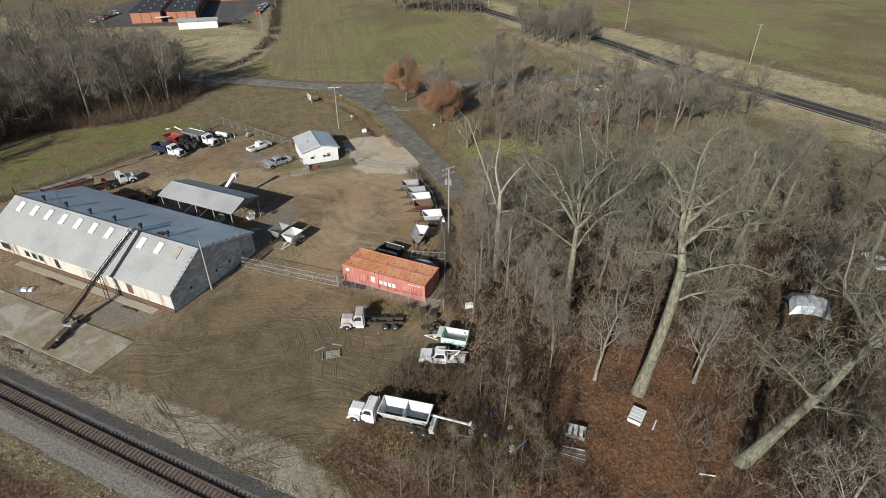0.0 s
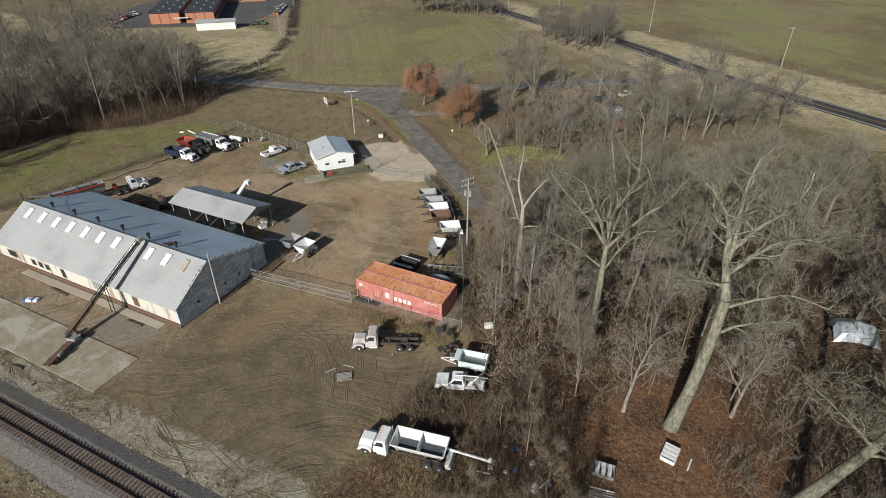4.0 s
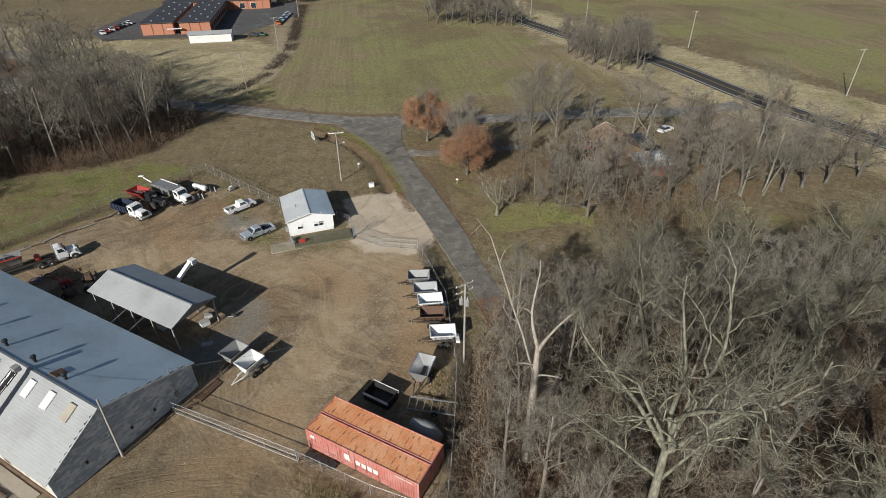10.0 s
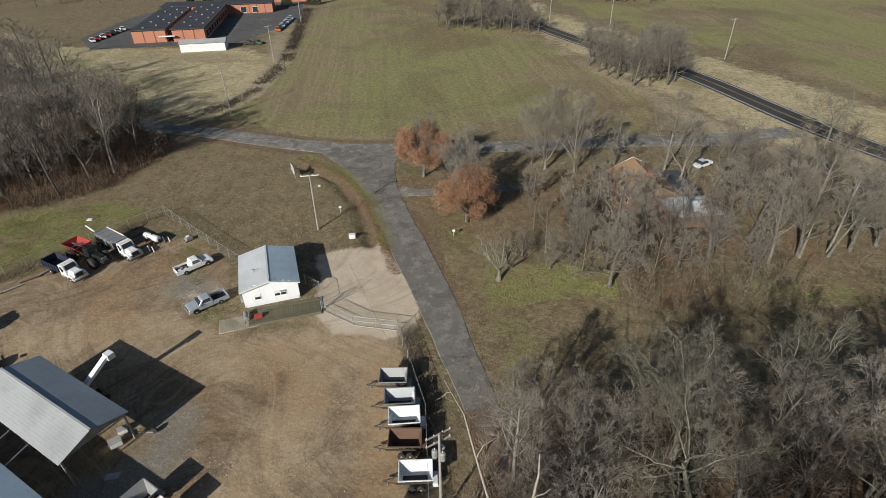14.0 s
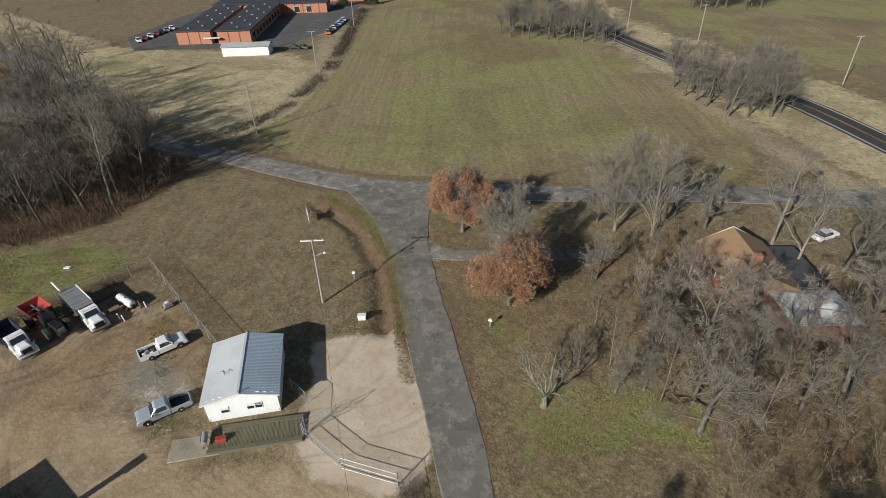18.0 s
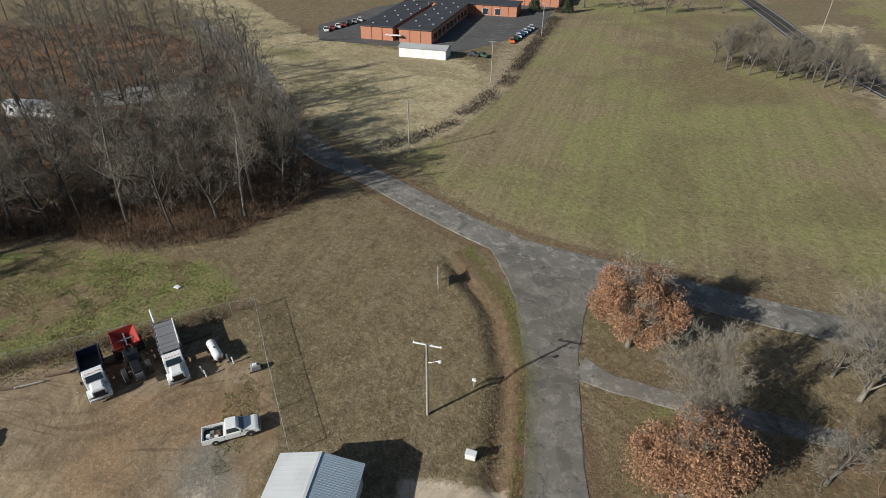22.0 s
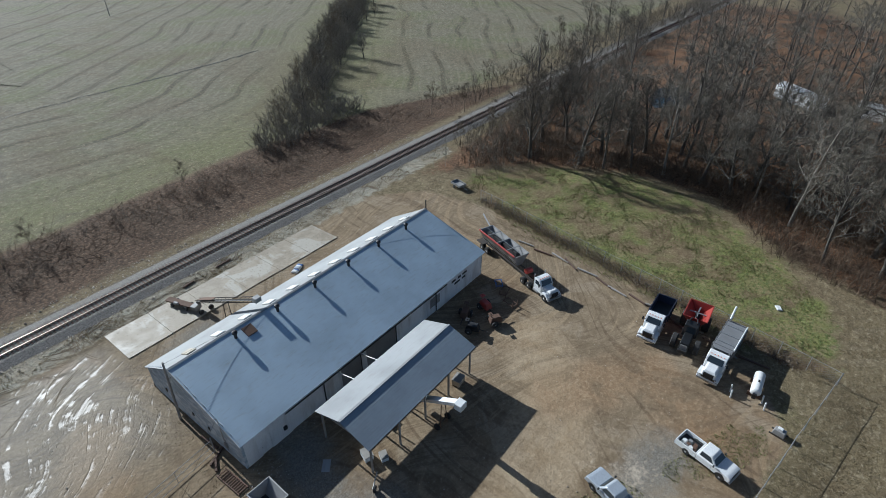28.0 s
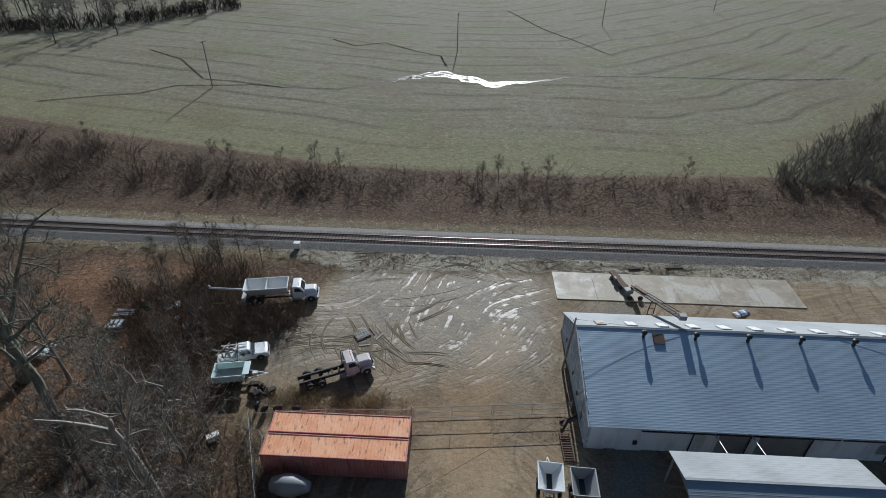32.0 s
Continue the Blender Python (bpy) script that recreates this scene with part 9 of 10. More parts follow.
for x, y, rz, l, m in ((-55.6, 5.6, 15, 2.0, RUST), (-54.0, 7.5, 75, 1.8, RUST), (-56.6, 4.0, 40, 1.5, BLUE_P)):
    fr = thing("steel_rack", "small rusty steel rack on the soil", "rack", "steel racks", at=pose(x, y, 0, 0, 0, rz))
    part("frame", MB().box(-l / 2, l / 2, -0.5, -0.42, 0.3, 0.4).box(-l / 2, l / 2, 0.42, 0.5, 0.3, 0.4).box(-l / 2, -l / 2 + 0.08, -0.5, 0.5, 0.3, 0.4).box(l / 2 - 0.08, l / 2, -0.5, 0.5, 0.3, 0.4), m, fr)
    for sx in (-1, 1):
        for sy in (-1, 1):
            part("leg", MB().box(sx * l / 2 - 0.04, sx * l / 2 + 0.04, sy * 0.46 - 0.04, sy * 0.46 + 0.04, 0, 0.3 + (0.7 if sx > 0 else 0)), m, fr)
for x, y, s in ((-25.4, 8.8, 1.0), (-26.3, 10.2, 0.8), (-38.6, 10.2, 1.1), (-30, 6.0, 1.3), (-35.5, 5.8, 1.2)):
    cr = thing("workshop_clutter", "dusty crate of parts under the canopy", "crate", "crates", at=pose(x, y, 0, 0, 0, g.uniform(0, 90)))
    part("crate", MB().box(-0.6 * s, 0.6 * s, -0.45 * s, 0.45 * s, 0.1, 0.75 * s), (TAN_P, WHITE, GREY)[int(g.integers(0, 3))], cr, bevel=0.03)
    part("lid", MB().box(-0.63 * s, 0.63 * s, -0.48 * s, 0.48 * s, 0.75 * s, 0.8 * s), POLE_WOOD, cr)
    part("skid", MB().box(-0.6 * s, 0.6 * s, -0.4 * s, -0.3 * s, 0, 0.1).box(-0.6 * s, 0.6 * s, 0.3 * s, 0.4 * s, 0, 0.1), POLE_WOOD, cr)
wr = thing("wheel_axle", "loose wheel and axle on the gravel by the canopy", "axle", at=pose(-23.9, 11.3, 0, 0, 0, 30))
part("axle", MB().tube((-0.9, 0, 0.35), (0.9, 0, 0.3), 0.06), GREY, wr)
wheel(wr, 0.9, 0.2, 0.36, 0.22)
# debris along the west fence
for i in range(14):
    k = i / 13
    x, y = -70.0 + 6.5 * k + g.uniform(-0.6, 0.6), 2 + 34 * k
    whole("fence_log", MB().tube((-g.uniform(0.8, 2.0), 0, 0.16), (g.uniform(0.8, 2.2), 0.2, 0.14), 0.15, 0.11, n=8), TIE_WOOD if i % 2 else POLE_WOOD, "old log lying along the fence", "log", "logs along the fence", at=pose(x + 1.6, y, 0, 0, 0, 79 + g.uniform(-25, 25)))
st = thing("utility_trailer", "small grey utility trailer on the grass", "trailer", at=pose(-77.0, -18.0, 0, 0, 0, 75))
part("tray", shell(MB(), (-1.3, 1.3, -0.8, 0.8, 0.95), (-1.3, 1.3, -0.8, 0.8, 0.55), 0.05), GREY, st)
part("drawbar", MB().tube((1.3, 0, 0.5), (2.6, 0, 0.4), 0.05), STEEL, st)
for y in (-0.92, 0.92):
    wheel(st, -0.1, y, 0.32, 0.18)

# things thrown away in the east wood
for x, y, rz, lab, m in ((44.4, -9.0, 80, "white truck cap lying on the leaves", WHITE), (38.6, -13.9, 5, "white and black discarded box trailer on the leaves", GREY)):
    jk = thing("truck_cap", lab, "scrap", "scrap in the wood", at=pose(x, y, 0, 0, 0, rz) @ Matrix.Scale(0.85, 4))
    part("cap_shell", shell(MB(), (-1.25, 1.25, -0.9, 0.9, 0.75), (-1.15, 1.15, -0.8, 0.8, 0.05), 0.06), m, jk)
    for i in range(3):
        part("roof_slat", MB().box(-0.95 + i * 0.7, -0.5 + i * 0.7, -0.85, 0.85, 0.72, 0.78), WHITE, jk)
jk = thing("pallet_heap", "white broken pallet frame on the leaves", "pallet", at=pose(39.0, -16.6, 0, 0, 0, 8))
for i in range(6):
    part("slat", MB().box(-1.2, 1.2, -0.7 + i * 0.25, -0.58 + i * 0.25, 0.1 + 0.05 * (i % 3), 0.15 + 0.05 * (i % 3)), WHITE if i % 2 else GREY, jk, at=pose(0, 0, 0, 0, 0, g.uniform(-8, 8)))
part("wheel", MB().lathe([(-0.1, 0.2), (-0.1, 0.35), (0.1, 0.35), (0.1, 0.2)], (-2.2, 0.8, 0.12), (0, 0, 1), 14), RUBBER, jk)
heap = thing("scrap_heap", "heap of dark scrap iron and tyres beside the dump trailer", "scrap heap", at=pose(17.3, -4.9, 0, 0, 0, 20))
gh = np.random.default_rng(12)
for i in range(9):
    x, y, z, w = gh.uniform(-0.9, 0.9), gh.uniform(-0.8, 0.8), 0.25 * (i // 4), gh.uniform(0.25, 0.55)
    part("scrap_piece", MB().hull8((-w, w, -w * 0.6, w * 0.6, 0), (-w * 0.7, w * 0.8, -w * 0.4, w * 0.5, w * 0.9)), (PITCH, CHASSIS, RUST)[i % 3], heap, at=pose(x, y, z, gh.uniform(-12, 12), gh.uniform(-12, 12), 50 * i), bevel=0.03)
for x, y in ((-1.2, 0.3), (0.9, -1.1)):
    part("tyre", MB().lathe([(-0.13, 0.28), (-0.13, 0.44), (-0.08, 0.48), (0.08, 0.48), (0.13, 0.44), (0.13, 0.28)], (0, 0, 0), (0, 0, 1), 16), RUBBER, heap, at=pose(x, y, 0.16, 12, 8, 0))
sink = thing("old_freezer", "old white chest freezer among the weeds", "freezer", at=pose(20.0, 1.6, 0, 0, 0, 35) @ Matrix.Scale(0.8, 4))
part("body", MB().hull8((-0.75, 0.75, -0.36, 0.36, 0), (-0.75, 0.75, -0.38, 0.38, 0.75)), WHITE, sink, bevel=0.04)
part("lid", MB().box(-0.77, 0.77, -0.4, 0.4, 0.752, 0.84), WHITE, sink, bevel=0.03)
whole("garden_tub", MB().hull8((-0.4, 0.4, -0.3, 0.3, 0), (-0.6, 0.6, -0.5, 0.5, 0.45)), GREEN_P, "dark green plastic tub on the leaves", "tub", at=pose(36.8, -17.9, 0, 0, 0, 30), bevel=0.05)
for x, y, rz in ((33.6, -17.8, 65), (46.4, -9.2, 80), (27.6, -19.2, 10), (52.0, -13.5, 15)):
    whole("pvc_pipe", MB().tube((-0.8, 0, 0.08), (0.8, 0, 0.08), 0.08, n=8), TRUCK_WHITE, "white plastic pipe on the leaf litter", "pipe", "loose pipes", at=pose(x, y, 0, 0, 0, rz))
for i in range(12):
    x, y = g.uniform(28, 34), g.uniform(-19, -14)
    s = g.uniform(0.12, 0.32)
    whole("litter_scrap", MB().hull8((-s, s, -s, s, 0), (-s * 0.6, s * 0.8, -s * 0.5, s * 0.6, s * 0.9)), (WHITE, BLUE_P, TRUCK_WHITE)[i % 3], "pale scrap of rubbish on the leaves", "rubbish", "rubbish", at=pose(x, y, 0, 0, 0, 40 * i))
sh = thing("tarp_shelter", "crumpled silver-grey tarpaulin shelter under the trees", "shelter", at=pose(64.0, 20.8, 0, 0, 0, 8))
cover = MB()
for i in range(9):
    for j in range(9):
        x, y = -2.6 + i * 0.65, -2.1 + j * 0.525
        z = 2.45 - 0.42 * abs(y) - 0.22 * abs(x) + 0.16 * noise.noise((x * 0.9, y * 0.9, 4.0)) - (0.9 if abs(x) > 2.5 or abs(y) > 2.0 else 0)
        cover.v += [(x * (1.05 if j % 8 == 0 else 1), y, z)]
for i in range(8):
    for j in range(8):
        a = i * 9 + j
        cover.f.append((a, a + 9, a + 10, a + 1))
part("cover", cover, SILVER, sh)
part("ridge_pole", MB().tube((-2.5, 0, 1.75), (2.5, 0, 1.75), 0.04), STEEL, sh)
for x in (-2.4, 2.4):
    part("post", MB().tube((x, 0, 0), (x, 0, 1.75), 0.04), STEEL, sh)


# ---- far buildings ----
ROOF_DARK = paint("dark_flat_roof", (0.035, 0.037, 0.045), 0.7, (0.11, 0.11, 0.12), 0.4, scale=0.5)
SHINGLE_TAN = paint("tan_shingle", (0.30, 0.19, 0.11), 0.9, (0.16, 0.10, 0.06), 0.5, scale=2.5)
SHINGLE_GREY = paint("dark_shingle", (0.05, 0.052, 0.058), 0.9, (0.10, 0.10, 0.1), 0.5, scale=2.5)

school = thing("brick_school", "low orange-brick building with long dark flat roofs", "building", at=pose(-171.6, 143.6, 0, 0, 0, 39.5))
for x0, x1, y0, y1, h, nm in ((-27.5, -15.0, 1, 50, 4.6, "west"), (-12.2, 0, 0, 54, 4.6, "east"), (-30, 21, 56, 68, 4.2, "rear"), (4, 36, 84, 104, 5.4, "hall")):
    part("wall", MB().box(x0, x1, y0, y1, -1, h), ORANGE_BRICK, school)
    part("roof", MB().box(x0 - 0.5, x1 + 0.5, y0 - 0.5, y1 + 0.5, h + 0.004, h + 0.35), ROOF_DARK if nm != "hall" else paint("blue_grey_roof", (0.10, 0.14, 0.19), 0.5), school, "dark membrane roof" if nm != "hall" else "blue-grey metal roof", bevel=0.05)
    n = int((x1 - x0) / 3.6)
    for i in range(1, n):
        part("pilaster", MB().box(x0 + i * (x1 - x0) / n - 0.12, x0 + i * (x1 - x0) / n + 0.12, y0 - 0.10, y0 - 0.003, 0, h), paint("dark_brick", (0.2, 0.09, 0.06), 0.9), school)
for i in range(9):
    y = 3 + i * 5.5
    w = part("window", MB().box(0.003, 0.12, y, y + 3.4, 1.0, 3.2), STEEL, school)
    for j in range(3):
        part("pane", MB().box(0.121, 0.135, y + 0.1 + j * 1.1, y + 1.1 + j * 1.1, 1.1, 3.1), GLASS, w)
for x in (6.0, 11.5):
    w = part("window", MB().box(x, x + 2.6, 55.88, 55.997, 0.4, 3.0), WHITE, school)
    part("pane", MB().box(x + 0.1, x + 2.5, 55.86, 55.879, 0.5, 2.9), GLASS, w)
part("link_corridor", MB().box(-15.0, -12.2, 4, 8, 0, 3.6), ROOF_DARK, school)
part("entrance_canopy", MB().box(-17.0, -11.0, -1.8, -0.6, 2.5, 2.75), WHITE, school, "white entrance canopy")
for i in range(26):
    x, y = (-24 + (i % 3) * 4 if i < 13 else -10 + (i % 3) * 4), 4 + (i % 13) * 3.9
    part("roof_unit", MB().box(x, x + 0.7, y, y + 0.7, 4.96, 5.35), STEEL, school, bevel=0.03)

shed = thing("white_shed", "long white metal shed with a pale low roof", "shed", at=pose(-160.3, 133.6, 0, 0, 0, 40))
part("wall", MB().box(-8, 8, -3.2, 3.2, -0.5, 3.0), SIDING, shed)
part("roof", MB().prism([(-3.6, 3.0), (3.6, 3.0), (0, 3.9)], -8.4, 8.4, Matrix(((0, 1, 0, 0), (1, 0, 0, 0), (0, 0, 1, 0), (0, 0, 0, 1)))), ROOF_PALE, shed)
for x in (-5, 0, 5):
    part("door", MB().box(x - 1.3, x + 1.3, -3.23, -3.203, 0, 2.4), WHITE, shed)


def far_car(x, y, rz, m, lab, z=0.0):
    c = thing("parked_car", lab, "car", "cars in the lot", at=pose(x, y, z, 0, 0, rz))
    part("body", MB().hull8((-2.3, 2.3, -0.9, 0.9, 0.35), (-2.2, 2.15, -0.85, 0.85, 0.95)), m, c, bevel=0.08)
    part("cabin", MB().hull8((-1.5, 0.9, -0.82, 0.82, 0.95), (-1.1, 0.3, -0.66, 0.66, 1.5)), GLASS, c, bevel=0.05)
    part("roof", MB().box(-1.1, 0.3, -0.66, 0.66, 1.5, 1.55), m, c)
    for wx in (-1.4, 1.4):
        for wy in (-0.84, 0.84):
            wheel(c, wx, wy, 0.33, 0.2)
    return c


carm = (TRUCK_WHITE, RED, TRUCK_WHITE, RED, BLACK, GREY, TRUCK_WHITE)
carl = ("white", "red", "white", "red", "black", "grey", "white")
for i in range(7):
    far_car(-211.5 - i * 1.5, 121.0 + i * 3.2, -20, carm[i], carl[i] + " parked car at the edge of the lot")
for i in range(7):
    far_car(-158.5 - i * 2.0, 170.0 + i * 3.4, -35, (ORANGE_P, GREEN_P, TRUCK_WHITE, BLUE_P, TRUCK_WHITE, SILVER, TRUCK_WHITE)[i], ("orange", "green", "white", "blue", "white", "silver", "white")[i] + " parked car beside the field bank")
far_car(-151, 147, 30, BLACK, "black car parked behind the white shed")
far_car(-148.5, 149, 10, GREEN_P, "dark green old machine behind the white shed")
far_car(18.5, 112.5, 60, TRUCK_WHITE, "white car parked beside the brick house")
far_car(80, 45, 30, BLUE_P, "blue car among bare trees")
far_car(75, 38, 110, TRUCK_WHITE, "white car among bare trees")

# brick house by the lane, half hidden by trees
bh = thing("brick_house", "single-storey brick house with a tan shingle roof", "house", at=pose(10.4, 93.0, 0, 0, 0, -55))
XZ = Matrix(((0, 1, 0, 0), (1, 0, 0, 0), (0, 0, 1, 0), (0, 0, 0, 1)))
part("wall", MB().box(-5.8, 5.8, -4.4, 4.4, -0.3, 2.7), BRICK, bh)
part("roof", MB().prism([(-5.0, 2.7), (5.0, 2.7), (0, 5.2)], -6.4, 6.4, XZ), SHINGLE_TAN, bh)
part("barge_board", MB().prism([(-5.04, 2.6), (-4.8, 2.6), (0, 5.06), (4.8, 2.6), (5.04, 2.6), (0, 5.3)], -6.46, -6.403, XZ), WHITE, bh)
for x in (-3.6, 0, 3.6):
    w = part("window", MB().box(x - 0.7, x + 0.7, -4.48, -4.403, 0.9, 2.1), WHITE, bh)
    part("pane", MB().box(x - 0.6, x + 0.6, -4.50, -4.481, 1.0, 2.0), GLASS, w)
part("wing_wall", MB().box(5.81, 12.0, 1.0, 9.0, -0.3, 2.4), BRICK, bh)
part("wing_roof", MB().hull8((5.3, 12.5, 0.5, 9.5, 2.404), (8.0, 9.8, 3.5, 6.5, 3.9)), ROOF_WHITE, bh, "pale hipped metal roof")
part("porch_roof", MB().box(-5, 5, 4.5, 9.0, 2.5, 2.65), SHINGLE_GREY, bh, "dark flat porch roof")
for x in (-4.5, 0, 4.5):
    part("porch_post", MB().box(x - 0.07, x + 0.07, 8.7, 8.84, 0, 2.5), WHITE, bh)
part("chimney", MB().box(1.5, 2.3, -0.4, 0.4, 4.5, 5.9), BRICK, bh)


def mobile_home(at, ln, lab, roof):
    m = thing("mobile_home", lab, "trailer home", "mobile homes", at=at)
    part("wall", MB().box(-ln / 2, ln / 2, -2, 2, 0.4, 3.2), SIDING, m)
    part("roof", MB().prism([(-2.2, 3.2), (2.2, 3.2), (0, 3.8)], -ln / 2 - 0.2, ln / 2 + 0.2, Matrix(((0, 1, 0, 0), (1, 0, 0, 0), (0, 0, 1, 0), (0, 0, 0, 1)))), roof, m)
    part("skirt", MB().box(-ln / 2 + 0.1, ln / 2 - 0.1, -1.9, 1.9, 0, 0.4), GREY, m)
    for i in range(5):
        part("window", MB().box(-ln / 2 + 1.5 + i * ln / 5.5, -ln / 2 + 2.5 + i * ln / 5.5, -2.03, -2.003, 1.4, 2.4), GLASS, m)


mobile_home(pose(-166.5, 23.5, 0, 0, 0, 50), 13, "white mobile home in the west wood", ROOF_WHITE)
mobile_home(pose(-163, 48, 0, 0, 0, 78), 24, "long weathered grey mobile home behind the trees", GREY)
WATER = glass_mat("pond_water", (0.02, 0.03, 0.035))
whole("pond", MB().add([(-141, -4, 0.02), (-146, -8, 0.02), (-157, -9, 0.02), (-162, -5, 0.02), (-158, 0, 0.02), (-148, 1, 0.02)], [(5, 4, 3, 2, 1, 0)]), WATER, "small dark pond reflecting the sky", "pond", kind="structure")
FIELD_WATER = Nodes("field_water")
FIELD_WATER.bump(FIELD_WATER.noise(2.0, 5), 0.5, 0.05)
FIELD_WATER = FIELD_WATER.done((0.10, 0.095, 0.08), 0.24)
wet = MB()
cl = [(45.2, -108.5), (29.8, -108.4), (15.6, -117.7), (3.2, -125.3), (-11.4, -116.0), (-22.7, -119.6), (-39.7, -126.4), (-57.9, -127.0), (-79.2, -127.3), (-98.9, -128.0), (-116.5, -130.7)]
wid = [0.2, 0.5, 1.3, 3.0, 2.4, 0.7, 0.3, 0.35, 0.45, 0.5, 0.45]
# the water runs in three braided threads that part and meet round mud bars
for strand in (-1, 0, 1):
    base, drawn = len(wet.v), 0
    for i in range(len(cl) - 1):
        for j in range(48):
            k = j / 48
            x, y = cl[i][0] * (1 - k) + cl[i + 1][0] * k, cl[i][1] * (1 - k) + cl[i + 1][1] * k
            full = wid[i] * (1 - k) + wid[i + 1] * k
            y += noise.noise((x * 0.2, 0.0, 5.0)) * 1.2
            y += full * (0.75 * strand + 0.5 * noise.noise((x * 0.35, 3.0 * strand, 8.0)))
            w = full * (0.20 + 0.50 * noise.noise((x * 0.8, 5.0 * strand, 2.0)) + 0.25 * noise.noise((x * 2.3, 5.0 * strand, 4.0)))
            w = max(0.02, w) if strand == 0 else max(0.005, w * 0.8)
            wet.v += [(x, y - w, 0.015 + 0.004 * strand), (x, y + w * 0.8, 0.015 + 0.004 * strand)]
            if drawn:
                n = base + 2 * drawn
                wet.f.append((n - 2, n, n + 1, n - 1))
            drawn += 1
whole("field_ditch_water", wet, FIELD_WATER, "narrow strip of standing water across the south field", "water", kind="structure")


# ---- wheel ruts, loose stones and scraps on the yard ----
RUT = paint("rut_soil", (0.15, 0.112, 0.066), 0.9, (0.09, 0.064, 0.042), 0.6, scale=1.0)


def ruts(name, label, spots, seed, width=0.24, high=0.035):
    """Pairs of pressed wheel ridges along arcs: (x, y, heading, length, curve)."""
    g = np.random.default_rng(seed)
    vs, fs = [], []
    for x, y, head, ln, curve in spots:
        n = max(4, int(ln / 0.7))
        for off in (-0.95, -0.7, 0.7, 0.95):
            if g.random() < 0.15:
                continue
            px, py, a = x - math.sin(head) * off, y + math.cos(head) * off, head
            base = sum(len(v) for v in vs)
            row = []
            for i in range(n + 1):
                w = width * (0.35 + 0.3 * g.random()) * min(1.0, 0.25 + 4 * min(i, n - i) / n)
                h = high * g.uniform(0.4, 1.0) * min(1.0, 4 * min(i, n - i) / n)
                sx, sy = -math.sin(a) * w * 0.5, math.cos(a) * w * 0.5
                row += [(px + sx, py + sy, -0.035), (px, py, h - 0.02), (px - sx, py - sy, -0.035)]
                px, py = px + math.cos(a) * ln / n, py + math.sin(a) * ln / n
                a += curve * ln / n + g.normal(0, 0.02)
            vs.append(np.array(row))
            for i in range(n):
                b = base + 3 * i
                fs += [(b, b + 3, b + 4, b + 1), (b + 1, b + 4, b + 5, b + 2)]
    return tagged(new(name, from_arrays(name, np.concatenate(vs), np.array(fs), RUT)), label, "wheel ruts", kind="stuff")


g_ = np.random.default_rng(77)
spots = []
for x, y, n, sx, sy, lo, hi in ((6, -12, 13, 4, 2.6, 3, 8), (13, -15, 5, 3, 2, 3, 7), (-8, -26.8, 9, 22, 1.2, 6, 16)):
    for _ in range(n):
        head = g_.uniform(0, 6.283) if n > 12 else (g_.normal(1.9, 0.35) if y > 0 else g_.normal(0.25, 0.5))
        spots.append((x + g_.normal(0, sx * 0.6), y + g_.normal(0, sy * 0.6), head, g_.uniform(lo, hi), g_.normal(0, 0.10)))
deep = [(7 + g_.normal(0, 3.4), -12.5 + g_.normal(0, 2.2), g_.uniform(0, 6.283), g_.uniform(3, 8), g_.normal(0, 0.12)) for _ in range(14)]
ruts("deep_ruts", "deep churned ruts in the mud beside the pallets", deep, 9, 0.5, 0.075)
ruts("wheel_ruts", "tangled wheel ruts pressed into the damp yard soil", spots, 5)
spots = [(g_.uniform(-40, 30), g_.uniform(-31.5, -29.2), g_.choice([0.0, 3.14]) + g_.normal(0, 0.25), g_.uniform(3, 9), g_.normal(0, 0.16)) for _ in range(34)]
ruts("verge_ruts", "curved wheel ruts in the weedy verge of the siding", spots, 6)
STONE = leaf_mat("loose_stone", (0.16, 0.13, 0.10), (0.50, 0.44, 0.36))


def stones(name, label, spots, seed):
    """Loose stones and crumbs: (outline, how many, size)."""
    g = np.random.default_rng(seed)
    c, s = [], []
    for poly, n, size in spots:
        c.append(points_in(poly, n, seed + n))
        s.append(size * g.lognormal(0, 0.45, n))
    c, s = np.concatenate(c), np.concatenate(s)
    n = len(c)
    corners = np.array([(1, 0.1, -0.5), (-0.4, 0.9, -0.5), (-0.6, -0.8, -0.5), (0.1, 0.0, 0.75)])
    p = corners[None] * g.uniform(0.6, 1.4, (n, 4, 3)) * s[:, None, None]
    az = g.uniform(0, 6.283, n)
    co, si = np.cos(az)[:, None], np.sin(az)[:, None]
    v = np.stack([p[:, :, 0] * co - p[:, :, 1] * si + c[:, :1], p[:, :, 0] * si + p[:, :, 1] * co + c[:, 1:], p[:, :, 2] + 0.0], 2).reshape(-1, 3)
    base = (np.arange(n) * 4)[:, None]
    f = np.concatenate([base + np.array([q]) for q in ((0, 1, 3), (1, 2, 3), (2, 0, 3))], 0)
    return tagged(new(name, from_arrays(name, v, f, STONE)), label, "stones", kind="stuff")


stones("yard_stones", "loose stones and crumbs scattered over the yard", ((YARD, 1100, 0.045), ([(-57, -16.8), (-17, -16.8), (-15, -19), (-18, -22.8), (-51, -22.8)], 1200, 0.05), ([(-18, -1), (-13, 3), (-12, 14), (-18, 14), (-20, 2)], 900, 0.05), (APRON, 700, 0.04), ([(-9, 10), (0, 2), (6, 6), (-1, 20), (-9, 26)], 700, 0.05)), 31)
stones("ballast_stones", "loose crushed stones along the railway", (([(-90, -33.9), (70, -33.9), (70, -31), (-90, -31)], 5200, 0.085), ([(-90, -37.6), (70, -37.9), (70, -42), (-90, -42)], 3400, 0.085)), 32)
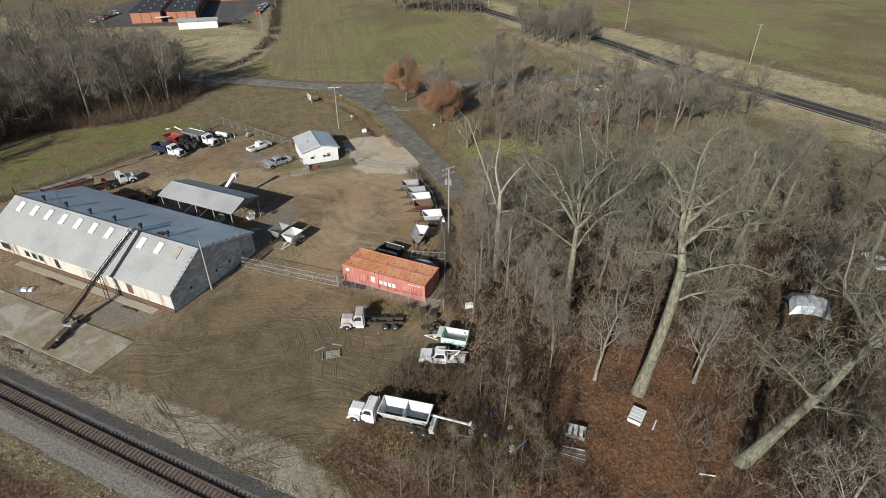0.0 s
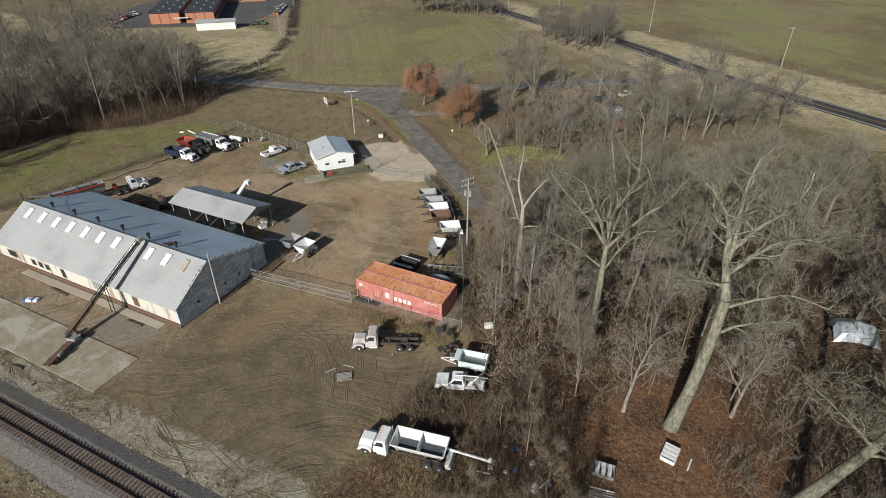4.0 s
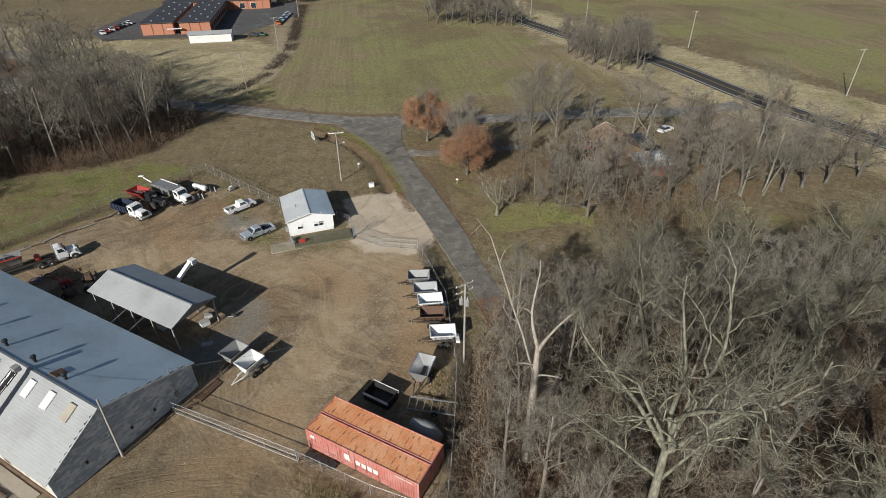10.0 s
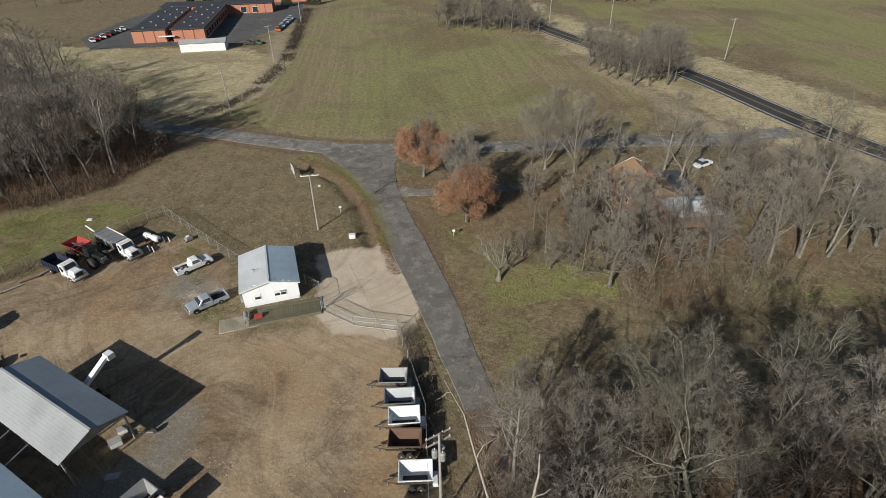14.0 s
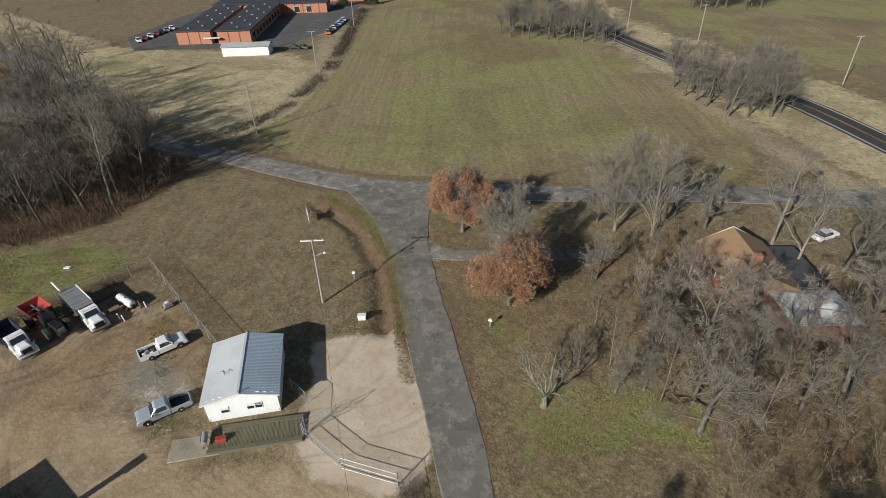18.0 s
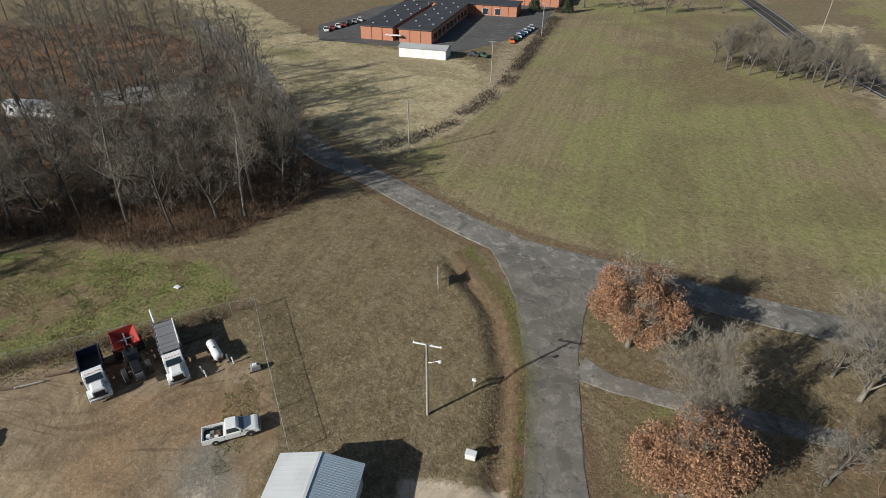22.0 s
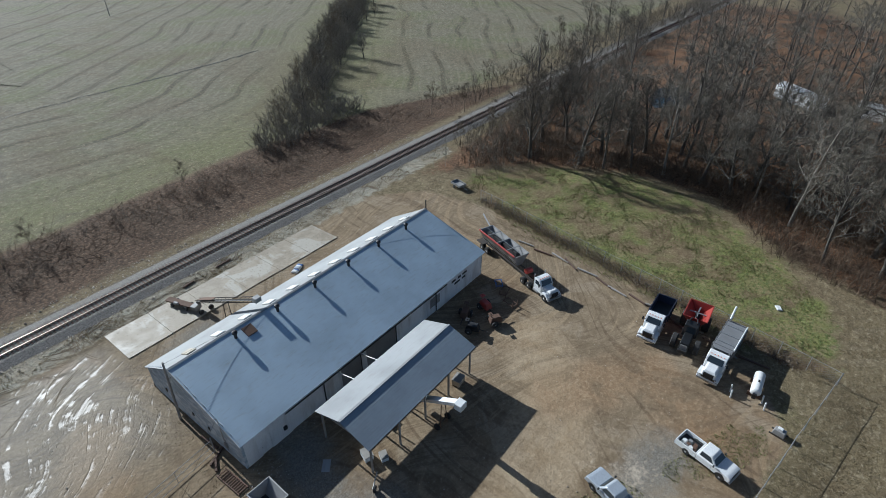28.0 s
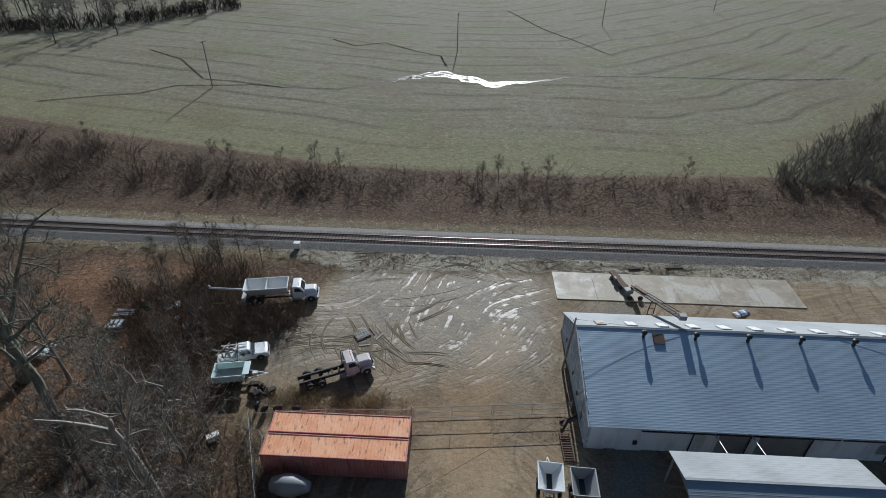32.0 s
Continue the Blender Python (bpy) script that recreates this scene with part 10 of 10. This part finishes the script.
turf("grass_verge", "dry straw grass and weeds of the siding verge", [(-90, -28.8), (-18, -29.5), (0, -29), (18, -26), (40, -29), (80, -30), (80, -32.5), (-90, -32.5)], 5000, 33, WEED, 0.22, 0.03, -0.1)
turf("grass_walls", "straw weeds along the foot of walls and fences", [(-17.0, -16), (-14.5, -15), (-13.5, -8), (-14.5, -2), (-13.2, 0), (-16.8, 0.4)], 260, 34, WEED, 0.06, 0.03, -0.1)
turf("grass_trailers", "straw weeds between the parked trailers", [(-9, 36), (-1, 27), (6, 17), (9, 8), (12, 8), (9, 18), (2, 29), (-7, 39)], 3000, 35, WEED, 0.30, 0.05, -0.1)
turf("grass_ditch", "rank grass beside the road ditch", [(-60, 75.5), (-46, 72.6), (-34.5, 66), (-23, 54.5), (-21, 56), (-33, 68), (-46, 75), (-60, 78)], 5000, 36, GRASS_BLADE, 0.14, 0.05, -0.2)


def along(pts, n, spread, seed):
    """Points strewn along a line."""
    g = np.random.default_rng(seed)
    seg = [math.dist(a, b) for a, b in zip(pts, pts[1:])]
    out = []
    for (a, b), s in zip(zip(pts, pts[1:]), seg):
        k = int(n * s / sum(seg))
        t = g.uniform(0, 1, (k, 1))
        out.append(np.array(a) * (1 - t) + np.array(b) * t + g.normal(0, spread, (k, 2)))
    return np.concatenate(out)


def tufts(name, label, c, seed, mat, h, w):
    g = np.random.default_rng(seed)
    m = len(c)
    az, hh = g.uniform(0, 6.283, m), g.uniform(0.5, 1.2, m) * h
    dx, dy = np.cos(az) * w, np.sin(az) * w
    lean = g.normal(0, 0.5, (m, 2)) * hh[:, None]
    v = np.stack([np.stack([c[:, 0] - dx, c[:, 1] - dy, np.full(m, -0.1)], 1), np.stack([c[:, 0] + dx, c[:, 1] + dy, np.full(m, -0.1)], 1), np.stack([c[:, 0] + lean[:, 0], c[:, 1] + lean[:, 1], hh], 1)], 1).reshape(-1, 3)
    return tagged(new(name, from_arrays(name, v, np.arange(3 * m).reshape(m, 3), mat)), label, "grass", kind="stuff")


STRAW_SHORT = leaf_mat("short_straw", (0.12, 0.092, 0.047), (0.40, 0.33, 0.20))
VINE = leaf_mat("dead_vine", (0.13, 0.10, 0.075), (0.30, 0.25, 0.19))
CREEK = leaf_mat("creek_weed", (0.06, 0.055, 0.035), (0.15, 0.135, 0.085))
RANK = leaf_mat("rank_grass", (0.09, 0.12, 0.03), (0.19, 0.20, 0.07))
gullies = [[(-98, 20.3), (-91.5, 23), (-87.4, 24.6), (-83, 23.6), (-78, 24.3), (-71.6, 26)], [(-83, 23.6), (-80, 19), (-74, 18)], [(-87, 24.6), (-84, 30), (-77, 36), (-72, 40)], [(-90, 8), (-84, 12), (-76, 10)]]
tufts("gully_grass", "rank dark grass along the small drainage gullies", np.concatenate([along(q, 420, 0.28, i) for i, q in enumerate(gullies)]), 41, RANK, 0.16, 0.05)
bank = np.concatenate([along([(-75.6, -12), (-74.0, -4.5), (-68.6, 22.3), (-64.6, 40)], 5200, 0.55, 7)])
tufts("fence_bank", "dead grey vines and weeds matted along the west fence", bank, 42, VINE, 0.34, 0.05)
lawn_pts = points_in(MOWN, 26000, 51)
tufts("lawn_straw", "short brown straw on the mown grass", lawn_pts, 43, STRAW_SHORT, 0.05, 0.05)

creeks = [[(102.2, -92.4), (92.6, -96.6), (80.1, -100.8), (74.1, -107.4), (65.2, -108.2), (53.5, -110.2), (45.2, -108.5)],
          [(98.7, -142.5), (83.9, -132.6), (69.1, -113.9), (57.2, -111.9), (45.2, -108.5)],
          [(42.8, -161.9), (33.3, -153.5), (24.4, -159.0), (11.8, -148.3), (4.1, -143.6), (1.9, -132.4)],
          [(-21.6, -218.7), (-32.8, -185.6), (-41.3, -170.6), (-51.2, -150.4)]]
tufts("creek_weeds", "dark weeds along the small creeks of the south field", np.concatenate([along(q, 1100, 0.22, 60 + i) for i, q in enumerate(creeks + [cl])]), 44, CREEK, 0.22, 0.09)
